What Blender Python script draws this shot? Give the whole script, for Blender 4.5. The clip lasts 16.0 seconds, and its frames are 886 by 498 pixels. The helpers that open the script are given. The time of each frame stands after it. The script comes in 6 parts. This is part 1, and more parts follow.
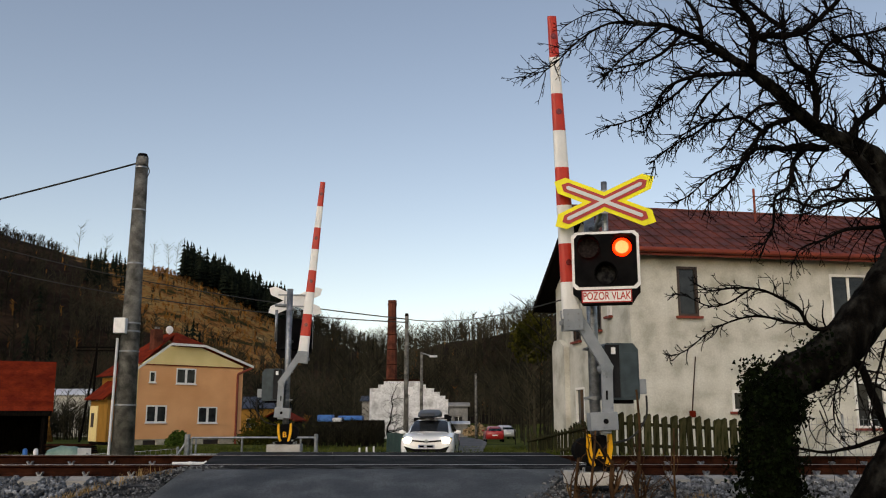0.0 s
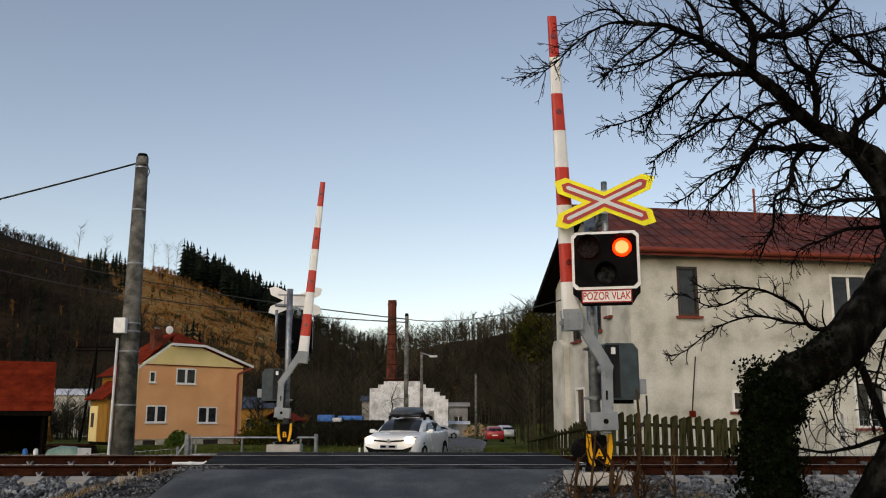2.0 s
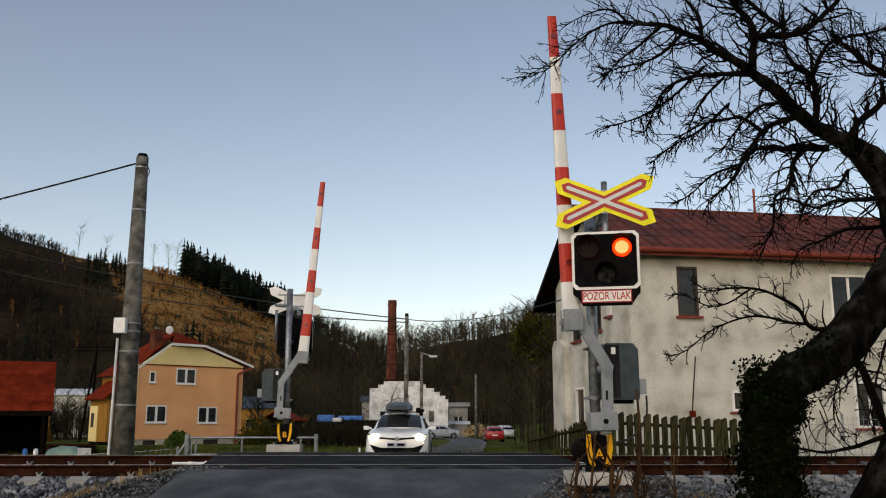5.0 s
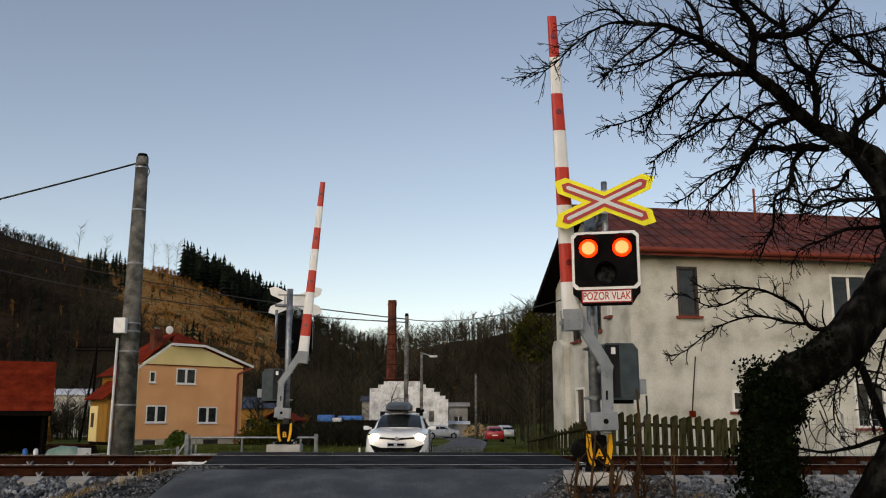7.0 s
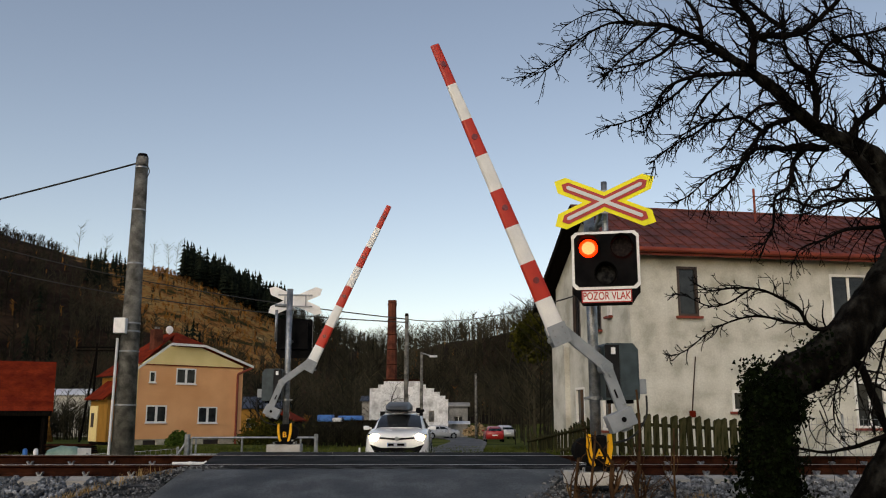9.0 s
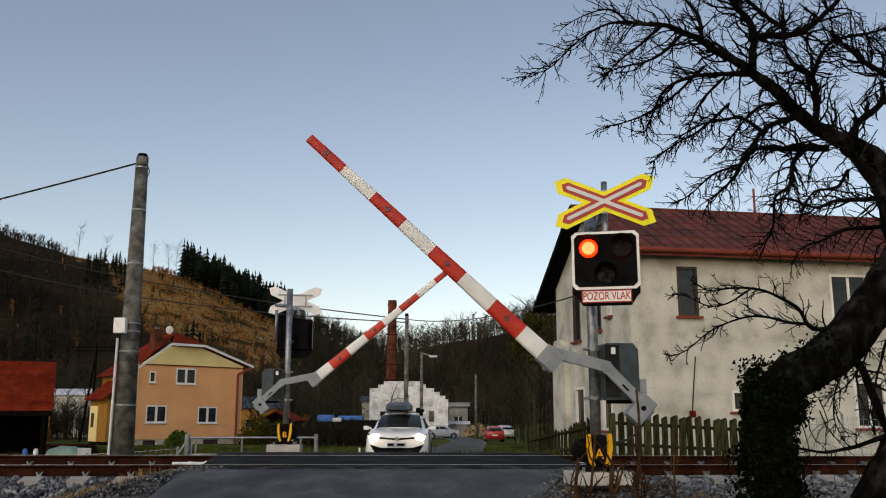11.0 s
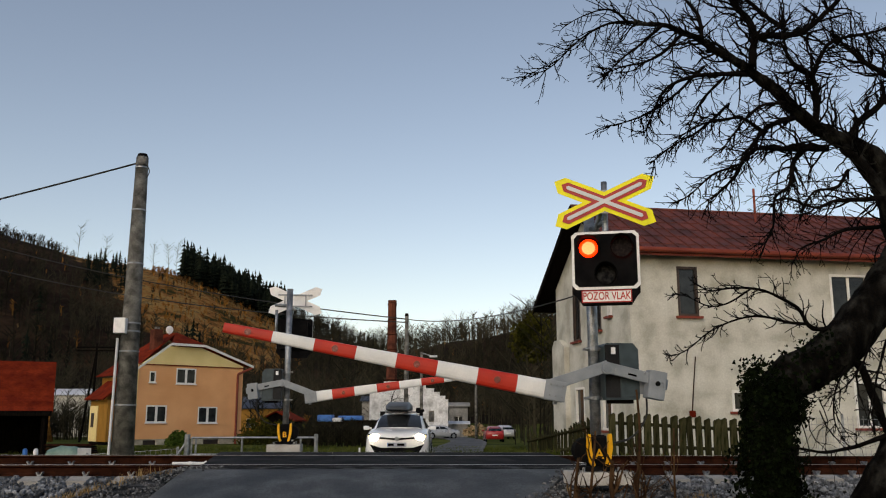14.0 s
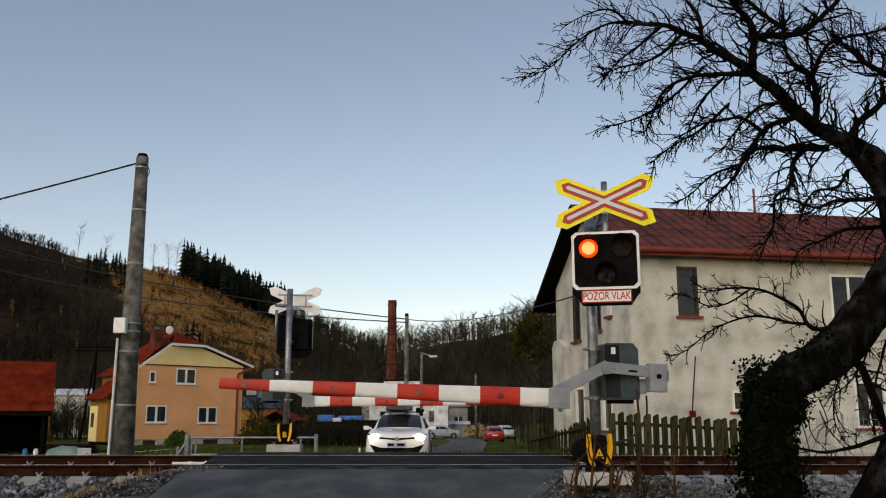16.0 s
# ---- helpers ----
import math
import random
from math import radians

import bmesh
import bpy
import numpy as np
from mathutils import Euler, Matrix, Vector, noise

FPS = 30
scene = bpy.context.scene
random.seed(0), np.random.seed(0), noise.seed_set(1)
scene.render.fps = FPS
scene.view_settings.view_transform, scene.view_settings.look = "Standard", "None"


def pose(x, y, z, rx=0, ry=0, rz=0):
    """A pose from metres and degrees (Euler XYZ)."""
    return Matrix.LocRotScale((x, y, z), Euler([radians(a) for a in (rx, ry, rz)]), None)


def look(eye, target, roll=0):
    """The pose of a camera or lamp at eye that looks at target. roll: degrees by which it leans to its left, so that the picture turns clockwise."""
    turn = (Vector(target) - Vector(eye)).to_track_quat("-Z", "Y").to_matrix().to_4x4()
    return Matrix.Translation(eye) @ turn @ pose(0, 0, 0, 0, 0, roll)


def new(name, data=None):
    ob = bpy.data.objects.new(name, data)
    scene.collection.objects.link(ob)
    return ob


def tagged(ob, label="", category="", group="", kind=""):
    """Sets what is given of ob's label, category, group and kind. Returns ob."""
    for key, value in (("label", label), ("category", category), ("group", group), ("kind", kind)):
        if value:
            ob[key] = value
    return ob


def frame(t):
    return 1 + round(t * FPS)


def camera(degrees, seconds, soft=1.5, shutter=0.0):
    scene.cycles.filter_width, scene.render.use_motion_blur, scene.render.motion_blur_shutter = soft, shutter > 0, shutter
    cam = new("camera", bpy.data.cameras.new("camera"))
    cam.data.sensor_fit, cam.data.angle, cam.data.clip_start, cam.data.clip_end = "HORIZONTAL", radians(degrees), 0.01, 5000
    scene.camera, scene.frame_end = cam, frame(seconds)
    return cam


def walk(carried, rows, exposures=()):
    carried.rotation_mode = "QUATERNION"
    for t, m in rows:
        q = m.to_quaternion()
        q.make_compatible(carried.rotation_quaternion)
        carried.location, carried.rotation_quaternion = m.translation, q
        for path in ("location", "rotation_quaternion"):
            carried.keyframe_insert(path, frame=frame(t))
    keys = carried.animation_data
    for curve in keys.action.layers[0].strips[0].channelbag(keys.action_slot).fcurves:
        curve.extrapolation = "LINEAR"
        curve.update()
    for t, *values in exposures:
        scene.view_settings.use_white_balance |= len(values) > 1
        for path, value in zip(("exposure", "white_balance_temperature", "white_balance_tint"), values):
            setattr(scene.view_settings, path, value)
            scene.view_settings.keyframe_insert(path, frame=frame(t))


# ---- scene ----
# the lens, and a tripod beside the road
cam = camera(54.56, 16.0, soft=1.1)
EYE = pose(0.0, 0.0, 0.95, 100.95, 0, 0)
walk(cam, [(0.0, EYE), (16.0, EYE)], [(0.0, 0.28, 8350, 14), (4.0, 0.26, 8350, 14), (7.0, 0.21, 8350, 14), (16.0, 0.21, 8350, 14)])

# ---- light: a clear late-afternoon sky, the sun already low behind the ridge ----
world = bpy.data.worlds.new("sky")
scene.world = world
world.use_nodes = True
wn = world.node_tree.nodes
sky = wn.new("ShaderNodeTexSky")
sky.sky_type = "NISHITA"
sky.sun_disc = False
SUN_ELEVATION, SUN_ROTATION = radians(30), radians(205)
sky.sun_elevation, sky.sun_rotation = SUN_ELEVATION, SUN_ROTATION
sky.altitude, sky.air_density, sky.dust_density, sky.ozone_density = 450, 0.9, 1.5, 0.3
wn["Background"].inputs["Strength"].default_value = 0.15
world.node_tree.links.new(sky.outputs[0], wn["Background"].inputs["Color"])
sun = new("sun", bpy.data.lights.new("sun", "SUN"))
sun.data.energy, sun.data.angle, sun.data.color = 0.5, radians(24), (0.76, 0.91, 1.0)
ch, sh = math.cos(SUN_ELEVATION), math.sin(SUN_ELEVATION)
sun.matrix_world = look((math.sin(SUN_ROTATION) * ch * 50, math.cos(SUN_ROTATION) * ch * 50, sh * 50), (0, 0, 0))


# ---- materials ----
def surface(name, a, b, scale=3.0, rough=0.8, metal=0.0, bump=0.0, fine=40.0, per_piece=0.0, island=0.0, c=None, stretch=(1, 1, 1), emit=0.0, coat=0.0, depth=0.01, speck=0.16):
    """Two colours mixed by broad noise, a fine grain over it, relief, and a shift from piece to piece."""
    m = bpy.data.materials.new(name)
    m.use_nodes = True
    n, l = m.node_tree.nodes, m.node_tree.links
    bsdf = n["Principled BSDF"]
    co = n.new("ShaderNodeTexCoord")
    mp = n.new("ShaderNodeMapping")
    mp.inputs["Scale"].default_value = stretch
    l.new(co.outputs["Object"], mp.inputs["Vector"])
    broad, grain = n.new("ShaderNodeTexNoise"), n.new("ShaderNodeTexNoise")
    for t, s, d in ((broad, scale, 4), (grain, fine, 3)):
        l.new(mp.outputs[0], t.inputs["Vector"])
        t.inputs["Scale"].default_value, t.inputs["Detail"].default_value = s, d
    ramp = n.new("ShaderNodeValToRGB")
    ramp.color_ramp.elements[0].position, ramp.color_ramp.elements[1].position = 0.36, 0.66
    ramp.color_ramp.elements[0].color, ramp.color_ramp.elements[1].color = (*a, 1), (*b, 1)
    if c:
        e = ramp.color_ramp.elements.new(0.5)
        e.color = (*c, 1)
    l.new(broad.outputs[0], ramp.inputs[0])
    hsv = n.new("ShaderNodeHueSaturation")
    l.new(ramp.outputs[0], hsv.inputs["Color"])
    value = n.new("ShaderNodeMapRange")
    value.inputs["From Min"].default_value, value.inputs["From Max"].default_value = 0.3, 0.7
    value.inputs["To Min"].default_value, value.inputs["To Max"].default_value = 1 - speck, 1 + speck
    l.new(grain.outputs[0], value.inputs["Value"])
    out = value.outputs[0]
    for amount, node, sock in ((per_piece, "ShaderNodeObjectInfo", "Random"), (island, "ShaderNodeNewGeometry", "Random Per Island")):
        if amount:
            info, mr, mul = n.new(node), n.new("ShaderNodeMapRange"), n.new("ShaderNodeMath")
            mr.inputs["To Min"].default_value, mr.inputs["To Max"].default_value = 1 - amount, 1 + amount
            l.new(info.outputs[sock], mr.inputs["Value"])
            mul.operation = "MULTIPLY"
            l.new(out, mul.inputs[0]), l.new(mr.outputs[0], mul.inputs[1])
            out = mul.outputs[0]
    l.new(out, hsv.inputs["Value"])
    l.new(hsv.outputs[0], bsdf.inputs["Base Color"])
    rr = n.new("ShaderNodeMapRange")
    rr.inputs["To Min"].default_value, rr.inputs["To Max"].default_value = max(rough - 0.12, 0.02), min(rough + 0.12, 1)
    l.new(broad.outputs[0], rr.inputs["Value"]), l.new(rr.outputs[0], bsdf.inputs["Roughness"])
    bsdf.inputs["Metallic"].default_value = metal
    bsdf.inputs["Coat Weight"].default_value = coat
    bsdf.inputs["Specular IOR Level"].default_value = 0.02 if rough >= 0.8 else 0.35
    if bump:
        bp = n.new("ShaderNodeBump")
        bp.inputs["Strength"].default_value, bp.inputs["Distance"].default_value = bump, depth
        l.new(grain.outputs[0], bp.inputs["Height"]), l.new(bp.outputs[0], bsdf.inputs["Normal"])
    if emit:
        bsdf.inputs["Emission Color"].default_value = (*b, 1)
        bsdf.inputs["Emission Strength"].default_value = emit
    return m


ASPHALT = surface("asphalt", (0.020, 0.0225, 0.0235), (0.085, 0.090, 0.093), 2.2, 0.72, bump=1.0, fine=48, c=(0.042, 0.0455, 0.0475), depth=0.014, speck=0.5, stretch=(1, 0.55, 1))
OLD_ASPHALT = surface("old asphalt", (0.085, 0.09, 0.098), (0.15, 0.152, 0.16), 0.5, 0.85, bump=0.1, fine=30)
GRIT = surface("grit", (0.014, 0.0138, 0.0135), (0.105, 0.106, 0.108), 3.2, 0.88, bump=1.0, fine=60, c=(0.034, 0.034, 0.034), depth=0.03, speck=0.4)
GRASS = surface("meadow", (0.032, 0.042, 0.009), (0.095, 0.105, 0.026), 0.25, 0.95, bump=0.6, fine=12, c=(0.058, 0.072, 0.015), depth=0.05)
RUBBER = surface("rubber", (0.012, 0.0125, 0.0135), (0.034, 0.0345, 0.036), 2.0, 0.8, bump=0.4, fine=120, per_piece=0.2, depth=0.003)
RUST = surface("rust", (0.014, 0.005, 0.003), (0.040, 0.0135, 0.0075), 5.0, 0.85, bump=0.3, fine=60)
RAILHEAD = surface("rail head", (0.30, 0.29, 0.28), (0.42, 0.40, 0.38), 4.0, 0.35, metal=1.0, stretch=(0.2, 3, 3))
CONCRETE = surface("concrete", (0.30, 0.29, 0.27), (0.46, 0.44, 0.41), 3.0, 0.9, bump=0.4, fine=70)
POLE_CONCRETE = surface("pole concrete", (0.060, 0.059, 0.054), (0.20, 0.195, 0.18), 4.5, 0.92, bump=1.0, fine=75, depth=0.02, speck=0.35)
GRAVEL = surface("gravel", (0.022, 0.023, 0.025), (0.17, 0.175, 0.18), 9.0, 0.85, fine=80, island=0.6)
STONE = surface("ballast", (0.060, 0.067, 0.076), (0.205, 0.218, 0.235), 6.0, 0.85, bump=0.3, fine=80, island=0.55)
ZINC = surface("galvanised steel", (0.17, 0.185, 0.20), (0.33, 0.35, 0.375), 11.0, 0.45, metal=0.75, bump=0.12, fine=60)
GREY_PAINT = surface("grey paint", (0.19, 0.215, 0.24), (0.26, 0.285, 0.31), 5.0, 0.5, fine=90, speck=0.05)
BOX_PAINT = surface("slate grey paint", (0.022, 0.038, 0.046), (0.042, 0.064, 0.074), 6.0, 0.55, fine=80, speck=0.05)
ARM_WHITE = surface("arm white", (0.66, 0.67, 0.67), (0.78, 0.78, 0.77), 4.0, 0.4, fine=60, speck=0.04)
ARM_RED = surface("arm red", (0.42, 0.024, 0.013), (0.52, 0.033, 0.017), 4.0, 0.4, fine=60, speck=0.04)
REFLECTOR = surface("reflector", (0.12, 0.008, 0.006), (0.20, 0.012, 0.01), 30.0, 0.25, coat=0.5)
BLACK = surface("black enamel", (0.004, 0.004, 0.0045), (0.009, 0.009, 0.0095), 6.0, 0.8, speck=0.04)
SIGN_WHITE = surface("sign white", (0.70, 0.70, 0.70), (0.82, 0.82, 0.82), 8.0, 0.45, speck=0.04)
SIGN_YELLOW = surface("sign yellow", (0.80, 0.72, 0.0), (0.88, 0.80, 0.005), 6.0, 0.45, speck=0.04)
SIGN_RED = surface("sign red", (0.36, 0.018, 0.016), (0.46, 0.022, 0.02), 6.0, 0.45, speck=0.04)
SIGN_GREY = surface("sign grey", (0.52, 0.54, 0.56), (0.62, 0.63, 0.65), 6.0, 0.4, speck=0.04)
YELLOW = surface("machine yellow", (0.72, 0.33, 0.008), (0.82, 0.40, 0.01), 6.0, 0.45, speck=0.04)
LAMP_GLOW = surface("lit red lamp", (1.0, 0.01, 0.004), (1.0, 0.018, 0.006), 40.0, 0.4, emit=5.0)
LAMP_CORE = surface("lit lamp core", (1.0, 0.08, 0.02), (1.0, 0.20, 0.08), 90.0, 0.4, emit=2.6)
FLAP_DARK = surface("dark lamp flap", (0.010, 0.008, 0.008), (0.026, 0.020, 0.019), 30.0, 0.85, speck=0.1)
LENS_CLEAR = surface("clear lens", (0.007, 0.007, 0.008), (0.03, 0.03, 0.03), 20.0, 0.82, speck=0.1)
PLASTER = surface("old plaster", (0.37, 0.362, 0.315), (0.58, 0.575, 0.525), 1.5, 0.92, bump=0.3, fine=22, c=(0.50, 0.494, 0.443), depth=0.012, speck=0.09)
ROOF_RED = surface("red sheet roof", (0.065, 0.018, 0.014), (0.145, 0.036, 0.027), 1.6, 0.6, fine=20, per_piece=0.14)
FASCIA = surface("red fascia", (0.16, 0.025, 0.015), (0.22, 0.04, 0.02), 2.0, 0.6)
# Dark wood, taken near black: the open shed's inner shade is in the colour.
SHADE_DARK_WOOD = surface("shade-dark wood", (0.0025, 0.002, 0.0018), (0.009, 0.007, 0.0055), 3.0, 0.88, stretch=(8, 8, 1))
FENCE_WOOD = surface("mossy board", (0.013, 0.015, 0.005), (0.052, 0.048, 0.024), 3.0, 0.92, bump=0.5, fine=18, per_piece=0.4, stretch=(6, 6, 1))
WINDOW_FRAME = surface("white frame", (0.62, 0.62, 0.60), (0.74, 0.74, 0.72), 3.0, 0.5, speck=0.04)
BROWN_FRAME = surface("brown frame", (0.03, 0.02, 0.016), (0.05, 0.032, 0.025), 3.0, 0.5)
PANE = surface("window glass", (0.008, 0.010, 0.012), (0.026, 0.029, 0.032), 2.0, 0.08)
ORANGE = surface("orange render", (0.70, 0.34, 0.155), (0.80, 0.41, 0.20), 0.5, 0.9, bump=0.2, fine=20)
CREAM = surface("cream render", (0.72, 0.56, 0.26), (0.80, 0.64, 0.32), 0.6, 0.9)
PLINTH = surface("stone plinth", (0.26, 0.23, 0.18), (0.46, 0.41, 0.33), 1.6, 0.9, bump=0.4, fine=6)
TILE_RED = surface("red tile", (0.10, 0.012, 0.006), (0.19, 0.025, 0.010), 1.6, 0.82, bump=0.5, fine=10, per_piece=0.14)
OCHRE = surface("ochre cladding", (0.26, 0.13, 0.03), (0.34, 0.17, 0.04), 1.0, 0.85, stretch=(6, 6, 1))
BRICK = surface("chimney brick", (0.06, 0.022, 0.016), (0.15, 0.050, 0.032), 1.0, 0.92, bump=0.5, fine=8)
WHITEWASH = surface("whitewashed masonry", (0.44, 0.44, 0.44), (0.74, 0.745, 0.75), 1.1, 0.92, bump=0.6, fine=4.0, per_piece=0.06, c=(0.66, 0.665, 0.67))
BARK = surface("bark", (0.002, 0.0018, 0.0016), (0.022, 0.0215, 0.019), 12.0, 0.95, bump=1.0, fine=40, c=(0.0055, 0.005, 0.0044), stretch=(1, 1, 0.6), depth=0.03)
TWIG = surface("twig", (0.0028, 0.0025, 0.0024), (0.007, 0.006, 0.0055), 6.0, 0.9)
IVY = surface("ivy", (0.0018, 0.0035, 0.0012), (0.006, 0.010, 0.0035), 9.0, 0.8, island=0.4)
SHRUB = surface("shrub bark", (0.030, 0.016, 0.009), (0.085, 0.046, 0.024), 8.0, 0.9)
CABLE = surface("cable", (0.012, 0.012, 0.013), (0.02, 0.02, 0.02), 5.0, 0.7)
SPRUCE = surface("spruce", (0.005, 0.008, 0.006), (0.012, 0.016, 0.010), 0.2, 0.95, island=0.4)
BARE = surface("bare wood", (0.010, 0.0095, 0.006), (0.055, 0.049, 0.032), 0.05, 0.95, island=0.45)
RUSSET = surface("russet leaves", (0.12, 0.045, 0.012), (0.32, 0.15, 0.035), 0.2, 0.95, island=0.45)
STRAW = surface("dry grass", (0.13, 0.085, 0.04), (0.30, 0.20, 0.09), 2.0, 0.95, island=0.3)


# ---- shapes ----
def tagged_part(ob, label):
    return tagged(ob, label=label) if label else ob


def part(name, bm, material, parent=None, label="", smooth=False):
    """Links a bmesh (or a mesh) as one object under its thing."""
    if isinstance(bm, bmesh.types.BMesh):
        me = bpy.data.meshes.new(name)
        bm.to_mesh(me)
        bm.free()
        me.materials.append(material)
        if smooth:
            me.shade_smooth()
    else:
        me = bm
    ob = new(name, me)
    ob.parent = parent
    return tagged_part(ob, label)


def mesh_of(name, verts, faces, material, smooth=False):
    me = bpy.data.meshes.new(name)
    me.from_pydata([tuple(v) for v in verts], [], faces)
    me.materials.append(material)
    if smooth:
        me.shade_smooth()
    return me


def thing(name, m=None, label="", category="", group="", kind=""):
    e = new(name)
    e.empty_display_size = 0.1
    if m is not None:
        e.matrix_world = m
    return tagged(e, label, category, group, kind)


def box(bm, c, s, m=None, bevel=0.0):
    r = bmesh.ops.create_cube(bm, size=1)
    v = r["verts"]
    bmesh.ops.scale(bm, vec=s, verts=v)
    if bevel:
        es = list({e for x in v for e in x.link_edges})
        r = bmesh.ops.bevel(bm, geom=es, offset=bevel, segments=2, affect="EDGES", profile=0.6)
        v = list({x for f in r["faces"] for x in f.verts} | {x for x in v if x.is_valid})
    t = Matrix.Translation(c) @ (m if m is not None else Matrix())
    bmesh.ops.transform(bm, matrix=t, verts=v)
    return v


def boxed(c, s, m=None, bevel=0.0):
    bm = bmesh.new()
    box(bm, c, s, m, bevel)
    return bm


def rod(bm, a, b, r0, r1=None, n=12, caps=True):
    a, b = Vector(a), Vector(b)
    r1 = r0 if r1 is None else r1
    q = (b - a).to_track_quat("Z", "Y").to_matrix().to_4x4()
    r = bmesh.ops.create_cone(bm, cap_ends=caps, segments=n, radius1=r0, radius2=r1, depth=(b - a).length)
    bmesh.ops.transform(bm, matrix=Matrix.Translation((a + b) / 2) @ q, verts=r["verts"])
    return r["verts"]


def rodded(a, b, r0, r1=None, n=12):
    bm = bmesh.new()
    rod(bm, a, b, r0, r1, n)
    return bm


def prism(bm, outline, axis, lo, hi):
    """An outline of (u, v) drawn out along x, y or z from lo to hi."""
    def at(u, v, w):
        return {"x": (w, u, v), "y": (u, w, v), "z": (u, v, w)}[axis]
    a = [bm.verts.new(at(u, v, lo)) for u, v in outline]
    b = [bm.verts.new(at(u, v, hi)) for u, v in outline]
    fs = [bm.faces.new(a), bm.faces.new(b[::-1])]
    k = len(a)
    for i in range(k):
        fs.append(bm.faces.new((a[i], b[i], b[(i + 1) % k], a[(i + 1) % k])))
    bmesh.ops.recalc_face_normals(bm, faces=fs)
    return a + b


def prismed(outline, axis, lo, hi):
    bm = bmesh.new()
    prism(bm, outline, axis, lo, hi)
    return bm


class Tubes:
    """Many tapered tubes in one mesh, from plain lists."""
    def __init__(self):
        self.v, self.f = [], []

    def add(self, pts, radii, n=5):
        base, pts = len(self.v), [Vector(p) for p in pts]
        for i, p in enumerate(pts):
            d = (pts[min(i + 1, len(pts) - 1)] - pts[max(i - 1, 0)]).normalized()
            u = d.cross(Vector((0.3, 0.9, 0.31))).normalized()
            w = d.cross(u)
            for k in range(n):
                a = 2 * math.pi * k / n
                self.v.append(p + (u * math.cos(a) + w * math.sin(a)) * radii[i])
        for i in range(len(pts) - 1):
            for k in range(n):
                a, b = base + i * n + k, base + i * n + (k + 1) % n
                self.f.append((a, b, b + n, a + n))
        self.f.append(tuple(base + k for k in range(n))[::-1])
        self.f.append(tuple(base + (len(pts) - 1) * n + k for k in range(n)))

    def mesh(self, name, material, smooth=True):
        return mesh_of(name, self.v, self.f, material, smooth)


def smoothstep(a, b, x):
    t = min(max((x - a) / (b - a), 0), 1)
    return t * t * (3 - 2 * t)


def curve_through(pts, steps=6):
    """A smooth line through the points (Catmull-Rom)."""
    p = [Vector(q) for q in pts]
    p = [2 * p[0] - p[1]] + p + [2 * p[-1] - p[-2]]
    out = []
    for i in range(1, len(p) - 2):
        for k in range(steps):
            t = k / steps
            out.append(0.5 * ((2 * p[i]) + (p[i + 1] - p[i - 1]) * t + (2 * p[i - 1] - 5 * p[i] + 4 * p[i + 1] - p[i + 2]) * t * t + (3 * p[i] - p[i - 1] - 3 * p[i + 1] + p[i + 2]) * t ** 3))
    return out + [p[-2]]


# ---- the lie of the land ----
TURN = 8.0                       # the railway runs a little away from the eye, to the right
TAN = math.tan(radians(TURN))
RAIL_AT = Matrix.Translation((0, 13.0, 0.235)) @ Euler((0, radians(0.42), radians(TURN))).to_matrix().to_4x4()


def rail_level(x):
    return 0.235 - 0.0074 * x


def lane_x(y):
    return np.interp(y, (15, 20, 28, 40, 60, 78, 92), (-0.9, -1.15, -0.9, 0.1, 1.3, 2.2, 2.0))


def ground_z(x, y):
    """The height of the earth: the low embankment of the railway, then the valley floor, then the slopes."""
    v = (y - 13.75 - TAN * x) * 0.99            # metres past the track's middle
    if v < 0:
        z = -0.13 - 0.06 * smoothstep(-3.0, -1.8, v)
        ramp = 0.012 + (rail_level(x) - 0.02) * smoothstep(-6.0, -1.75, v)
        z += (ramp - z) * smoothstep(4.3, 2.9, abs(x + 0.55))
    else:
        z = rail_level(x) - 0.16 - (0.56 + 0.5 * rail_level(x)) * smoothstep(1.9, 7.5, v) - 0.0135 * max(v - 6, 0)
        lane = rail_level(x) - 0.03 - (rail_level(x) + 0.33) * smoothstep(2.2, 8.5, v) - 0.2 * smoothstep(9, 16, v) - 0.0155 * min(max(v - 6, 0), 64)
        z += (min(lane, 1.0) - z) * smoothstep(8.0, 3.0, abs(x - lane_x(y))) * smoothstep(1.0, 3.0, v)
    return z


def hill_z(x, y):
    """The wooded slopes that close the valley."""
    z = 0.0
    d = math.hypot(x, y)
    if d > 110:
        a = math.degrees(math.atan2(x, y))
        ridge = np.interp(a, RIDGE_A, RIDGE_H)
        z = ridge * smoothstep(130, 330, d) ** 0.85
    return z


RIDGE_A = (-75, -40, -27.0, -25.2, -23.0, -20.5, -16.5, -11.2, -8.5, -6.0, -4.5, -1.5, 0.6, 3.4, 6.5, 8.0, 12, 20, 34, 55)
RIDGE_H = (12, 80, 62.5, 61, 57.5, 55.5, 50, 37.5, 32, 26, 24, 26, 28, 31, 36, 40, 48, 55, 45, 5)


def land_z(x, y):
    d = math.hypot(x, y)
    z = ground_z(x, min(y, 120.0)) if y > -5 else ground_z(x, -5.0)
    z = max(z, -2.1) + hill_z(x, y)
    return z + (noise.noise((x * 0.02, y * 0.02, 0)) * 3.0 * smoothstep(150, 260, d))


# ---- ground ----
HILL_FLOOR = surface("forest floor", (0.012, 0.008, 0.006), (0.046, 0.027, 0.016), 0.035, 0.95, bump=0.8, fine=0.5, c=(0.021, 0.013, 0.009), speck=0.35, depth=0.5)


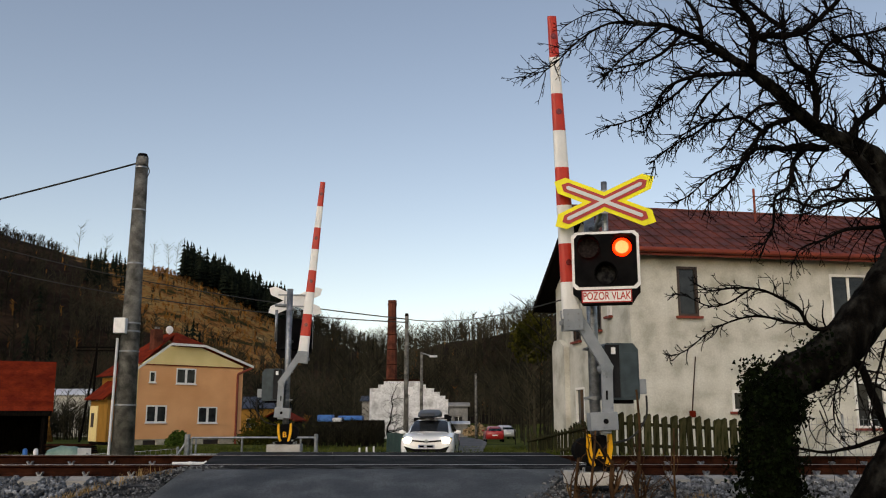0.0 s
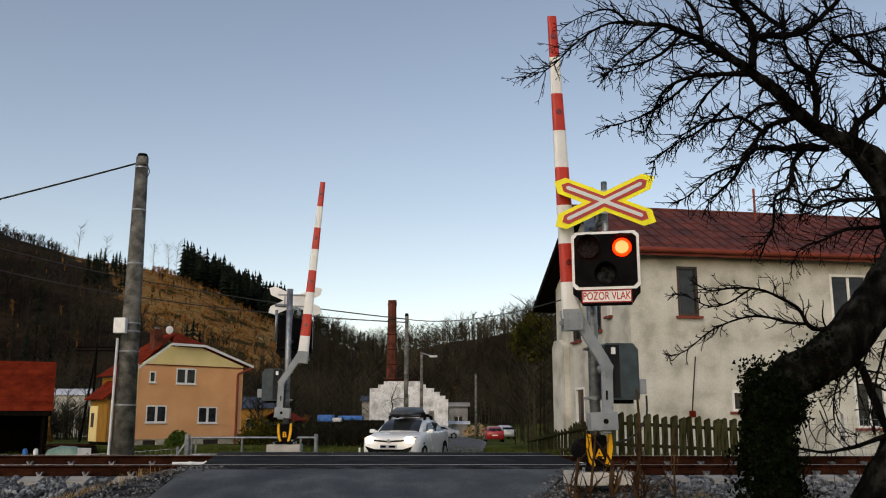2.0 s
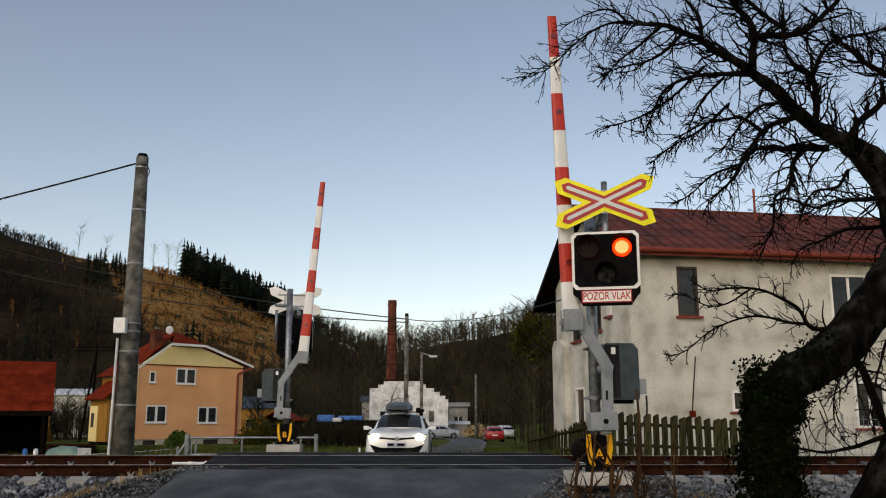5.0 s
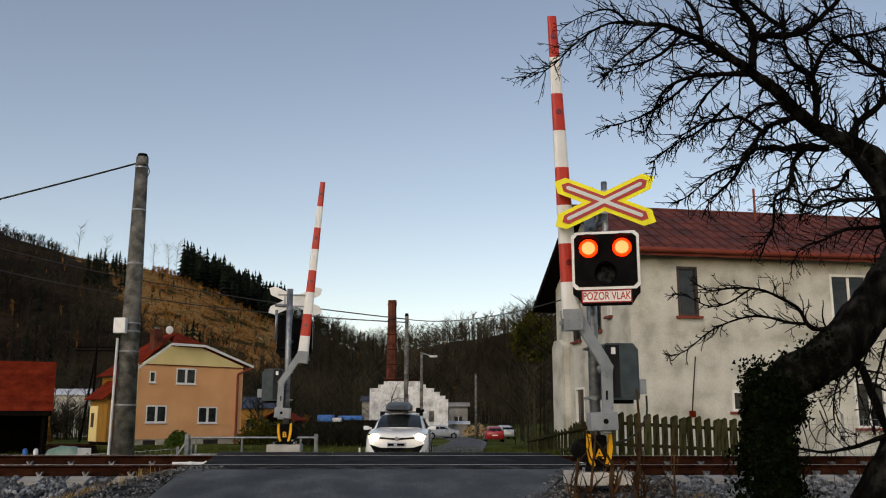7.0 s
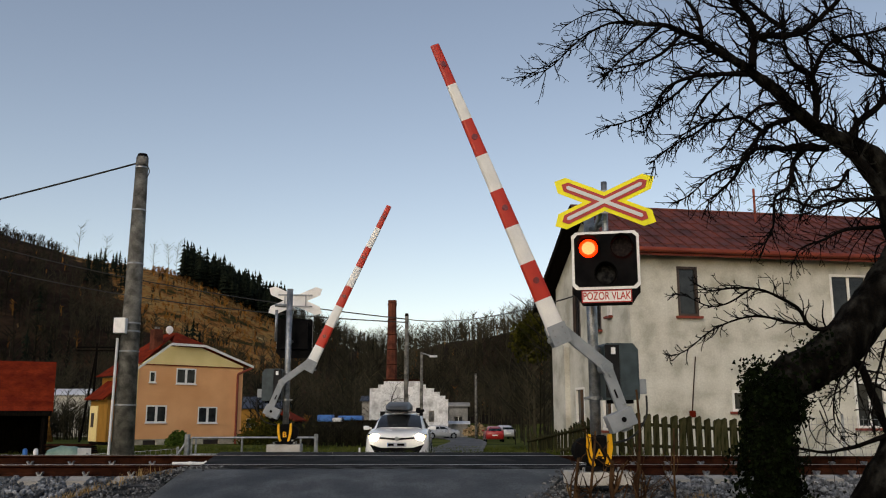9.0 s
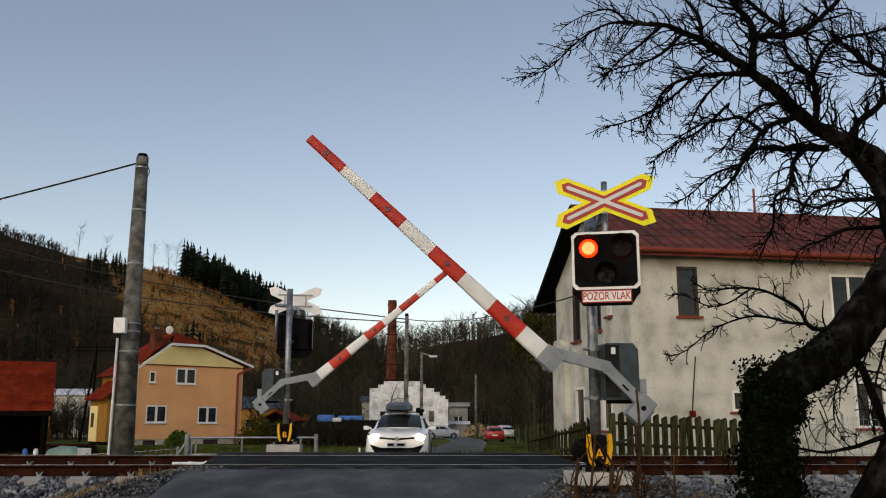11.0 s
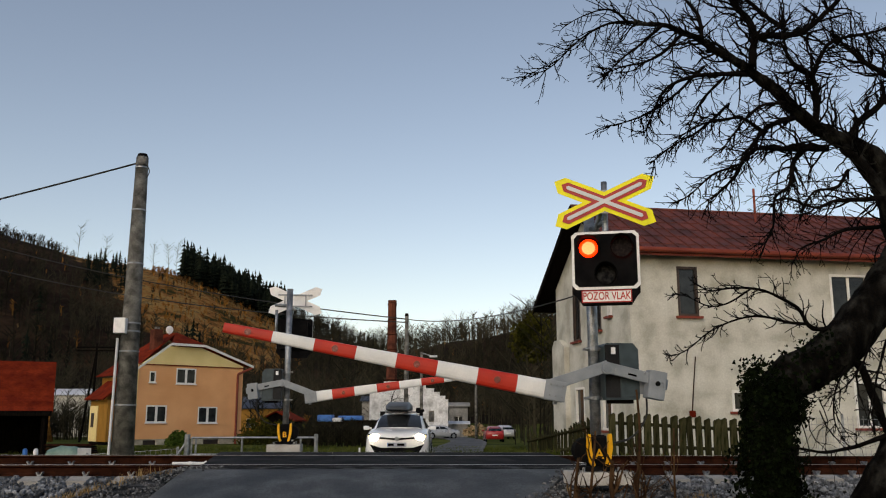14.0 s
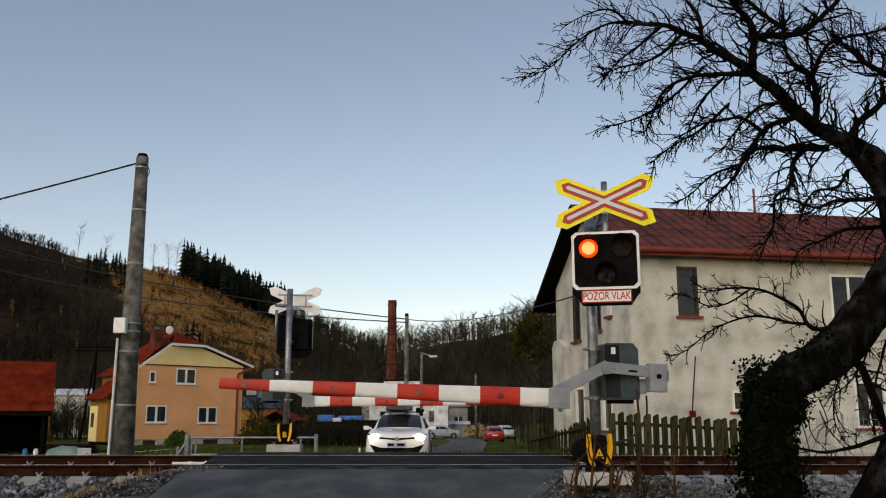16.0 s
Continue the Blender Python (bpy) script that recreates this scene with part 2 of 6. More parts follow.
def mix_clearing(m):
    """Lets the felled slope show on the forest floor, with a ragged edge."""
    n, l = m.node_tree.nodes, m.node_tree.links
    bsdf = n["Principled BSDF"]
    floor_colour = bsdf.inputs["Base Color"].links[0].from_socket
    co, at = n.new("ShaderNodeTexCoord"), n.new("ShaderNodeAttribute")
    at.attribute_name = "felled"
    edge, patch = n.new("ShaderNodeTexNoise"), n.new("ShaderNodeTexNoise")
    for t, s, d in ((edge, 0.06, 6), (patch, 0.11, 10)):
        l.new(co.outputs["Object"], t.inputs["Vector"])
        t.inputs["Scale"].default_value, t.inputs["Detail"].default_value = s, d
    add, step = n.new("ShaderNodeMath"), n.new("ShaderNodeMapRange")
    l.new(at.outputs["Fac"], add.inputs[0]), l.new(edge.outputs[0], add.inputs[1])
    step.inputs["From Min"].default_value, step.inputs["From Max"].default_value = 0.95, 1.10
    l.new(add.outputs[0], step.inputs["Value"])
    patch.inputs["Roughness"].default_value = 0.68
    ramp = n.new("ShaderNodeValToRGB")
    e = ramp.color_ramp.elements
    e[0].position, e[0].color, e[1].position, e[1].color = 0.33, (0.016, 0.019, 0.007, 1), 0.70, (0.47, 0.34, 0.17, 1)
    for at_value, tone in ((0.43, (0.040, 0.034, 0.011, 1)), (0.49, (0.20, 0.082, 0.024, 1)), (0.56, (0.28, 0.165, 0.06, 1)), (0.61, (0.085, 0.05, 0.018, 1))):
        e.new(at_value).color = tone
    l.new(patch.outputs[0], ramp.inputs[0])
    mix = n.new("ShaderNodeMix")
    mix.data_type = "RGBA"
    l.new(step.outputs[0], mix.inputs[0]), l.new(floor_colour, mix.inputs[6]), l.new(ramp.outputs[0], mix.inputs[7])
    l.new(mix.outputs[2], bsdf.inputs["Base Color"])


mix_clearing(HILL_FLOOR)


def felled_weight(x, y):
    a, d = math.degrees(math.atan2(x, y)), math.hypot(x, y)
    z = hill_z(x, y)
    low = 9 - (a + 10.5) * 1.15 + max(0.0, -(a + 18.5)) * 5.0
    return smoothstep(-26.0, -23.5, a) * smoothstep(-9.8, -11.5, a) * smoothstep(low - 4, low + 4, z) if y > 0 else 0.0


def graded(dense_lo, dense_hi, step, far_lo, far_hi, grow=1.13):
    out, s, p = [], step, dense_hi
    n = int((dense_hi - dense_lo) / step)
    out = [dense_lo + i * (dense_hi - dense_lo) / n for i in range(n + 1)]
    while p < far_hi:
        s = min(s * grow, 6.5 if p < 380 else 60)
        p += s
        out.append(p)
    s, p = step, dense_lo
    while p > far_lo:
        s = min(s * grow, 6.5 if p > -250 else 60)
        p -= s
        out.insert(0, p)
    return out


def in_clearing(a, d, z):
    """The felled part of the slope, by bearing and height."""
    a += 1.6 * noise.noise((a * 0.9, d * 0.03, 4.0))
    return -24.5 < a < -10.5 and d > 150 and z > 9 + (a + 10.5) * -1.15 + max(0.0, -(a + 18.5)) * 5.0 and z < np.interp(a, RIDGE_A, RIDGE_H) + 3


def make_ground():
    xs = graded(-14, 14, 0.5, -700, 700, 1.10)
    ys = graded(6, 32, 0.4, -120, 760, 1.085)
    v = [(x, y, land_z(x, y)) for y in ys for x in xs]
    w = len(xs)
    f, mi = [], []
    for j in range(len(ys) - 1):
        for i in range(w - 1):
            f.append((j * w + i, j * w + i + 1, (j + 1) * w + i + 1, (j + 1) * w + i))
            x, y = (xs[i] + xs[i + 1]) / 2, (ys[j] + ys[j + 1]) / 2
            d, u = math.hypot(x, y), (y - 13.75 - TAN * x) * 0.99
            k = 0
            if -7 < u < 2.2:
                k = 1
            elif d > 118 and hill_z(x, y) > 1.5:
                k = 2
            mi.append(k)
    me = mesh_of("ground", v, f, GRASS, True)
    for m in (GRIT, HILL_FLOOR):
        me.materials.append(m)
    me.polygons.foreach_set("material_index", mi)
    me.attributes.new("felled", "FLOAT", "POINT").data.foreach_set("value", [felled_weight(p[0], p[1]) for p in v])
    ob = new("ground", me)
    tagged(ob, "late-autumn valley floor of grass and grit rising to wooded slopes", "ground", kind="structure")


make_ground()


def ribbon(name, rows, material, label, category, lift=0.03):
    """A paved strip: rows of (left x, left y, right x, right y)."""
    v, f = [], []
    n = 9
    for lx, ly, rx, ry in rows:
        for k in range(n):
            t = k / (n - 1)
            x, y = lx + (rx - lx) * t, ly + (ry - ly) * t
            v.append((x, y, road_z(x, y) + lift))
    m = len(v)
    v += [(x, y, z - 0.25) for x, y, z in v]
    for j in range(len(rows) - 1):
        for k in range(n - 1):
            a = j * n + k
            f.append((a, a + 1, a + n + 1, a + n))
        for a, b in ((j * n, (j + 1) * n), (j * n + n - 1, (j + 1) * n + n - 1)):
            f.append((a, b, b + m, a + m))
    ob = new(name, mesh_of(name, v, f, material, True))
    return tagged(ob, label, category, kind="structure")


def road_z(x, y):
    v = (y - 13.75 - TAN * x) * 0.99
    crest = rail_level(x) + 0.0
    if v < 0:
        return 0.0 + (crest - 0.02) * smoothstep(-6.0, -1.75, v)
    return max(ground_z(x, y) + 0.01, crest - (crest + 0.30) * smoothstep(2.2, 8.5, v) - 0.2 * smoothstep(9, 16, v) - 0.0155 * min(max(v - 6, 0), 64))


def make_roads():
    near = []
    for i in range(40):
        y = -12 + i * (24.1 / 39)
        lx = -3.25 + 0.11 * (12 - y)
        rx = 1.75 - 0.30 * min(12 - y, 5) - 0.02 * max(7 - y, 0)
        near.append((lx, y + TAN * lx - 0.3, rx, y + TAN * rx - 0.3))
    ribbon("road", near, ASPHALT, "dark smooth asphalt road climbing to the crossing", "road")
    far = []
    mid = curve_through([(-0.9, 15.6), (-1.15, 20), (-0.9, 28), (0.1, 40), (1.3, 60), (2.2, 78), (2.0, 92), (-1.0, 103), (-8, 110), (-20, 116)], 8)
    for i, p in enumerate(mid):
        d = (mid[min(i + 1, len(mid) - 1)] - mid[max(i - 1, 0)]).normalized()
        w = 2.9 - 1.3 * smoothstep(15, 30, p.y)
        far.append((p.x - d.y * w, p.y + d.x * w, p.x + d.y * w, p.y - d.x * w))
    ribbon("lane", far, OLD_ASPHALT, "grey asphalt lane curving away beyond the railway", "road")


# ---- railway ----
GAUGE = 1.505                  # between the rail heads' middles


def rail_outline():
    half = [(0.0675, 0.0), (0.0675, 0.012), (0.02, 0.03), (0.009, 0.045), (0.009, 0.105), (0.034, 0.122), (0.036, 0.142), (0.028, 0.149)]
    return half + [(-u, v) for u, v in reversed(half)]


def make_track():
    track = thing("railway_track", RAIL_AT, "single railway track with rusty rails on pale concrete sleepers", "railway")
    for k, (v, dz) in enumerate(((0.0, 0.0), (GAUGE, 0.065))):
        o = [(v + u, z + dz - 0.149) for u, z in rail_outline()]
        rail = part("rail", prismed(o, "x", -70, 70), RUST, track, "rusty brown steel rail")
        cap = [(v - 0.03, dz - 0.006), (v - 0.027, dz + 0.002), (v + 0.027, dz + 0.002), (v + 0.03, dz - 0.006)]
        part("running_surface", prismed(cap, "x", -70, 70), RAILHEAD, rail, "worn shiny rail head")
    sleeper = bmesh.new()
    prism(sleeper, [(-0.6, -0.36), (GAUGE + 0.55, -0.30), (GAUGE + 0.55, -0.10), (GAUGE + 0.2, -0.09), (GAUGE - 0.2, -0.09), (0.75, -0.18), (0.2, -0.15), (-0.2, -0.15), (-0.34, -0.13), (-0.6, -0.175)], "x", -0.13, 0.13)
    first = part("sleeper", sleeper, CONCRETE, track, "pale concrete sleeper")
    # a spring clip: one bent bar
    bar = [(-0.03, -0.15), (0.03, -0.15), (0.03, -0.13), (0.062, -0.075), (0.045, -0.068), (0.012, -0.115), (-0.012, -0.115), (-0.045, -0.068), (-0.062, -0.075), (-0.03, -0.13)]
    cm = mesh_of("rail_clip", *clip_shape([(u * 0.75, z * 0.8 - 0.03) for u, z in bar]), ZINC)
    first.location.x = -5.58
    for i in range(-45, 56):
        x = -5.58 + i * 0.6
        if -3.75 < x < 2.2:
            continue
        if i:
            part("sleeper", first.data, None, track).location.x = x
        if abs(x) < 13:
            for v, dz in ((0.0, 0.0), (GAUGE, 0.065)):
                for s in (-1, 1):
                    part("rail_clip", cm, None, track).location = (x, v + s * 0.11, dz)


def clip_shape(bar):
    n = len(bar)
    v = [(u, w, z) for w in (-0.045, 0.045) for u, z in bar]
    f = [tuple(range(n)), tuple(range(2 * n - 1, n - 1, -1))] + [(i, (i + 1) % n, (i + 1) % n + n, i + n) for i in range(n)]
    return v, f


def make_crossing():
    """Rubber crossing panels between and beside the rails."""
    cross = thing("crossing_deck", RAIL_AT, "dark rubber level-crossing deck of butted panels", "level crossing")
    lo, hi, n = -3.45, 2.15, 6
    w = (hi - lo) / n
    rows = ((-0.72, -0.075, -0.035, 0.0), (0.075, GAUGE - 0.075, 0.0, 0.06), (GAUGE + 0.075, GAUGE + 0.80, 0.065, 0.085))
    for a, b, za, zb in rows:
        for i in range(n):
            x0, x1 = lo + i * w + 0.004, lo + (i + 1) * w - 0.004
            bm = bmesh.new()
            prism(bm, [(a, -0.2), (b, -0.2), (b, zb - 0.01), (b - 0.012, zb), (a + 0.012, za), (a, za - 0.01)], "x", x0, x1)
            part("rubber_panel", bm, RUBBER, cross)
    edge = part("edge_beam", prismed([(-0.86, -0.25), (-0.735, -0.25), (-0.735, -0.045), (-0.86, -0.055)], "x", lo - 0.05, hi + 0.05), GRIT, cross, "worn edge beam")
    far = part("edge_beam", prismed([(GAUGE + 0.81, -0.25), (GAUGE + 0.93, -0.25), (GAUGE + 0.93, 0.08), (GAUGE + 0.81, 0.085)], "x", lo, hi), CONCRETE, cross)
    for s, x in ((-1, lo), (1, hi)):
        for v, z in ((-0.15, -0.12), (GAUGE - 0.15, -0.05)):
            bar = bmesh.new()
            rod(bar, (x + s * 0.02, v, z), (x + s * 0.62, v, z), 0.02, n=8)
            box(bar, (x + s * 0.07, v, z), (0.12, 0.09, 0.07), bevel=0.01)
            box(bar, (x + s * 0.35, v, z), (0.05, 0.06, 0.06), bevel=0.01)
            part("tie_bar", bar, SIGN_WHITE, cross, "white painted tie bar at the deck's end")


make_roads()
make_track()
make_crossing()


# ---- the two barriers ----
SEGMENTS = (4.24, 3.71, 3.25, 2.79, 2.34, 1.885, 1.43, 0.983, 0.573)
BOOM_Z = -0.36


def boom_half(s):
    return 0.055 + (4.24 - s) * 0.0145


def attach(ob, owner, m):
    ob.parent = owner
    ob.matrix_basis = owner.matrix_basis.inverted() @ m
    return ob


def cross_outline(w, h, arm):
    """A saltire: two flat arms with pointed ends."""
    a = math.atan2(h, w)
    d = Vector((math.cos(a), math.sin(a)))
    n = Vector((-d.y, d.x))
    L = math.hypot(w, h)
    pts = []
    quarter = [d * (L - arm * 0.9) - n * arm, d * L + n * arm * 0.1, d * (L - arm * 1.0) + n * arm]
    inner_y, inner_x = arm / math.cos(a), arm / math.sin(a)
    q = [(p.x, p.y) for p in quarter]
    pts = q + [(0, inner_y)] + [(-x, y) for x, y in reversed(q)] + [(-inner_x, 0)]
    pts += [(-x, -y) for x, y in q] + [(0, -inner_y)] + [(x, -y) for x, y in reversed(q)] + [(inner_x, 0)]
    return pts


def lettering(name, text, size, material, parent, m, label=""):
    cu = bpy.data.curves.new(name, "FONT")
    cu.body, cu.size, cu.align_x, cu.align_y, cu.extrude = text, size, "CENTER", "CENTER", 0.001
    cu.offset = 0.0012 if len(text) > 1 else 0.003
    tmp = new(name + "_source", cu)
    bpy.context.view_layer.update()
    me = bpy.data.meshes.new_from_object(tmp)
    bpy.data.objects.remove(tmp)
    me.materials.clear()
    me.materials.append(material)
    ob = new(name, me)
    ob.parent = parent
    ob.matrix_basis = m
    return tagged_part(ob, label)


FACE = Euler((radians(90), 0, 0)).to_matrix().to_4x4()      # drawn flat, then stood up to face -y


def warning_head(owner, m, lit):
    """The lamp board, the saltire and the name plate; x to the right, -y towards the reader."""
    out = [(-0.37, -0.36), (-0.34, -0.39), (0.34, -0.39), (0.37, -0.36), (0.37, 0.31), (0.33, 0.35), (-0.33, 0.35), (-0.37, 0.31)]
    bm = bmesh.new()
    prism(bm, [(u, v * 1.0) for u, v in out], "y", 0.0, 0.03)
    prism(bm, [(-0.30, -0.3), (0.30, -0.3), (0.27, 0.27), (-0.27, 0.27)], "y", 0.03, 0.20)
    prism(bm, [(-0.37, -0.33), (0.37, -0.33), (0.27, -0.48), (-0.27, -0.48)], "y", -0.005, 0.16)
    head = attach(part("lamp_board", bm, BLACK, owner, "black backboard of the warning lamps"), owner, m)
    border = bmesh.new()
    ring = []
    for k in (1.0, 0.84):
        row = []
        for u, v in ((-0.375, -0.27), (-0.375, 0.30), (-0.33, 0.345), (0.33, 0.345), (0.375, 0.30), (0.375, -0.27), (0.33, -0.315), (-0.33, -0.315)):
            cu, cv = u, v - 0.015
            row.append((cu - math.copysign(0.029 if k < 1 else 0, cu), cv - math.copysign(0.029 if k < 1 else 0, cv) + 0.015))
        ring.append(row)
    n = len(ring[0])
    for y in (-0.006, -0.004):
        vs = [[border.verts.new((u, y, v)) for u, v in r] for r in ring]
        for i in range(n):
            border.faces.new((vs[0][i], vs[0][(i + 1) % n], vs[1][(i + 1) % n], vs[1][i]))
    bmesh.ops.recalc_face_normals(border, faces=border.faces[:])
    part("border", border, SIGN_WHITE, head, "white reflective border")
    off_flaps = []
    for k, (x, z) in enumerate(((-0.185, 0.155), (0.185, 0.155), (0.0, -0.155))):
        ring = bmesh.new()
        for i in range(20):                                   # the hood: open below
            a0, a1 = (math.pi * (-0.15 + 1.3 * i / 20), math.pi * (-0.15 + 1.3 * (i + 1) / 20))
            q = []
            for a in (a0, a1):
                dep = 0.05 + 0.15 * max(math.sin(a), 0.0)
                for r in (0.122, 0.127):
                    q.append((ring.verts.new((x + r * math.cos(a), -0.004, z + r * math.sin(a))), ring.verts.new((x + r * math.cos(a), -dep, z + r * math.sin(a)))))
            for a, b in ((0, 2), (1, 3)):
                ring.faces.new((q[a][0], q[b][0], q[b][1], q[a][1]))
            ring.faces.new((q[0][1], q[1][1], q[3][1], q[2][1]))
        part("hood", ring, BLACK, head)
        lens = bmesh.new()
        r = bmesh.ops.create_uvsphere(lens, u_segments=24, v_segments=12, radius=0.105)
        bmesh.ops.scale(lens, vec=(1, 0.22, 1), verts=r["verts"])
        bmesh.ops.translate(lens, vec=(x, -0.012, z), verts=r["verts"])
        part("lens", lens, LAMP_GLOW if lit and k < 2 else LENS_CLEAR, head, "glowing red lamp" if lit and k < 2 else "unlit lamp lens", True)
        if lit and k < 2:
            core = bmesh.new()
            rr = bmesh.ops.create_uvsphere(core, u_segments=20, v_segments=10, radius=0.078)
            bmesh.ops.scale(core, vec=(1, 0.18, 1), verts=rr["verts"])
            bmesh.ops.translate(core, vec=(x, -0.024, z), verts=rr["verts"])
            part("lamp_core", core, LAMP_CORE, head, "bright middle of the lamp", True)
            # Added flap: hides the ever-glowing lamp so that it seems to go out.
            b = bmesh.new()
            rr = bmesh.ops.create_uvsphere(b, u_segments=24, v_segments=10, radius=0.117)
            bmesh.ops.scale(b, vec=(1, 0.05, 1), verts=rr["verts"])
            bmesh.ops.translate(b, vec=(0, 0, -0.117), verts=rr["verts"])
            off_flap = part("off_flap", b, FLAP_DARK, head, "dark added flap that makes the glowing lamp look unlit", True)
            off_flap.location = (x, -0.042, z + 0.117)
            off_flaps.append(off_flap)
    plate = part("name_plate", boxed((0, -0.012, -0.395), (0.55, 0.012, 0.135), bevel=0.004), SIGN_WHITE, head, "white plate with red rim reading POZOR VLAK")
    if lit:
        rim = bmesh.new()
        for c, s in (((0, -0.02, -0.331), (0.55, 0.004, 0.012)), ((0, -0.02, -0.459), (0.55, 0.004, 0.012)), ((-0.269, -0.02, -0.395), (0.012, 0.004, 0.115)), ((0.269, -0.02, -0.395), (0.012, 0.004, 0.115))):
            box(rim, c, s)
        rim_ob = part("plate_rim", rim, SIGN_RED, head)
        word = lettering("lettering", "POZOR VLAK", 0.108, SIGN_RED, head, Matrix.Translation((0, -0.0205, -0.395)) @ FACE @ Matrix.Diagonal((0.80, 1.14, 1, 1)))
    # saltire above
    for k, (w, h, arm, mat, y, nm) in enumerate(((0.562, 0.252, 0.101, SIGN_YELLOW if lit else SIGN_WHITE, 0.0, "saltire"), (0.478, 0.2145, 0.057, SIGN_RED, -0.008, "saltire_band"), (0.425, 0.1905, 0.021, SIGN_GREY, -0.016, "saltire_stripe"))):
        bm = bmesh.new()
        prism(bm, cross_outline(w, h, arm), "y", y - 0.006, y)
        ob = part(nm, bm, mat, owner if k == 0 else sal, ("fluorescent yellow saltire board" if k == 0 else "") if lit else "bare metal back of a saltire board")
        if k == 0:
            sal = attach(ob, owner, m @ Matrix.Translation((0.012, -0.05, 0.68 if lit else 0.745)))
    ribs = bmesh.new()
    for z in (-0.12, 0.12):
        box(ribs, (0, 0.012, z), (0.72, 0.02, 0.03))
    for x in (-0.22, 0.22):
        box(ribs, (x, 0.012, 0), (0.025, 0.018, 0.24))
    part("stiffener", ribs, ZINC, sal, "metal stiffening frame")
    return off_flaps


def make_barrier(m, cs, pivot, mark, post_top):
    """cs: the side (local y) on which the boom turns."""
    t = thing("level_crossing_barrier", m, "level crossing barrier with red and white boom and warning lamps", "barrier", "barriers of the crossing")
    base = boxed((0.0, 0, 0.07), (0.66, 0.5, 0.14), bevel=0.012)
    part("base_block", base, CONCRETE, t, "pale concrete base block")
    post = bmesh.new()
    rod(post, (0, 0, 0.14), (0, 0, post_top), 0.062, n=20)
    rod(post, (0, 0, post_top), (0, 0, post_top + 0.02), 0.066, n=20)
    rod(post, (0, 0, 0.14), (0, 0, 0.17), 0.15, n=20)
    part("post", post, ZINC, t, "galvanised steel post", True)
    guard = bmesh.new()
    box(guard, (0, 0, 0.36), (0.20, 0.22, 0.36), bevel=0.03)
    box(guard, (0, 0, 0.17), (0.34, 0.30, 0.05), bevel=0.01)
    g = part("foot_guard", guard, BLACK, t, "black foot casing")
    for s in (-1, 1):
        bm = bmesh.new()
        prism(bm, [(s * 0.055, 0.215), (s * 0.085, 0.195), (s * 0.115, 0.24), (s * 0.145, 0.40), (s * 0.138, 0.555), (s * 0.105, 0.55), (s * 0.098, 0.40), (s * 0.078, 0.27)], "y", cs * 0.09, cs * 0.16)
        part("yellow_cheek", bm, YELLOW, g, "yellow painted cheek")
    part("cable_drum", rodded((0.13, -0.09, 0.37), (0.13, 0.06, 0.37), 0.14, n=20), BLACK, g, "round black cable cover")
    for q in range(4):
        part("anchor_bolt", rodded((0.2 * (1 if q % 2 else -1), 0.17 * (1 if q < 2 else -1), 0.14), (0.2 * (1 if q % 2 else -1), 0.17 * (1 if q < 2 else -1), 0.19), 0.016, n=6), ZINC, g)
    lm = Matrix.Translation((0, cs * 0.118, 0.33)) @ (FACE if cs < 0 else Euler((radians(90), 0, radians(180))).to_matrix().to_4x4())
    lettering("mark", mark, 0.15, YELLOW, g, lm, "yellow letter on the casing")
    machine = bmesh.new()
    x0 = -0.28
    prism(machine, [(x0 - 0.19, -0.31), (x0 + 0.19, -0.31), (x0 + 0.2, -0.27), (x0 + 0.2, 0.30), (x0 + 0.17, 0.33), (x0 - 0.14, 0.33), (x0 - 0.2, 0.26), (x0 - 0.2, -0.27)], "y", -0.17, 0.17)
    mo = part("drive_box", machine, BOX_PAINT, t, "slate grey drive housing")
    mo.location = (0, 0, pivot[2] - 0.04)
    for z in (-0.29, 0.27):
        clamp = bmesh.new()
        rod(clamp, (0, 0, pivot[2] - 0.04 + z - 0.02), (0, 0, pivot[2] - 0.04 + z + 0.02), 0.078, n=16)
        box(clamp, (-0.06, 0, pivot[2] - 0.04 + z), (0.34, 0.06, 0.03))
        part("clamp", clamp, ZINC, t)
        for q in (-1, 1):
            part("clamp_bolt", rodded((0.11, q * 0.05, pivot[2] - 0.04 + z), (-0.02, q * 0.05, pivot[2] - 0.04 + z), 0.012, n=6), ZINC, t)
    part("drive_lid", prismed([(x0 + 0.03, -0.285), (x0 + 0.195, -0.285), (x0 + 0.195, 0.31), (x0 + 0.03, 0.31)], "y", cs * 0.172, cs * 0.185), RUBBER, mo, "brown-grey inspection lid")
    part("drive_door", boxed((x0 - 0.08, cs * 0.174, -0.03), (0.20, 0.012, 0.5), bevel=0.006), BOX_PAINT, mo)
    part("connector_box", boxed((x0 - 0.22, cs * 0.12, -0.16), (0.14, 0.06, 0.17), bevel=0.012), GREY_PAINT, mo, "grey steel connector box")
    part("skirt", boxed((x0 - 0.02, 0, -0.325), (0.26, 0.2, 0.05), bevel=0.01), BLACK, mo)
    cable = Tubes()
    cable.add(curve_through([(x0 - 0.3, cs * 0.1, pivot[2] - 0.3), (x0 - 0.28, cs * 0.1, pivot[2] - 0.55), (x0 - 0.1, cs * 0.05, pivot[2] - 0.78), (0.0, 0.08, pivot[2] - 0.85)], 5), [0.012] * 16, 5)
    part("supply_cable", cable.mesh("supply_cable", CABLE), None, t)
    bm = bmesh.new()
    box(bm, (x0 + 0.10, cs * 0.19, 0.24), (0.05, 0.01, 0.075), bevel=0.004)
    part("label_plate", bm, SIGN_WHITE, mo, "small white label")
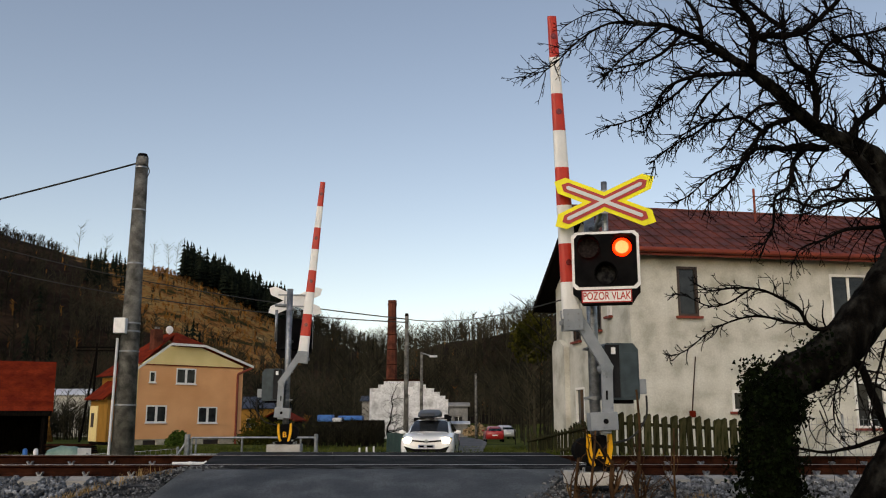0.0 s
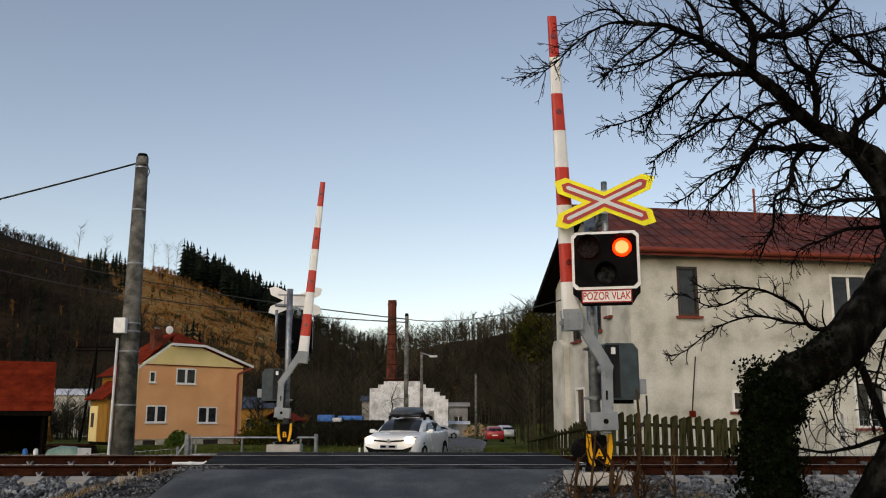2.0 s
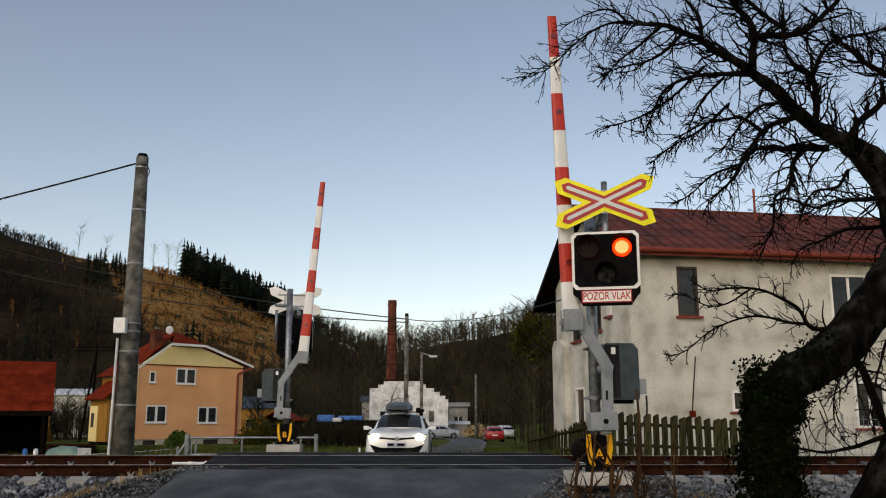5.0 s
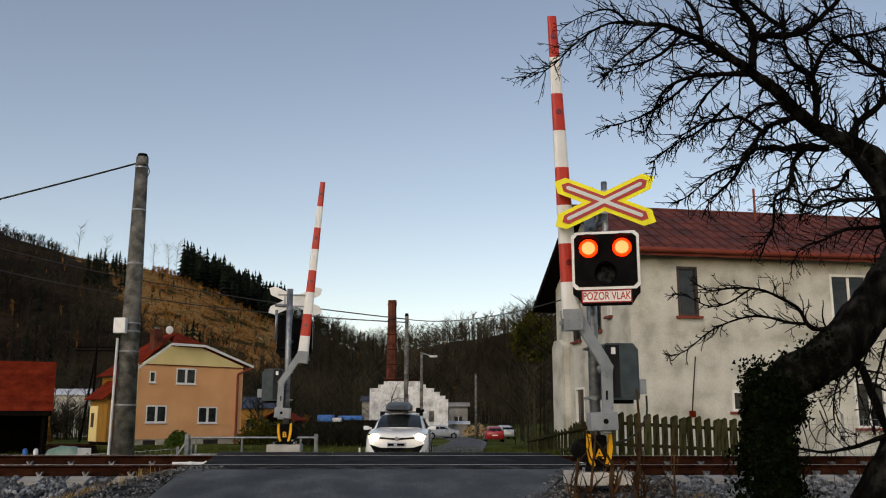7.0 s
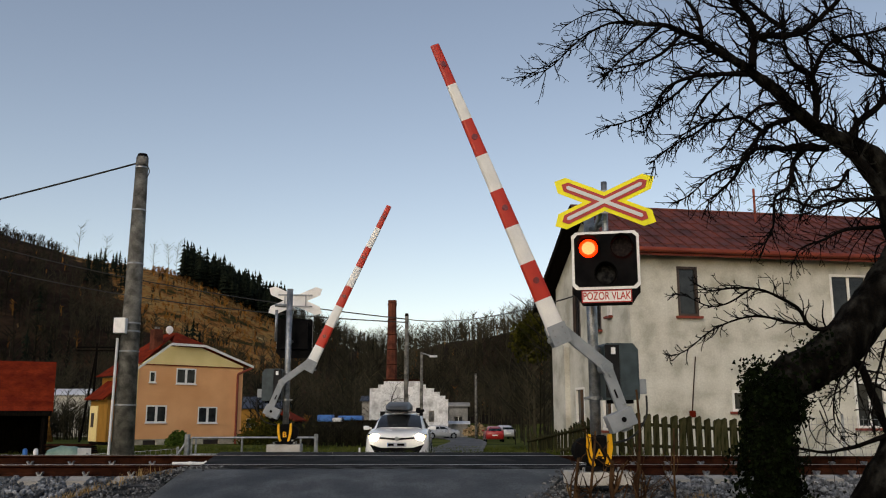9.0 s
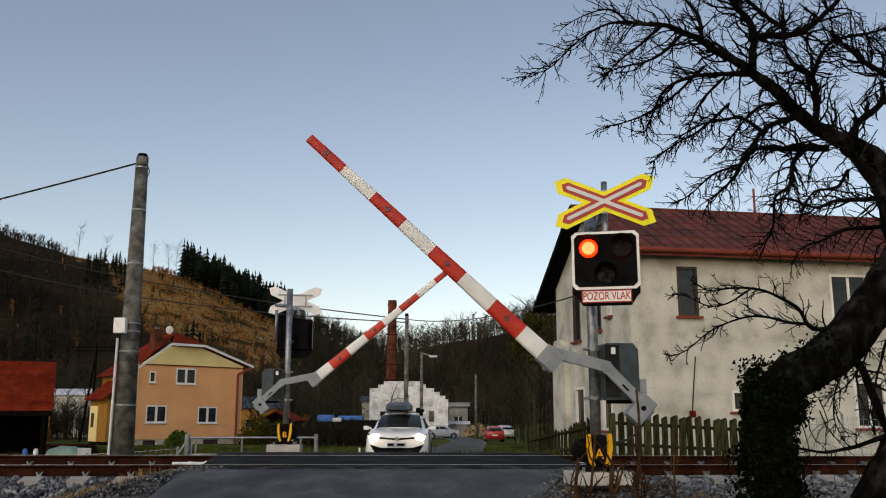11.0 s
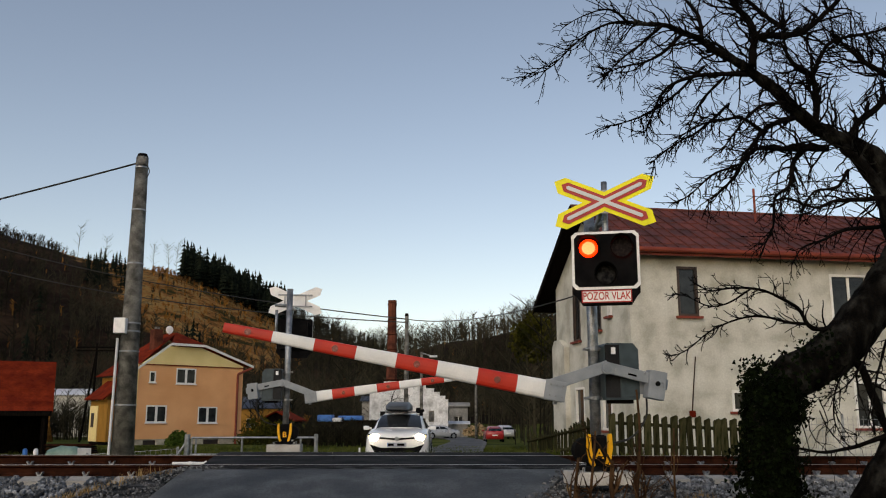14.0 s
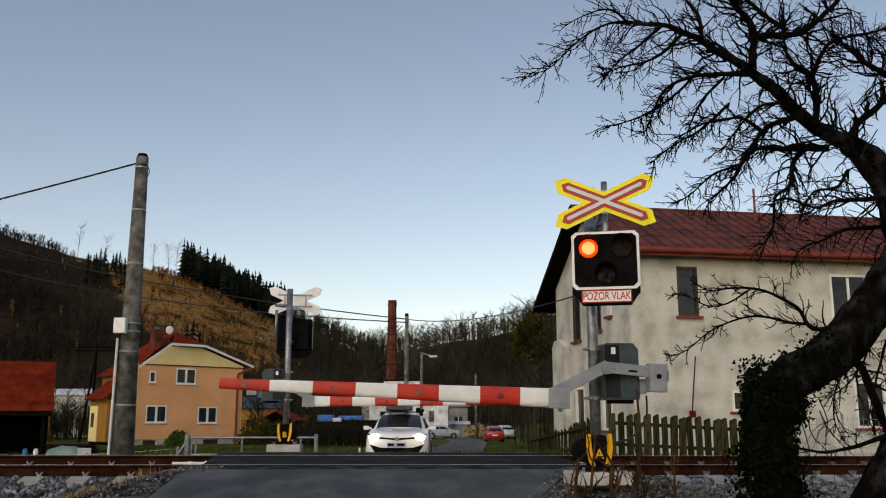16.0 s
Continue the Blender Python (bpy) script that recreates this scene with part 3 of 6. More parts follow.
    axle = part("axle", rodded((pivot[0], 0, pivot[2]), (pivot[0], pivot[1] + cs * 0.06, pivot[2]), 0.05, n=14), GREY_PAINT, t)
    # the boom, which turns about the axle
    bm = bmesh.new()
    a, b = Vector((0.72, 0, BOOM_Z - 0.01)), Vector((-0.02, 0, 0.03))
    d = (b - a)
    ang = math.atan2(d.z, -d.x)
    lever_m = Matrix.Translation((a + b) / 2) @ Euler((0, ang, 0)).to_matrix().to_4x4()
    v = box(bm, (0, 0, 0), (d.length, 0.05, 0.13), bevel=0.008)
    bmesh.ops.transform(bm, matrix=lever_m, verts=v)
    v = box(bm, (-0.24, 0, -0.005), (0.50, 0.05, 0.125), Euler((0, radians(-3), 0)).to_matrix().to_4x4(), bevel=0.008)
    rod(bm, (0, -0.045, 0), (0, 0.045, 0), 0.07, n=16)
    boom = part("boom", bm, GREY_PAINT, t, "red and white striped boom on a grey bent lever")
    boom.matrix_basis = Matrix.Translation(pivot)
    for x, z in ((-0.03, 0.035), (0.03, 0.02), (-0.10, 0.0), (-0.06, -0.04), (0.04, -0.03), (-0.44, 0.02), (0.60, -0.275), (0.66, -0.305), (0.63, -0.335), (0.69, -0.365)):
        part("lever_bolt", rodded((x, cs * 0.022, z), (x, cs * 0.042, z), 0.014, n=6), ZINC, boom)
    for y in (0.05, -0.05):
        part("boom_plate", boxed((0.55, y * 1.35, BOOM_Z), (0.24, 0.012, 0.22), bevel=0.004), GREY_PAINT, boom)
        for q in range(6):
            x, z = 0.47 + 0.07 * (q % 3), BOOM_Z + (0.06 if q < 3 else -0.06)
            part("bolt", rodded((x, y * 1.35, z), (x, y * 1.35 + math.copysign(0.016, y), z), 0.012, n=6), ZINC, boom)
    # No slot is cut: a black plate paints the dark of its opening.
    part("slot_dark_patch", boxed((-0.3, cs * 0.027, -0.022), (0.10, 0.004, 0.022), Euler((0, radians(-3), 0)).to_matrix().to_4x4()), BLACK, boom)
    part("light_cable_clip", boxed((0.52, 0.0, BOOM_Z - 0.125), (0.05, 0.03, 0.04), bevel=0.01), GREY_PAINT, boom)
    weight = bmesh.new()
    box(weight, (-0.585, 0, -0.085), (0.20, 0.16, 0.315), bevel=0.01)
    box(weight, (-0.70, 0, -0.06), (0.035, 0.09, 0.12), bevel=0.01)
    cw = part("counterweight", weight, GREY_PAINT, boom, "grey steel counterweight plates")
    # Solid bolt: black colour stands in for the dark of its hollow.
    part("weight_bolt", rodded((-0.585, cs * 0.075, -0.07), (-0.585, cs * 0.093, -0.07), 0.028, n=14), BLACK, cw, "clamping bolt, its dark hollow painted as solid black")
    for x, z in ((-0.65, -0.05), (-0.52, -0.05), (-0.65, -0.10)):
        part("weight_rivet", rodded((x, cs * 0.078, z), (x, cs * 0.088, z), 0.011, n=8), ZINC, cw)
    for k in range(8):
        s1, s0 = SEGMENTS[k], SEGMENTS[k + 1]
        seg = bmesh.new()
        for (s, rr) in ((s0, boom_half(s0)), (s1, boom_half(s1))):
            for i in range(16):
                q = 2 * math.pi * i / 16
                seg.verts.new((s, 0.5 * rr * math.copysign(abs(math.cos(q)) ** 0.7, math.cos(q)), BOOM_Z + rr * math.copysign(abs(math.sin(q)) ** 0.7, math.sin(q))))
        seg.verts.ensure_lookup_table()
        for i in range(16):
            seg.faces.new((seg.verts[i], seg.verts[(i + 1) % 16], seg.verts[16 + (i + 1) % 16], seg.verts[16 + i]))
        seg.faces.new(seg.verts[:16]), seg.faces.new(seg.verts[16:])
        bmesh.ops.recalc_face_normals(seg, faces=seg.faces[:])
        red = k % 2 == 0
        part("boom_segment", seg, ARM_RED if red else ARM_WHITE, boom, "red boom segment" if red else "white boom segment")
        if red:
            mid = (s0 + s1) / 2
            for s in (-1, 1):
                h = 0.5 * boom_half(mid)
                part("reflector", rodded((mid, s * (h - 0.01), BOOM_Z), (mid, s * (h + 0.008), BOOM_Z), 0.036, n=16), REFLECTOR, boom, "round dark red reflector")
    return t, boom


NEAR_M = pose(1.74, 10.0, 0.19, 0, 0, 186.285)
NEAR_PIVOT = (-0.069, 0.259, 1.281)
near, near_boom = make_barrier(NEAR_M, 1, NEAR_PIVOT, "A", 3.42)
near_off_flaps = warning_head(near, pose(1.826, 9.5, 2.645, 0, 0, -12), True)
FAR_M = pose(-3.18, 17.72, 0.235, 0, 0, 2.13)
FAR_PIVOT = (-0.078, -0.2, 1.351)
far, far_boom = make_barrier(FAR_M, -1, FAR_PIVOT, "B", 3.27)
warning_head(far, pose(-3.13, 18.15, 2.60, 0, 0, 186), False)


def brackets(owner, items):
    for nm, a, b, r in items:
        inv = owner.matrix_basis.inverted()
        part(nm, rodded(inv @ Vector(a), inv @ Vector(b), r, n=12), ZINC, owner, "", True)


brackets(near, (("bracket", (1.74, 10, 3.12), (1.86, 9.6, 3.12), 0.03), ("bracket", (1.74, 10, 2.45), (1.82, 9.62, 2.45), 0.03), ("bracket", (1.74, 10, 2.85), (1.83, 9.62, 3.3), 0.035), ("mast", (1.86, 9.62, 2.2), (1.86, 9.62, 3.6), 0.035)))
brackets(far, (("bracket", (-3.18, 17.72, 3.15), (-3.14, 18.1, 3.15), 0.03), ("bracket", (-3.18, 17.72, 2.45), (-3.14, 18.0, 2.45), 0.03), ("bracket", (-3.5, 17.8, 3.2), (-3.14, 17.8, 3.2), 0.03), ("conduit", (-3.46, 17.8, 2.45), (-3.46, 17.8, 3.1), 0.03)))


# ---- concrete pole and the wires ----
def make_pole():
    t = thing("utility_pole", pose(-6.91, 19.0, -0.35), "tall tapered grey concrete utility pole with steel bands", "utility pole")
    bm = bmesh.new()
    rod(bm, (0, 0, 0), (0, 0, 7.12), 0.245, 0.135, n=24)
    part("shaft", bm, POLE_CONCRETE, t, "", True)
    part("cap", rodded((0, 0, 7.12), (0, 0, 7.2), 0.125, 0.10, n=20), BLACK, t, "black pole cap")
    for z in (6.85, 5.85, 4.62, 3.28, 3.1, 2.66, 1.5):
        r = 0.245 - 0.110 * z / 7.12 + 0.008
        part("steel_band", rodded((0, 0, z), (0, 0, z + 0.035), r, n=24), ZINC, t)
    bx = part("junction_box", boxed((-0.13, -0.27, 3.22), (0.26, 0.16, 0.34), bevel=0.02), SIGN_WHITE, t, "white cable box")
    part("cable_tube", rodded((-0.22, -0.20, 0.1), (-0.20, -0.2, 2.95), 0.03, n=10), SIGN_GREY, t, "pale cable tube")
    tb = Tubes()
    loop = [(0.05 + 0.17 * math.sin(a), -0.12, 6.75 + 0.18 * math.cos(a)) for a in [i * 0.35 for i in range(8)]]
    tb.add(loop, [0.012] * 8, 5)
    part("cable_loop", tb.mesh("cable_loop", CABLE), None, t)


def wire(name, a, b, sag, r, label):
    a, b = Vector(a), Vector(b)
    tb = Tubes()
    pts = [a.lerp(b, i / 24) - Vector((0, 0, sag * 4 * (i / 24) * (1 - i / 24))) for i in range(25)]
    tb.add(pts, [r] * 25, 5)
    tagged(new(name, tb.mesh(name, CABLE)), label, "cable", "overhead cables")


make_pole()
wire("overhead_cable", (-7.0, 18.95, 6.62), (-30, 19, 1.5), 0.35, 0.022, "black overhead cable strung from the concrete pole")
wire("overhead_cable", (-40.0, 60, 15.2), (-1.69, 40, 5.35), 0.9, 0.028, "thin black telephone cable across the hillside")
wire("overhead_cable", (-40.0, 60, 13.5), (-1.69, 40, 5.2), 1.1, 0.028, "thin black telephone cable across the hillside")
wire("overhead_cable", (-1.69, 40, 5.35), (4.6, 21.7, 4.35), 0.45, 0.02, "thin black cable running to the old house")


def plain_pole(name, x, y, z, h, r, mat, label, arm=False):
    t = thing(name, pose(x, y, z), label, name.replace("_", " "), "poles along the lane")
    part("shaft", rodded((0, 0, 0), (0, 0, h), r, r * 0.68, n=12), mat, t, "", True)
    if arm:
        part("arm", rodded((0, 0, h - 0.05), (0.6, -0.1, h - 0.25), 0.04, n=8), ZINC, t)
        part("lantern", boxed((0.75, -0.12, h - 0.28), (0.5, 0.2, 0.12), bevel=0.03), SIGN_GREY, t, "grey street lantern")
    else:
        part("insulator", rodded((0, 0, h), (0, 0, h + 0.12), r * 0.8, r * 0.6, n=10), SHADE_DARK_WOOD, t)
    return t


p = plain_pole("telegraph_pole", -1.69, 40, -1.1, 6.6, 0.125, POLE_CONCRETE, "grey concrete telegraph pole beside the lane")
part("meter_box", boxed((0.2, -0.12, 3.15), (0.22, 0.2, 0.36), bevel=0.02), SIGN_WHITE, p, "white box on the pole")
plain_pole("street_lamp", -1.36, 55, -1.3, 6.2, 0.12, POLE_CONCRETE, "slender street lamp with a grey lantern", True)
plain_pole("telegraph_pole", 3.4, 90, -1.7, 6.9, 0.16, POLE_CONCRETE, "weathered telegraph pole far along the lane")
p = plain_pole("telegraph_pole", -29.3, 73, -1.4, 8.2, 0.13, SHADE_DARK_WOOD, "wooden double telegraph pole with cross-arms")
part("stay", rodded((-0.9, 0, 0), (0, 0, 7.6), 0.1, 0.08, n=8), SHADE_DARK_WOOD, p)
for z in (7.7, 8.0):
    part("cross_arm", boxed((0, 0, z), (3.4, 0.1, 0.1)), SHADE_DARK_WOOD, p)


# ---- windows ----
def window(parent, face, u0, u1, z0, z1, mullions=1, frame=WINDOW_FRAME, sill=FASCIA, depth=0.10, t=0.065, half=0.035):
    """A casement in a wall; face maps (u, out, z) to the house's own space."""
    w = part("window", slab(face, u0, u1, z0, z1, -depth, -depth + 0.03), frame, parent, "")
    cuts = [u0 + (u1 - u0) * i / (mullions + 1) for i in range(mullions + 2)]
    part("frame", frame_mesh(face, u0, u1, z0, z1, t, -depth + 0.03, 0.012), frame, w)
    for i, (a, b) in enumerate(zip(cuts, cuts[1:])):
        part("pane", slab(face, a + t * (1 if i == 0 else 0.5), b - t * (1 if i == mullions else 0.5), z0 + t, z1 - t, -depth + 0.03, -depth + 0.045), PANE, w, "dark reflecting pane")
    if mullions:
        for c in cuts[1:-1]:
            part("mullion", slab(face, c - half, c + half, z0, z1, -depth + 0.04, -depth + 0.075), frame, w)
    if sill:
        part("sill", slab(face, u0 - 0.07, u1 + 0.07, z0 - 0.06, z0, -0.02, 0.10), sill, w)
    return w


def slab(face, u0, u1, z0, z1, o0, o1):
    bm = bmesh.new()
    v = [bm.verts.new(face(u, o, z)) for u in (u0, u1) for o in (o0, o1) for z in (z0, z1)]
    for q in ((0, 1, 3, 2), (4, 6, 7, 5), (0, 4, 5, 1), (2, 3, 7, 6), (0, 2, 6, 4), (1, 5, 7, 3)):
        bm.faces.new([v[i] for i in q])
    bmesh.ops.recalc_face_normals(bm, faces=bm.faces[:])
    return bm


def frame_mesh(face, u0, u1, z0, z1, t, o0, o1):
    bm = bmesh.new()
    outer, inner = [(u0, z0), (u1, z0), (u1, z1), (u0, z1)], [(u0 + t, z0 + t), (u1 - t, z0 + t), (u1 - t, z1 - t), (u0 + t, z1 - t)]
    rows = [[bm.verts.new(face(u, o, z)) for u, z in r] for r in (outer, inner) for o in (o0, o1)]
    for i in range(4):
        j = (i + 1) % 4
        for a, b in ((0, 1), (1, 3), (3, 2), (2, 0)):
            bm.faces.new((rows[a][i], rows[a][j], rows[b][j], rows[b][i]))
    bmesh.ops.recalc_face_normals(bm, faces=bm.faces[:])
    return bm


def holed_wall(face, u0, u1, z0, z1, holes, thick=0.35):
    """A wall with openings: a grid of blocks round the holes."""
    us = sorted({u0, u1, *[h[0] for h in holes], *[h[1] for h in holes]})
    zs = sorted({z0, z1, *[h[2] for h in holes], *[h[3] for h in holes]})
    bm = bmesh.new()
    grid = {}
    def vert(u, o, z):
        k = (round(u, 4), o, round(z, 4))
        if k not in grid:
            grid[k] = bm.verts.new(face(u, o, z))
        return grid[k]
    def solid(i, j):
        if not (0 <= i < len(us) - 1 and 0 <= j < len(zs) - 1):
            return False
        u, z = (us[i] + us[i + 1]) / 2, (zs[j] + zs[j + 1]) / 2
        return not any(h[0] < u < h[1] and h[2] < z < h[3] for h in holes)
    for i in range(len(us) - 1):
        for j in range(len(zs) - 1):
            if not solid(i, j):
                continue
            a, b, c, d = us[i], us[i + 1], zs[j], zs[j + 1]
            for o in (0.0, -thick):
                bm.faces.new((vert(a, o, c), vert(b, o, c), vert(b, o, d), vert(a, o, d)))
            for di, dj, p, q in ((-1, 0, (a, c), (a, d)), (1, 0, (b, c), (b, d)), (0, -1, (a, c), (b, c)), (0, 1, (a, d), (b, d))):
                if not solid(i + di, j + dj):
                    bm.faces.new((vert(p[0], 0.0, p[1]), vert(q[0], 0.0, q[1]), vert(q[0], -thick, q[1]), vert(p[0], -thick, p[1])))
    bmesh.ops.recalc_face_normals(bm, faces=bm.faces[:])
    return bm


def front_face(u, o, z):
    return (u, -o, z)


def left_face(u, o, z):
    return (-o, u, z)


def slope_sheet(a, b, c, d, t):
    """A roof panel from its four corners, t thick upwards."""
    bm = bmesh.new()
    p = [Vector(q) for q in (a, b, c, d)]
    n = (p[1] - p[0]).cross(p[3] - p[0]).normalized()
    if n.z < 0:
        n = -n
    lo, hi = [bm.verts.new(q) for q in p], [bm.verts.new(q + n * t) for q in p]
    bm.faces.new(lo), bm.faces.new(hi)
    for i in range(4):
        bm.faces.new((lo[i], lo[(i + 1) % 4], hi[(i + 1) % 4], hi[i]))
    bmesh.ops.recalc_face_normals(bm, faces=bm.faces[:])
    return bm


# ---- the old house beside the crossing ----
def make_old_house():
    t = thing("old_house", pose(4.70, 21.5, 0, 0, 0, 10), "two-storey house with stained cream plaster and red sheet-metal roof", "house")
    L, D, z0, eave = 12.0, 6.1, -0.7, 5.22
    front = [(1.30, 1.86, 3.42, 4.70, 0, BROWN_FRAME), (5.60, 6.72, 3.36, 4.62, 1, WINDOW_FRAME), (2.62, 3.40, 1.04, 1.57, 0, WINDOW_FRAME), (6.05, 6.95, 0.62, 1.82, 1, WINDOW_FRAME)]
    part("front_wall", holed_wall(front_face, 0, L, z0, eave, [h[:4] for h in front]), PLASTER, t)
    for u0, u1, a, b, m, fr in front:
        window(t, front_face, u0, u1, a, b, m, fr)
    side = [(3.78, 4.42, 3.1, 4.80, 0, BROWN_FRAME), (2.05, 2.62, 3.25, 4.70, 0, BROWN_FRAME), (1.25, 1.55, 3.55, 4.6, 0, WINDOW_FRAME), (3.6, 4.4, 0.6, 1.75, 0, WINDOW_FRAME), (1.45, 2.15, 0.55, 1.6, 0, WINDOW_FRAME)]
    def gable(u, o, z):
        return (-o, u, z)
    part("gable_wall", holed_wall(gable, 0.35, D, z0, 4.2, [h[:4] if h[3] < 4.2 else (h[0], h[1], h[2], 4.2) for h in side]), PLASTER, t)
    tops = sorted({0.35, D, *[q for h in side if h[3] > 4.2 for q in h[:2]]})
    def under(u):
        return (5.22 + 1.60 * u / 3.05) if u < 3.05 else 6.82 - (u - 3.05) * 0.62
    for a, b in zip(tops, tops[1:]):
        m = (a + b) / 2
        low = max([h[3] for h in side if h[0] < m < h[1]] + [4.2])
        outline = [(a, low), (b, low), (b, under(b))] + ([(3.05, under(3.05))] if a < 3.05 < b else []) + [(a, under(a))]
        part("gable_wall", prismed(outline, "x", 0.0, 0.35), PLASTER, t)
    for u0, u1, a, b, m, fr in side:
        window(t, gable, u0, u1, a, b, m, fr)
    part("buttress", prismed([(4.9, z0), (6.12, z0), (6.12, 3.05), (5.9, 3.25), (5.4, 3.25), (4.9, 3.0)], "x", -0.16, 0.0), PLASTER, t)
    part("rear_wall", boxed((L / 2, D - 0.17, 2.0), (L - 0.1, 0.3, 5.0)), PLASTER, t)
    part("end_wall", boxed((L - 0.2, D / 2, 2.4), (0.3, D - 0.7, 6.2)), PLASTER, t)
    # sheet roof with standing seams
    n = 38
    e = Vector((0, -0.42, 5.05))
    r = Vector((0, 3.05, 6.92))
    x0, x1 = -0.45, L + 0.3
    w = (x1 - x0) / n
    for i in range(n):
        a = x0 + i * w
        bm = slope_sheet((a, e.y, e.z), (a + w - 0.01, e.y, e.z), (a + w - 0.01, r.y, r.z), (a, r.y, r.z), 0.03)
        d = (r - e).normalized()
        q = Matrix.Translation((a + 0.012, (e.y + r.y) / 2, (e.z + r.z) / 2 + 0.05)) @ Euler((math.atan2(d.z, d.y), 0, 0)).to_matrix().to_4x4()
        box(bm, (0, 0, 0), (0.02, (r - e).length, 0.045), q)
        part("roof_sheet", bm, ROOF_RED, t)
    for k in range(5):
        y = -0.1 + k * 0.62
        z = e.z + (r.z - e.z) * (y - e.y) / (r.y - e.y) + 0.045
        part("cross_seam", boxed((L / 2, y, z), (L + 0.7, 0.035, 0.02)), ROOF_RED, t)
    part("rear_roof", slope_sheet((x0, 3.05, 6.92), (x1, 3.05, 6.92), (x1, 7.1, 4.42), (x0, 7.1, 4.42), 0.04), ROOF_RED, t)
    part("ridge_cap", rodded((x0, 3.05, 6.95), (x1, 3.05, 6.95), 0.06, n=8), ROOF_RED, t)
    part("soffit", slope_sheet((x0, -0.42, 5.0), (x0, 3.05, 6.86), (0.3, 3.05, 6.86), (0.3, -0.42, 5.0), 0.03), SHADE_DARK_WOOD, t, "dark wooden eaves boards")
    part("soffit", slope_sheet((x0, 3.05, 6.80), (x0, 7.1, 4.3), (0.3, 7.1, 4.3), (0.3, 3.05, 6.80), 0.08), SHADE_DARK_WOOD, t)
    part("bargeboard", prismed([(-0.42, 4.9), (3.05, 6.76), (7.1, 4.24), (7.1, 4.46), (3.05, 6.96), (-0.42, 5.1)], "x", x0 - 0.04, x0 - 0.005), SHADE_DARK_WOOD, t, "dark bargeboard")
    gut = bmesh.new()
    rod(gut, (x0, -0.48, 5.03), (x1, -0.48, 5.03), 0.07, n=10)
    part("gutter", gut, FASCIA, t, "red-brown gutter")
    part("fascia", boxed((L / 2, -0.40, 4.98), (L + 0.6, 0.03, 0.16)), FASCIA, t)
    part("vent_pipe", rodded((4.9, 2.2, 6.3), (4.9, 2.2, 7.5), 0.035, n=8), FASCIA, t, "thin red vent pipe")
    part("meter_box", boxed((1.52, -0.03, 0.98), (0.14, 0.08, 0.16)), TILE_RED, t, "small red box on the wall")
    tb = Tubes()
    tb.add([(1.52, -0.03, 1.05), (1.58, -0.03, 1.6), (1.68, -0.03, 2.4)], [0.015] * 3, 5)
    part("conduit", tb.mesh("conduit", RUST), None, t)


make_old_house()


# ---- fences ----
def fence(rows, pitch, width, height, label, group_label, seed):
    rnd = random.Random(seed)
    t = thing("picket_fence", pose(rows[0][0], rows[0][1], 0), label, "fence", group_label)
    o = Vector((rows[0][0], rows[0][1], 0))
    a, b = Vector((*rows[0], 0)), Vector((*rows[1], 0))
    n = int((b - a).length / pitch)
    ang = math.atan2(b.y - a.y, b.x - a.x)
    turn = Euler((0, 0, ang)).to_matrix().to_4x4()
    for i in range(n + 1):
        p = a.lerp(b, i / n)
        h = height + rnd.uniform(-0.04, 0.04)
        w = width * rnd.uniform(0.85, 1.1)
        bm = bmesh.new()
        prism(bm, [(-w / 2, 0), (w / 2, 0), (w / 2, h - 0.025), (w * 0.3, h), (-w * 0.42, h - 0.045), (-w / 2, h - 0.07)], "y", -0.012, 0.012)
        ob = part("picket", bm, FENCE_WOOD, t)
        ob.matrix_basis = Matrix.Translation(p - o + Vector((0, 0, ground_z(p.x, p.y) + 0.04))) @ turn @ Euler((rnd.uniform(-0.03, 0.03), rnd.uniform(-0.035, 0.035), 0)).to_matrix().to_4x4()
    for z in (0.3, height - 0.18):
        za, zb = ground_z(a.x, a.y) + z, ground_z(b.x, b.y) + z
        off = turn @ Vector((0, 0.04, 0))
        tb = bmesh.new()
        rod(tb, a - o + off + Vector((0, 0, za)), b - o + off + Vector((0, 0, zb)), 0.035, n=6)
        part("rail", tb, FENCE_WOOD, t)


fence([(3.42, 17.75), (6.9, 18.25)], 0.178, 0.145, 0.90, "mossy weathered wooden picket fence before the old house", "fences", 3)
fence([(3.2, 17.95), (2.35, 24.0)], 0.2, 0.13, 0.86, "grey weathered board fence along the lane", "fences", 4)


def mesh_fence(name, a, b, h, posts, mat, label, cells=0.12):
    t = thing(name, pose(a[0], a[1], 0), label, "fence", "fences")
    o, a, b = Vector((a[0], a[1], 0)), Vector((*a, 0)), Vector((*b, 0))
    for i in range(posts):
        p = a.lerp(b, i / (posts - 1))
        z = ground_z(p.x, p.y)
        part("post", rodded(p - o + Vector((0, 0, z - 0.05)), p - o + Vector((0, 0, z + h + 0.05)), 0.03, n=8), mat, t)
    tb = Tubes()
    L = (b - a).length
    for k in range(int(h / cells) + 1):
        pts = [a.lerp(b, i / 8) - o for i in range(9)]
        tb.add([q + Vector((0, 0, ground_z(q.x + o.x, q.y + o.y) + 0.03 + k * cells)) for q in pts], [0.004] * 9, 3)
    for k in range(int(L / cells)):
        q = a.lerp(b, k * cells / L) - o
        z = ground_z(q.x + o.x, q.y + o.y)
        tb.add([q + Vector((0, 0, z)), q + Vector((0, 0, z + h))], [0.004] * 2, 3)
    tagged(part("wire_mesh", tb.mesh("wire_mesh", mat, False), None, t), kind="stuff")


mesh_fence("wire_fence", (6.9, 18.25), (11.5, 19.0), 1.05, 4, ZINC, "rusty wire mesh fence on steel posts")
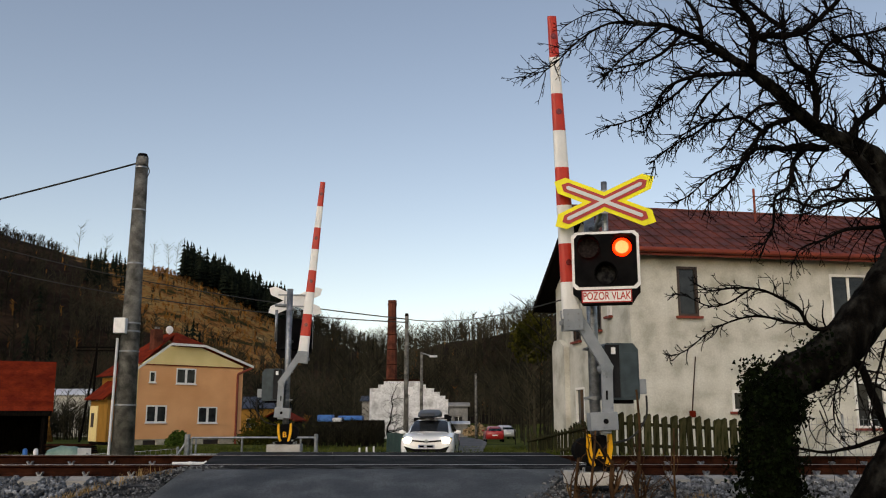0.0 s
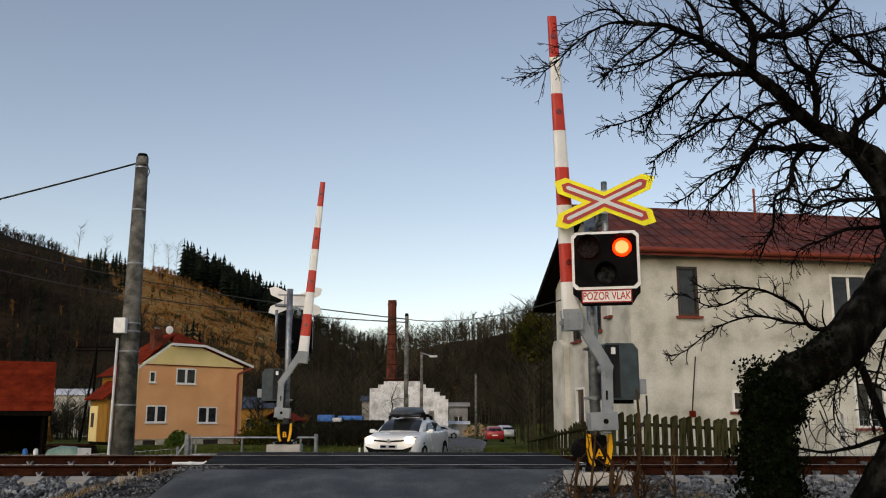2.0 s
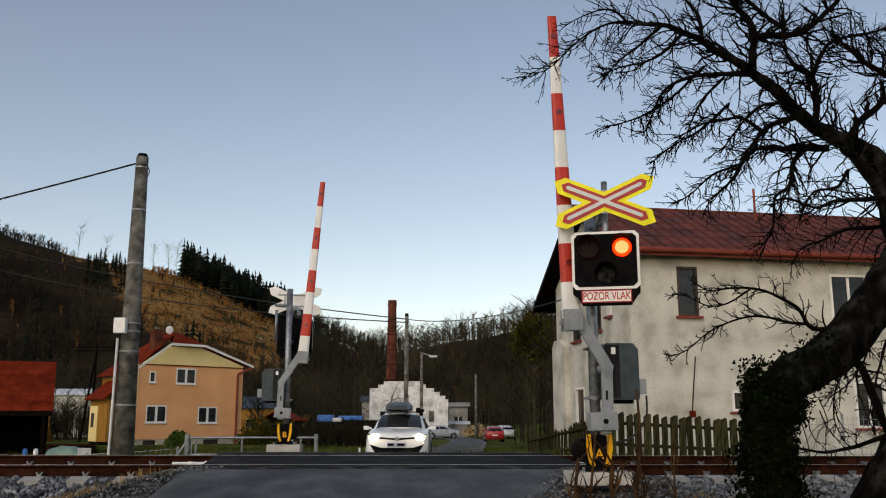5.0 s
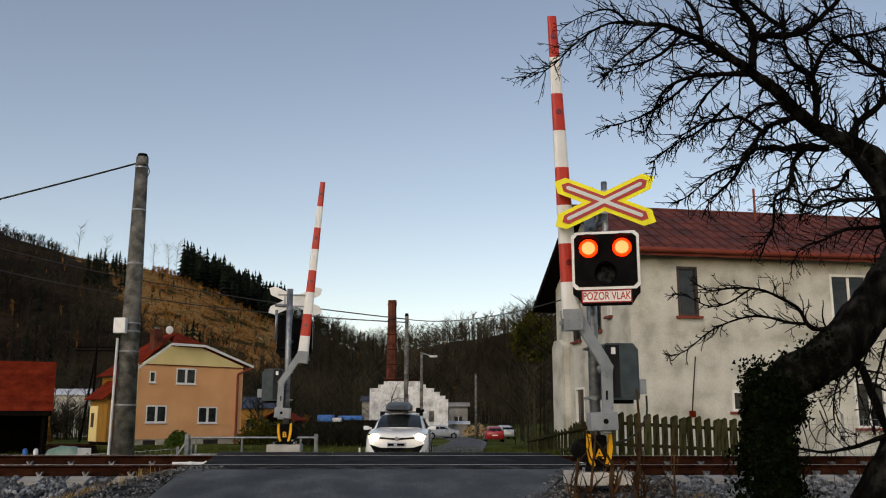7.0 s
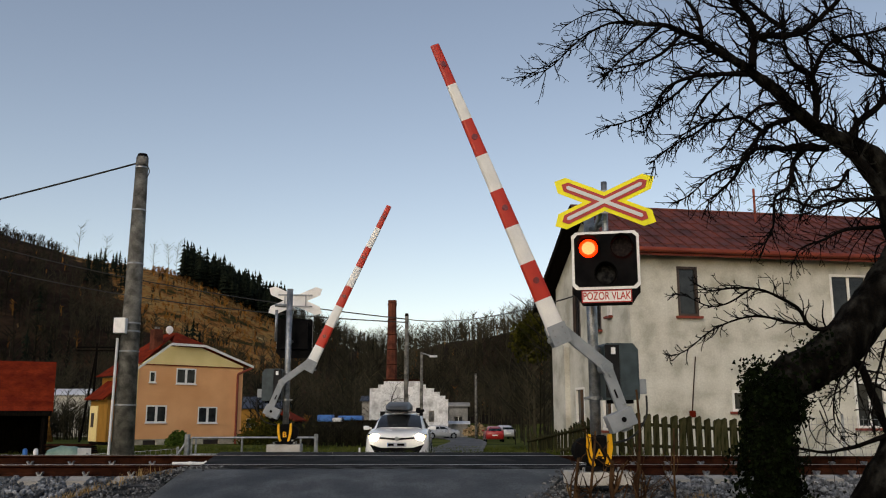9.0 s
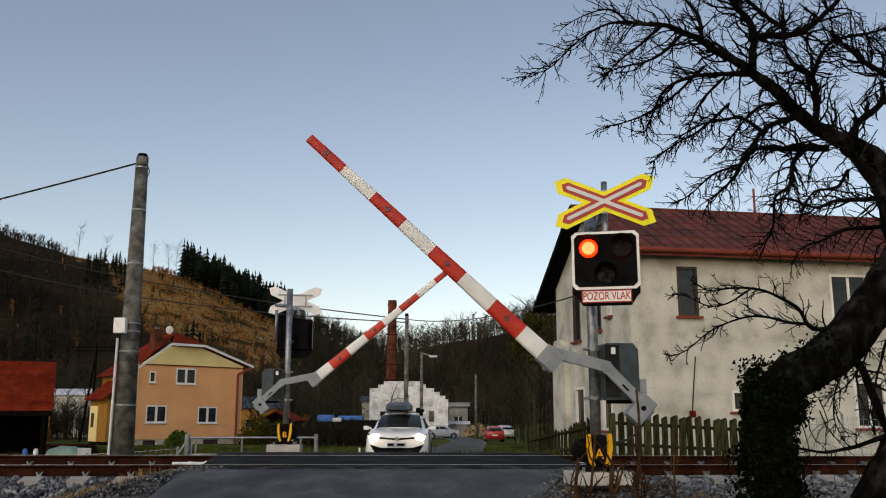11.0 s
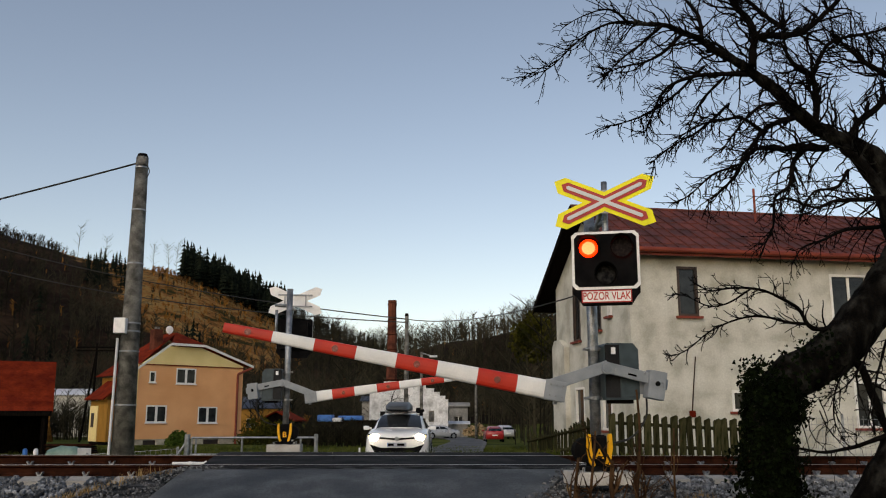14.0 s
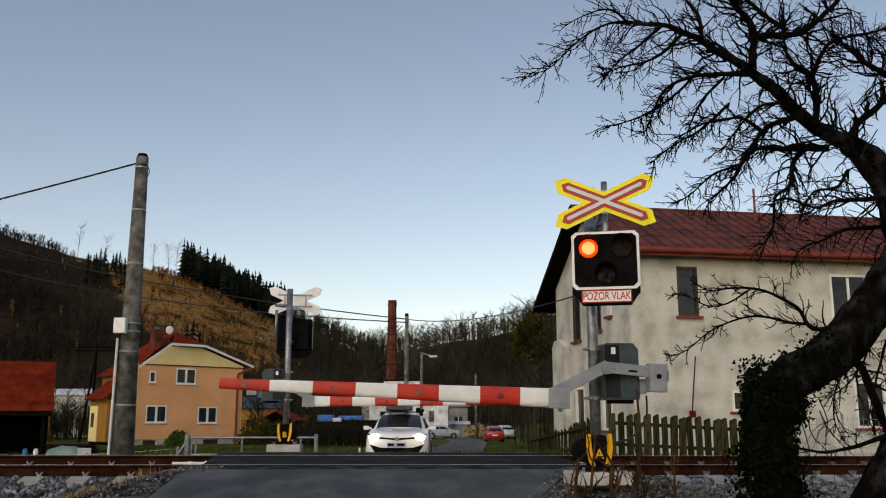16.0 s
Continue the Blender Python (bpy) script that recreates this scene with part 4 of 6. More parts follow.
mesh_fence("wire_fence", (-14.5, 20.3), (-6.2, 20.6), 0.62, 5, ZINC, "low galvanised chain-link fence behind the track")


def make_gate():
    t = thing("tube_gate", pose(-5.9, 20.3, 0), "low galvanised tube railing behind the far barrier", "railing")
    z = ground_z(-5, 20.3)
    part("post", rodded((0, 0, z - 0.1), (0, 0, 0.52), 0.065, n=12), ZINC, t)
    part("stay", rodded((-0.42, -0.1, z), (0, 0, 0.38), 0.025, n=8), ZINC, t)
    for zz in (0.44, 0.06):
        part("rail", rodded((0.1, 0, zz), (2.95, 0.15, zz), 0.024, n=8), ZINC, t)
    for x in (0.1, 0.2, 1.25, 2.4, 2.6, 2.95):
        part("upright", rodded((x, 0.05 * x, -0.3), (x, 0.05 * x, 0.45 + (0.07 if x > 2.9 else 0)), 0.024 if x < 2.9 else 0.045, n=8), ZINC, t)


make_gate()


# ---- the orange house ----
def make_orange_house():
    t = thing("orange_house", pose(-22.3, 62.0, 0, 0, 0, 45), "two-storey orange rendered house with cream gable and red tiled roof", "house")
    W, D = 9.2, 4.7
    lines = [(1.30, 2.90, 0.42, 1.66, 1), (5.43, 7.06, 0.36, 1.58, 1), (3.5, 5.12, 3.24, 4.40, 1), (1.4, 1.9, 3.28, 4.1, 0)]
    part("front_wall", holed_wall(front_face, 0, W, -0.75, 4.58, [h[:4] for h in lines]), ORANGE, t, "orange rendered wall")
    part("plinth", holed_wall(front_face, -0.03, W + 0.03, -1.9, -0.76, [(1.2, 2.2, -1.2, -0.82), (6.0, 7.3, -1.2, -0.85)]), PLINTH, t, "grey stone plinth")
    for u0, u1 in ((1.2, 2.2), (6.0, 7.3)):
        part("cellar_window", slab(front_face, u0, u1, -1.2, -0.82, -0.2, -0.1), BROWN_FRAME, t)
    for u0, u1, a, b, m in lines:
        window(t, front_face, u0, u1, a, b, m, sill=WINDOW_FRAME, depth=0.07, t=0.095, half=0.09)
    part("corner_strip", slab(front_face, 0.0, 0.55, -0.75, 4.55, 0.002, 0.03), CREAM, t, "cream corner strip")
    band = [(0.4, 4.62), (W, 4.62), (W, 4.72), (5.5, 5.98), (2.8, 5.98), (0.9, 4.66)]
    part("gable", prismed(band, "y", 0.0, 0.3), CREAM, t, "cream gable")
    part("string_course", slab(front_face, 0.3, W, 4.55, 4.62, 0.0, 0.06), TILE_RED, t)
    for a, b in (((-0.45, 3.72), (2.75, 6.14)), ((2.75, 6.14), (5.55, 6.14)), ((5.55, 6.14), (9.85, 4.72))):
        bm = bmesh.new()
        prism(bm, [(a[0], a[1] - 0.12), (b[0], b[1] - 0.12), (b[0], b[1] + 0.06), (a[0], a[1] + 0.06)], "y", -0.5, -0.44)
        part("verge_board", bm, WINDOW_FRAME, t, "pale verge board")
    # roof: two slopes and the half hip
    ridge = 7.2
    def rows(p0, p1, q1, q0, n):
        p0, p1, q0, q1 = Vector(p0), Vector(p1), Vector(q0), Vector(q1)
        for i in range(n):
            a, b = i / n, (i + 1) / n + 0.01
            part("tile_course", slope_sheet(p0.lerp(q0, a), p1.lerp(q1, a), p1.lerp(q1, b) + Vector((0, 0, -0.02)), p0.lerp(q0, b) + Vector((0, 0, -0.02)), 0.05), TILE_RED, t)
    rows((-0.5, -0.45, 3.74), (-0.5, D, 3.74), (4.5, D, ridge), (4.5, 2.2, ridge), 9)
    rows((9.9, D, 4.74), (9.9, -0.45, 4.74), (4.5, 2.2, ridge), (4.5, D, ridge), 9)
    part("half_hip", slope_sheet((2.75, -0.45, 6.16), (5.55, -0.45, 6.16), (4.55, 2.3, ridge + 0.02), (4.45, 2.3, ridge + 0.02), 0.05), TILE_RED, t)
    part("side_wall", slab(left_face, 0.3, D, -1.9, 3.7, -0.3, 0.0), OCHRE, t, "ochre boarded side wall")
    part("right_wall", slab(lambda u, o, z: (W + o, u, z), 0.3, D, -1.9, 4.6, -0.3, 0.0), ORANGE, t)
    part("back_wall", boxed((W / 2 + 0.4, D, 0.9), (W - 0.9, 0.3, 5.6)), ORANGE, t)
    an = part("annex", boxed((-0.6, 2.2, 0.55), (1.2, 2.8, 2.9), bevel=0.02), OCHRE, t, "ochre boarded porch annex")
    part("annex_roof", slope_sheet((-1.6, 0.6, 2.0), (-1.6, 3.8, 2.0), (0.1, 3.8, 3.4), (0.1, 0.6, 3.4), 0.1), TILE_RED, t)
    part("annex_end", boxed((-1.22, 2.9, 0.35), (0.06, 1.3, 2.5)), CREAM, t)
    part("annex_window", boxed((-1.27, 3.0, 0.6), (0.04, 0.4, 1.0)), BROWN_FRAME, t)
    part("annex_plinth", boxed((-0.6, 2.2, -1.4), (1.1, 2.7, 1.1)), SHADE_DARK_WOOD, t)
    ch = part("chimney", boxed((2.75, 2.0, 6.25), (0.7, 0.7, 2.2), bevel=0.03), BRICK, t, "orange brick chimney")
    part("chimney_pot", rodded((2.75, 2.0, 7.35), (2.75, 2.0, 7.55), 0.2, n=10), POLE_CONCRETE, ch)
    dish = bmesh.new()
    r = bmesh.ops.create_uvsphere(dish, u_segments=16, v_segments=8, radius=0.32)
    bmesh.ops.scale(dish, vec=(1, 0.25, 1), verts=r["verts"])
    bmesh.ops.translate(dish, vec=(4.3, 3.0, 7.5), verts=r["verts"])
    rod(dish, (4.35, 3.1, 6.9), (4.35, 3.1, 7.5), 0.04, n=8)
    part("satellite_dish", dish, SIGN_WHITE, t, "white satellite dish")
    pipe = bmesh.new()
    rod(pipe, (W - 0.5, -0.08, -1.4), (W - 0.5, -0.08, 4.1), 0.09, n=10)
    rod(pipe, (W - 0.5, -0.08, 4.1), (9.8, -0.35, 4.62), 0.09, n=10)
    part("downpipe", pipe, FASCIA, t, "red-brown downpipe")


make_orange_house()


def make_shed():
    t = thing("open_shed", pose(-17.34, 38.5, -0.13, 0, 0, 24.5), "open-fronted dark wooden shed with red tiled roof", "shed")
    for i in range(11):
        y, z = i * 0.28, 1.24 + i * 0.208
        part("tile_course", slope_sheet((0.15, y - 0.3, z - 0.02), (-13, y - 0.3, z - 0.02), (-13, y, z + 0.20), (0.15, y, z + 0.20), 0.05), TILE_RED, t)
    part("rear_roof", slope_sheet((0.15, 2.9, 3.5), (-13, 2.9, 3.5), (-13, 6.2, 1.3), (0.15, 6.2, 1.3), 0.06), TILE_RED, t)
    # The shed's dark inside comes from the wood colour as well.
    part("gable_wall", prismed([(0.1, -0.9), (5.9, -0.9), (5.9, 1.2), (2.9, 3.3), (0.1, 1.2)], "x", -0.15, 0), SHADE_DARK_WOOD, t)
    part("back_wall", boxed((-6.5, 5.8, 0.2), (13, 0.15, 2.2)), SHADE_DARK_WOOD, t)
    part("fascia", boxed((-6.5, -0.32, 1.16), (13.2, 0.06, 0.22)), SHADE_DARK_WOOD, t)
    for x in (-0.2, -2.2, -5.0, -8):
        part("post", boxed((x, 0, 0.15), (0.16, 0.16, 2.1)), SHADE_DARK_WOOD, t)


make_shed()


# ---- the ruined works and its chimney stack ----
def make_ruin():
    t = thing("ruined_building", pose(-8.4, 100, -1.9), "roofless whitewashed ruin with a crumbling stepped wall top", "ruin")
    rnd = random.Random(5)
    def top(u):
        return np.interp(u, (0, 1.6, 1.7, 6.1, 6.2, 7.6, 9.0), (5.8, 6.3, 6.7, 6.7, 6.2, 5.6, 4.6))
    n = 28
    for i in range(n):
        u0, u1 = i * 9.0 / n, (i + 1) * 9.0 / n
        z = 0.0
        while z < top((u0 + u1) / 2) - 0.2:
            h = 0.42
            if 6.9 < (u0 + u1) / 2 < 7.4 and 1.7 < z < 3.3 or 5.4 < (u0 + u1) / 2 < 6.3 and z < 2.4:
                z += h
                continue
            bm = boxed(((u0 + u1) / 2, rnd.uniform(-0.02, 0.02), z + h / 2), (u1 - u0 - 0.004, 0.5, h - 0.004))
            part("masonry_block", bm, WHITEWASH, t)
            z += h
    part("side_wall", prismed([(0.2, 0), (6, 0), (6, 3.6), (3, 3.9), (0.2, 4.0)], "x", 8.6, 9.0), WHITEWASH, t)
    part("lintel_beam", boxed((3.9, 0, 6.78), (4.7, 0.55, 0.2)), RUST, t, "brown beam along the wall top")
    part("inner_wall", boxed((4.5, 5.6, 1.8), (8.6, 0.4, 3.6)), PLINTH, t, "shaded stone inner wall")
    s = thing("chimney_stack", pose(-6.2, 104.5, -1.9), "tall tapering red brick factory chimney", "chimney")
    part("shaft", rodded((0, 0, 0), (0, 0, 16.1), 0.78, 0.5, n=8), BRICK, s)
    for z, r in ((16.0, 0.56), (16.35, 0.52), (6.0, 0.74)):
        part("brick_collar", rodded((0, 0, z), (0, 0, z + 0.3), r, n=8), BRICK, s)
    for k in range(5):
        part("iron_band", rodded((0, 0, 7 + k * 1.8), (0, 0, 7.08 + k * 1.8), 0.66 - k * 0.031, n=16), RUST, s)


make_ruin()


def simple_house(name, x, y, z, w, d, h, rise, wall, roof, label, turn=0.0, windows=0):
    t = thing(name, pose(x, y, z, 0, 0, turn), label, name.split("_")[-1], "buildings down the valley")
    part("wall", boxed((w / 2, d / 2, h / 2), (w, d, h)), wall, t)
    part("gable", prismed([(0, h), (d, h), (d / 2, h + rise)], "x", 0.01, w - 0.01), wall, t)
    part("roof", slope_sheet((-0.3, -0.3, h - 0.1), (w + 0.3, -0.3, h - 0.1), (w + 0.3, d / 2, h + rise + 0.03), (-0.3, d / 2, h + rise + 0.03), 0.1), roof, t)
    part("roof", slope_sheet((-0.3, d + 0.3, h - 0.1), (w + 0.3, d + 0.3, h - 0.1), (w + 0.3, d / 2, h + rise + 0.03), (-0.3, d / 2, h + rise + 0.03), 0.1), roof, t)
    for i in range(windows):
        u = w * (i + 0.7) / (windows + 0.4)
        window(t, front_face, u - 0.5, u + 0.5, h * 0.35, h * 0.35 + 1.1, 1, sill=None, depth=-0.03)
    return t


PALE_WALL = surface("off-white wall", (0.30, 0.295, 0.27), (0.50, 0.49, 0.45), 0.5, 0.9, bump=0.3, fine=5)
BLUE_ROOF = surface("slate blue roof", (0.025, 0.035, 0.055), (0.045, 0.055, 0.08), 0.6, 0.6)
GREY_WALL = surface("grey wall", (0.22, 0.21, 0.19), (0.36, 0.34, 0.31), 0.6, 0.9, bump=0.3, fine=6)
SNOWY = surface("pale metal roof", (0.50, 0.52, 0.56), (0.66, 0.68, 0.72), 0.4, 0.6)
BLUE = surface("blue tarpaulin", (0.015, 0.11, 0.36), (0.03, 0.17, 0.50), 0.8, 0.5)
GREEN = surface("dark green boards", (0.012, 0.035, 0.035), (0.022, 0.055, 0.052), 2.0, 0.7, stretch=(8, 8, 1))
simple_house("long_barn", -50.5, 110, -1.9, 18, 7, 5.4, 0.7, PALE_WALL, SNOWY, "long off-white farm building with a pale metal roof", 0, 8)
simple_house("yellow_house", -24.5, 105, -1.8, 5.0, 7, 3.6, 1.3, OCHRE, BLUE_ROOF, "small ochre house with a slate-blue roof", 0, 2)
simple_house("small_shed", -13.4, 78, -1.7, 2.4, 3, 2.2, 0.7, SHADE_DARK_WOOD, TILE_RED, "low dark timber shed with red roof edge", 78)
simple_house("grey_outhouse", 0.75, 108, -1.6, 2.3, 4, 3.7, 0.3, GREY_WALL, GREY_WALL, "derelict grey outhouse with blank windows", 0, 1)
simple_house("grey_hut", -10.4, 112, -1.8, 4.0, 4, 4.6, 0.5, GREY_WALL, BLUE_ROOF, "grey hut with a flat dark roof", 0, 1)
simple_house("low_garage", 0.9, 103, -1.7, 2.0, 2, 1.7, 0.15, GREY_WALL, SNOWY, "low grey concrete garage", 0)


LOG_WOOD = surface("split firewood", (0.16, 0.10, 0.05), (0.48, 0.35, 0.20), 3.0, 0.9, per_piece=0.35)


def make_tarp_stack():
    t = thing("covered_stack", pose(-10.9, 76, -0.72), "stack under a blue tarpaulin beside the shed", "stack")
    bm = boxed((0.6, 1, 1.4), (1.3, 1.6, 0.6), bevel=0.09)
    part("tarpaulin", bm, BLUE, t, "blue tarpaulin")
    part("base", boxed((1.2, 1, 0.3), (2.4, 1.9, 1.4)), SHADE_DARK_WOOD, t)
    part("white_sheet", boxed((1.65, 0.7, 1.28), (0.75, 1.2, 0.34), bevel=0.08), SIGN_GREY, t, "pale plastic sheet")
    t = thing("covered_stack", pose(-9.3, 79, -0.80), "long stack under a crumpled blue tarpaulin", "stack")
    part("tarpaulin", boxed((0.9, 1, 1.5), (2.2, 1.8, 0.42), bevel=0.13), BLUE, t)
    part("base", boxed((1.8, 1, 0.45), (4.2, 1.7, 1.7)), SHADE_DARK_WOOD, t)
    t = thing("log_pile", pose(2.1, 96, -1.25), "heap of split pale firewood beside the lane", "log pile")
    rnd = random.Random(9)
    for i in range(130):
        u = rnd.uniform(0.2, 4.0)
        z = rnd.uniform(0.0, max(0.2, 1.25 * (1 - abs(u - 1.8) / 2.6)))
        part("log", rodded((u, rnd.uniform(-0.4, 0), z), (u + rnd.uniform(-0.3, 0.3), 0.8, z + rnd.uniform(-0.1, 0.2)), rnd.uniform(0.08, 0.16), n=6), LOG_WOOD, t)
    t = thing("garden_hut", pose(-2.55, 41, -1.1), "dark green boarded hut beside the lane", "hut")
    for i in range(8):
        part("board", boxed((i * 0.17, 0, 0.62), (0.16, 0.04, 1.24 + 0.03 * (i % 3))), GREEN, t)
    part("side", boxed((0.6, 0.5, 0.6), (1.2, 0.9, 1.2)), GREEN, t)
    for i, x in enumerate((-3.55, -3.25, -2.95)):
        q = thing("marker_post", pose(x, 37.5, -1.05), "short white-topped marker post beside the lane", "post", "marker posts")
        part("shaft", boxed((0, 0, 0.28), (0.075, 0.075, 0.72 + 0.06 * i), bevel=0.01), SIGN_WHITE, q)


make_tarp_stack()


# ---- odds and ends on the meadow ----
def make_clutter():
    t = thing("scrap_heap", pose(-15.2, 35, ground_z(-15.2, 35)), "heap of boards under a faded green tarpaulin", "heap")
    rnd = random.Random(2)
    bm = bmesh.new()
    r = bmesh.ops.create_icosphere(bm, subdivisions=3, radius=0.5)
    for v in r["verts"]:
        v.co = Vector((v.co.x * 1.5, v.co.y * 0.8, max(v.co.z, -0.1) * 0.62)) * (1 + 0.22 * noise.noise(v.co * 4))
    bmesh.ops.translate(bm, vec=(0.2, 0, 0.22), verts=bm.verts[:])
    part("tarpaulin", bm, FADED, t, "faded green tarpaulin", True)
    for i in range(7):
        z = 0.1 + 0.075 * i
        part("board", boxed((0.1 + rnd.uniform(-0.15, 0.15), 0.7, z), (1.9, 0.5, 0.06), Euler((0, 0, rnd.uniform(-0.1, 0.1))).to_matrix().to_4x4()), SHADE_DARK_WOOD if i % 2 else RUST, t)
    part("sheet", boxed((1.05, -0.2, 0.26), (0.5, 0.04, 0.4), Euler((0.3, 0, 0.2)).to_matrix().to_4x4()), SIGN_GREY, t, "pale leaning sheet")
    for x, mat, label in ((-16.9, SIGN_WHITE, "white plastic drum on the grass"), (-17.35, BLUE, "pale blue plastic drum on the grass")):
        d = thing("plastic_drum", pose(x, 36.6, ground_z(x, 36.6)), label, "drum", "drums by the shed")
        bm = bmesh.new()
        rod(bm, (0, 0, 0), (0, 0, 0.33), 0.095, 0.095, n=16)
        rod(bm, (0, 0, 0.33), (0, 0, 0.37), 0.095, 0.06, n=16)
        part("drum", bm, mat, d, "", True)
        part("lid", rodded((0, 0, 0.37), (0, 0, 0.39), 0.05, n=12), mat, d)
    # leafy bush under the orange house's windows
    v, f = [], []
    for i in range(1500):
        a, u = rnd.uniform(0, 6.28), rnd.random()
        q = Vector((math.cos(a) * (1 - u * u * 0.7) * 0.9, math.sin(a) * (1 - u * u * 0.7) * 0.6, 1.0 * u)) * rnd.uniform(0.5, 1.05)
        c = Vector((-17.6, 58.5, ground_z(-17.6, 58.5))) + q
        e1 = Vector((rnd.gauss(0, 1), rnd.gauss(0, 1), rnd.gauss(0, 1))).normalized() * 0.10
        e2 = e1.cross(Vector((rnd.gauss(0, 1), rnd.gauss(0, 1), 0.3))).normalized() * 0.07
        b = len(v)
        v += [c + e1, c + e2, c - e1, c - e2]
        f.append((b, b + 1, b + 2, b + 3))
    tagged(new("bush", mesh_of("bush", v, f, LEAF)), "green leafy bush before the orange house", "bush")
    # overgrown garden before the ochre house
    for cx, cy, w, h, mat, label in ((-13.4, 64.0, 1.7, 1.9, OLIVE, "dark olive garden bush by the orange house"), (-11.6, 65.0, 1.3, 1.6, OLIVE, "dark olive garden bush beside the timber shed"), (-33.6, 74.0, 0.5, 1.8, RUSSET, "small yellowing sapling by the telegraph pole")):
        v, f = [], []
        for i in range(2200):
            a, u = rnd.uniform(0, 6.28), rnd.random()
            q = Vector((math.cos(a) * (1 - u * u * 0.7) * w, math.sin(a) * (1 - u * u * 0.7) * 0.9, h * u)) * rnd.uniform(0.5, 1.05)
            q *= 1 + 0.3 * noise.noise(q * 1.7)
            c = Vector((cx, cy, ground_z(cx, cy))) + q
            e1 = Vector((rnd.gauss(0, 1), rnd.gauss(0, 1), rnd.gauss(0, 1))).normalized() * 0.09
            e2 = e1.cross(Vector((rnd.gauss(0, 1), rnd.gauss(0, 1), 0.3))).normalized() * 0.06
            b = len(v)
            v += [c + e1, c + e2, c - e1, c - e2]
            f.append((b, b + 1, b + 2, b + 3))
        tagged(new("bush", mesh_of("bush", v, f, mat)), label, "bush")
    # ivy-hung crown in the thicket
    v, f = [], []
    for i in range(2600):
        a, u = rnd.uniform(0, 6.28), rnd.uniform(-1, 1)
        q = Vector((math.cos(a) * math.sqrt(1 - u * u) * 1.5, math.sin(a) * math.sqrt(1 - u * u) * 1.2, u * 1.6)) * rnd.uniform(0.55, 1.1)
        q *= 1 + 0.35 * noise.noise(q * 1.3)
        c = Vector((6.4, 60.5, 6.2)) + q
        e1 = Vector((rnd.gauss(0, 1), rnd.gauss(0, 1), rnd.gauss(0, 1))).normalized() * 0.13
        e2 = e1.cross(Vector((rnd.gauss(0, 1), rnd.gauss(0, 1), 0.3))).normalized() * 0.10
        b = len(v)
        v += [c + e1, c + e2, c - e1, c - e2]
        f.append((b, b + 1, b + 2, b + 3))
    t = thing("ivy_tree", pose(0, 0, 0), "slender tree with an olive-green ivy crown", "tree")
    part("crown", mesh_of("crown", v, f, OLIVE), None, t, "olive-green leafy crown")
    part("trunk", rodded((6.3, 60.5, -1.3), (6.4, 60.5, 5.6), 0.14, 0.08, n=8), BARE, t)


FADED = surface("faded tarpaulin", (0.10, 0.19, 0.16), (0.20, 0.30, 0.26), 2.0, 0.7)
LEAF = surface("bush leaf", (0.030, 0.055, 0.010), (0.075, 0.11, 0.022), 1.0, 0.8, island=0.4)
OLIVE = surface("ivy crown", (0.016, 0.018, 0.003), (0.055, 0.052, 0.010), 0.6, 0.85, island=0.4)
make_clutter()


# ---- cars ----
CAR_WHITE = surface("white car paint", (0.74, 0.75, 0.76), (0.80, 0.81, 0.82), 2.0, 0.25, coat=0.6, speck=0.03)
CAR_RED = surface("red car paint", (0.30, 0.012, 0.014), (0.36, 0.018, 0.018), 2.0, 0.3, coat=0.5, speck=0.03)
CAR_SILVER = surface("silver car paint", (0.46, 0.47, 0.49), (0.54, 0.55, 0.57), 2.0, 0.3, metal=0.3, coat=0.5, speck=0.03)
PLATE = surface("plate", (0.30, 0.33, 0.40), (0.38, 0.41, 0.47), 8.0, 0.5, speck=0.03)
CAR_GLASS = surface("car glass", (0.010, 0.012, 0.014), (0.03, 0.034, 0.038), 1.5, 0.06, speck=0.03)
TYRE = surface("tyre", (0.012, 0.012, 0.012), (0.022, 0.022, 0.022), 9.0, 0.85)
HEADLIGHT = surface("lit headlight", (1.0, 0.86, 0.6), (1.0, 0.9, 0.7), 20.0, 0.2, emit=80.0)
SIDELIGHT = surface("amber running light", (1.0, 0.55, 0.2), (1.0, 0.62, 0.28), 20.0, 0.2, emit=1.5)
TAIL = surface("tail lamp", (0.22, 0.01, 0.01), (0.30, 0.015, 0.012), 9.0, 0.2, coat=0.5)
BOX_GREY = surface("roof box grey", (0.05, 0.055, 0.06), (0.085, 0.09, 0.095), 2.0, 0.45)


def loft(sections):
    """A skin through outlines of equal length, closed at both ends."""
    bm = bmesh.new()
    rows = [[bm.verts.new(p) for p in s] for s in sections]
    n = len(rows[0])
    for a, b in zip(rows, rows[1:]):
        for i in range(n):
            bm.faces.new((a[i], a[(i + 1) % n], b[(i + 1) % n], b[i]))
    bm.faces.new(rows[0]), bm.faces.new(rows[-1])
    bmesh.ops.recalc_face_normals(bm, faces=bm.faces[:])
    return bm


def sides(half, y):
    """A full outline from its right half, top to bottom."""
    r = [(x, y, z) for x, z in half]
    return r + [(-x, y, z) for x, z in reversed(half) if x > 1e-6]


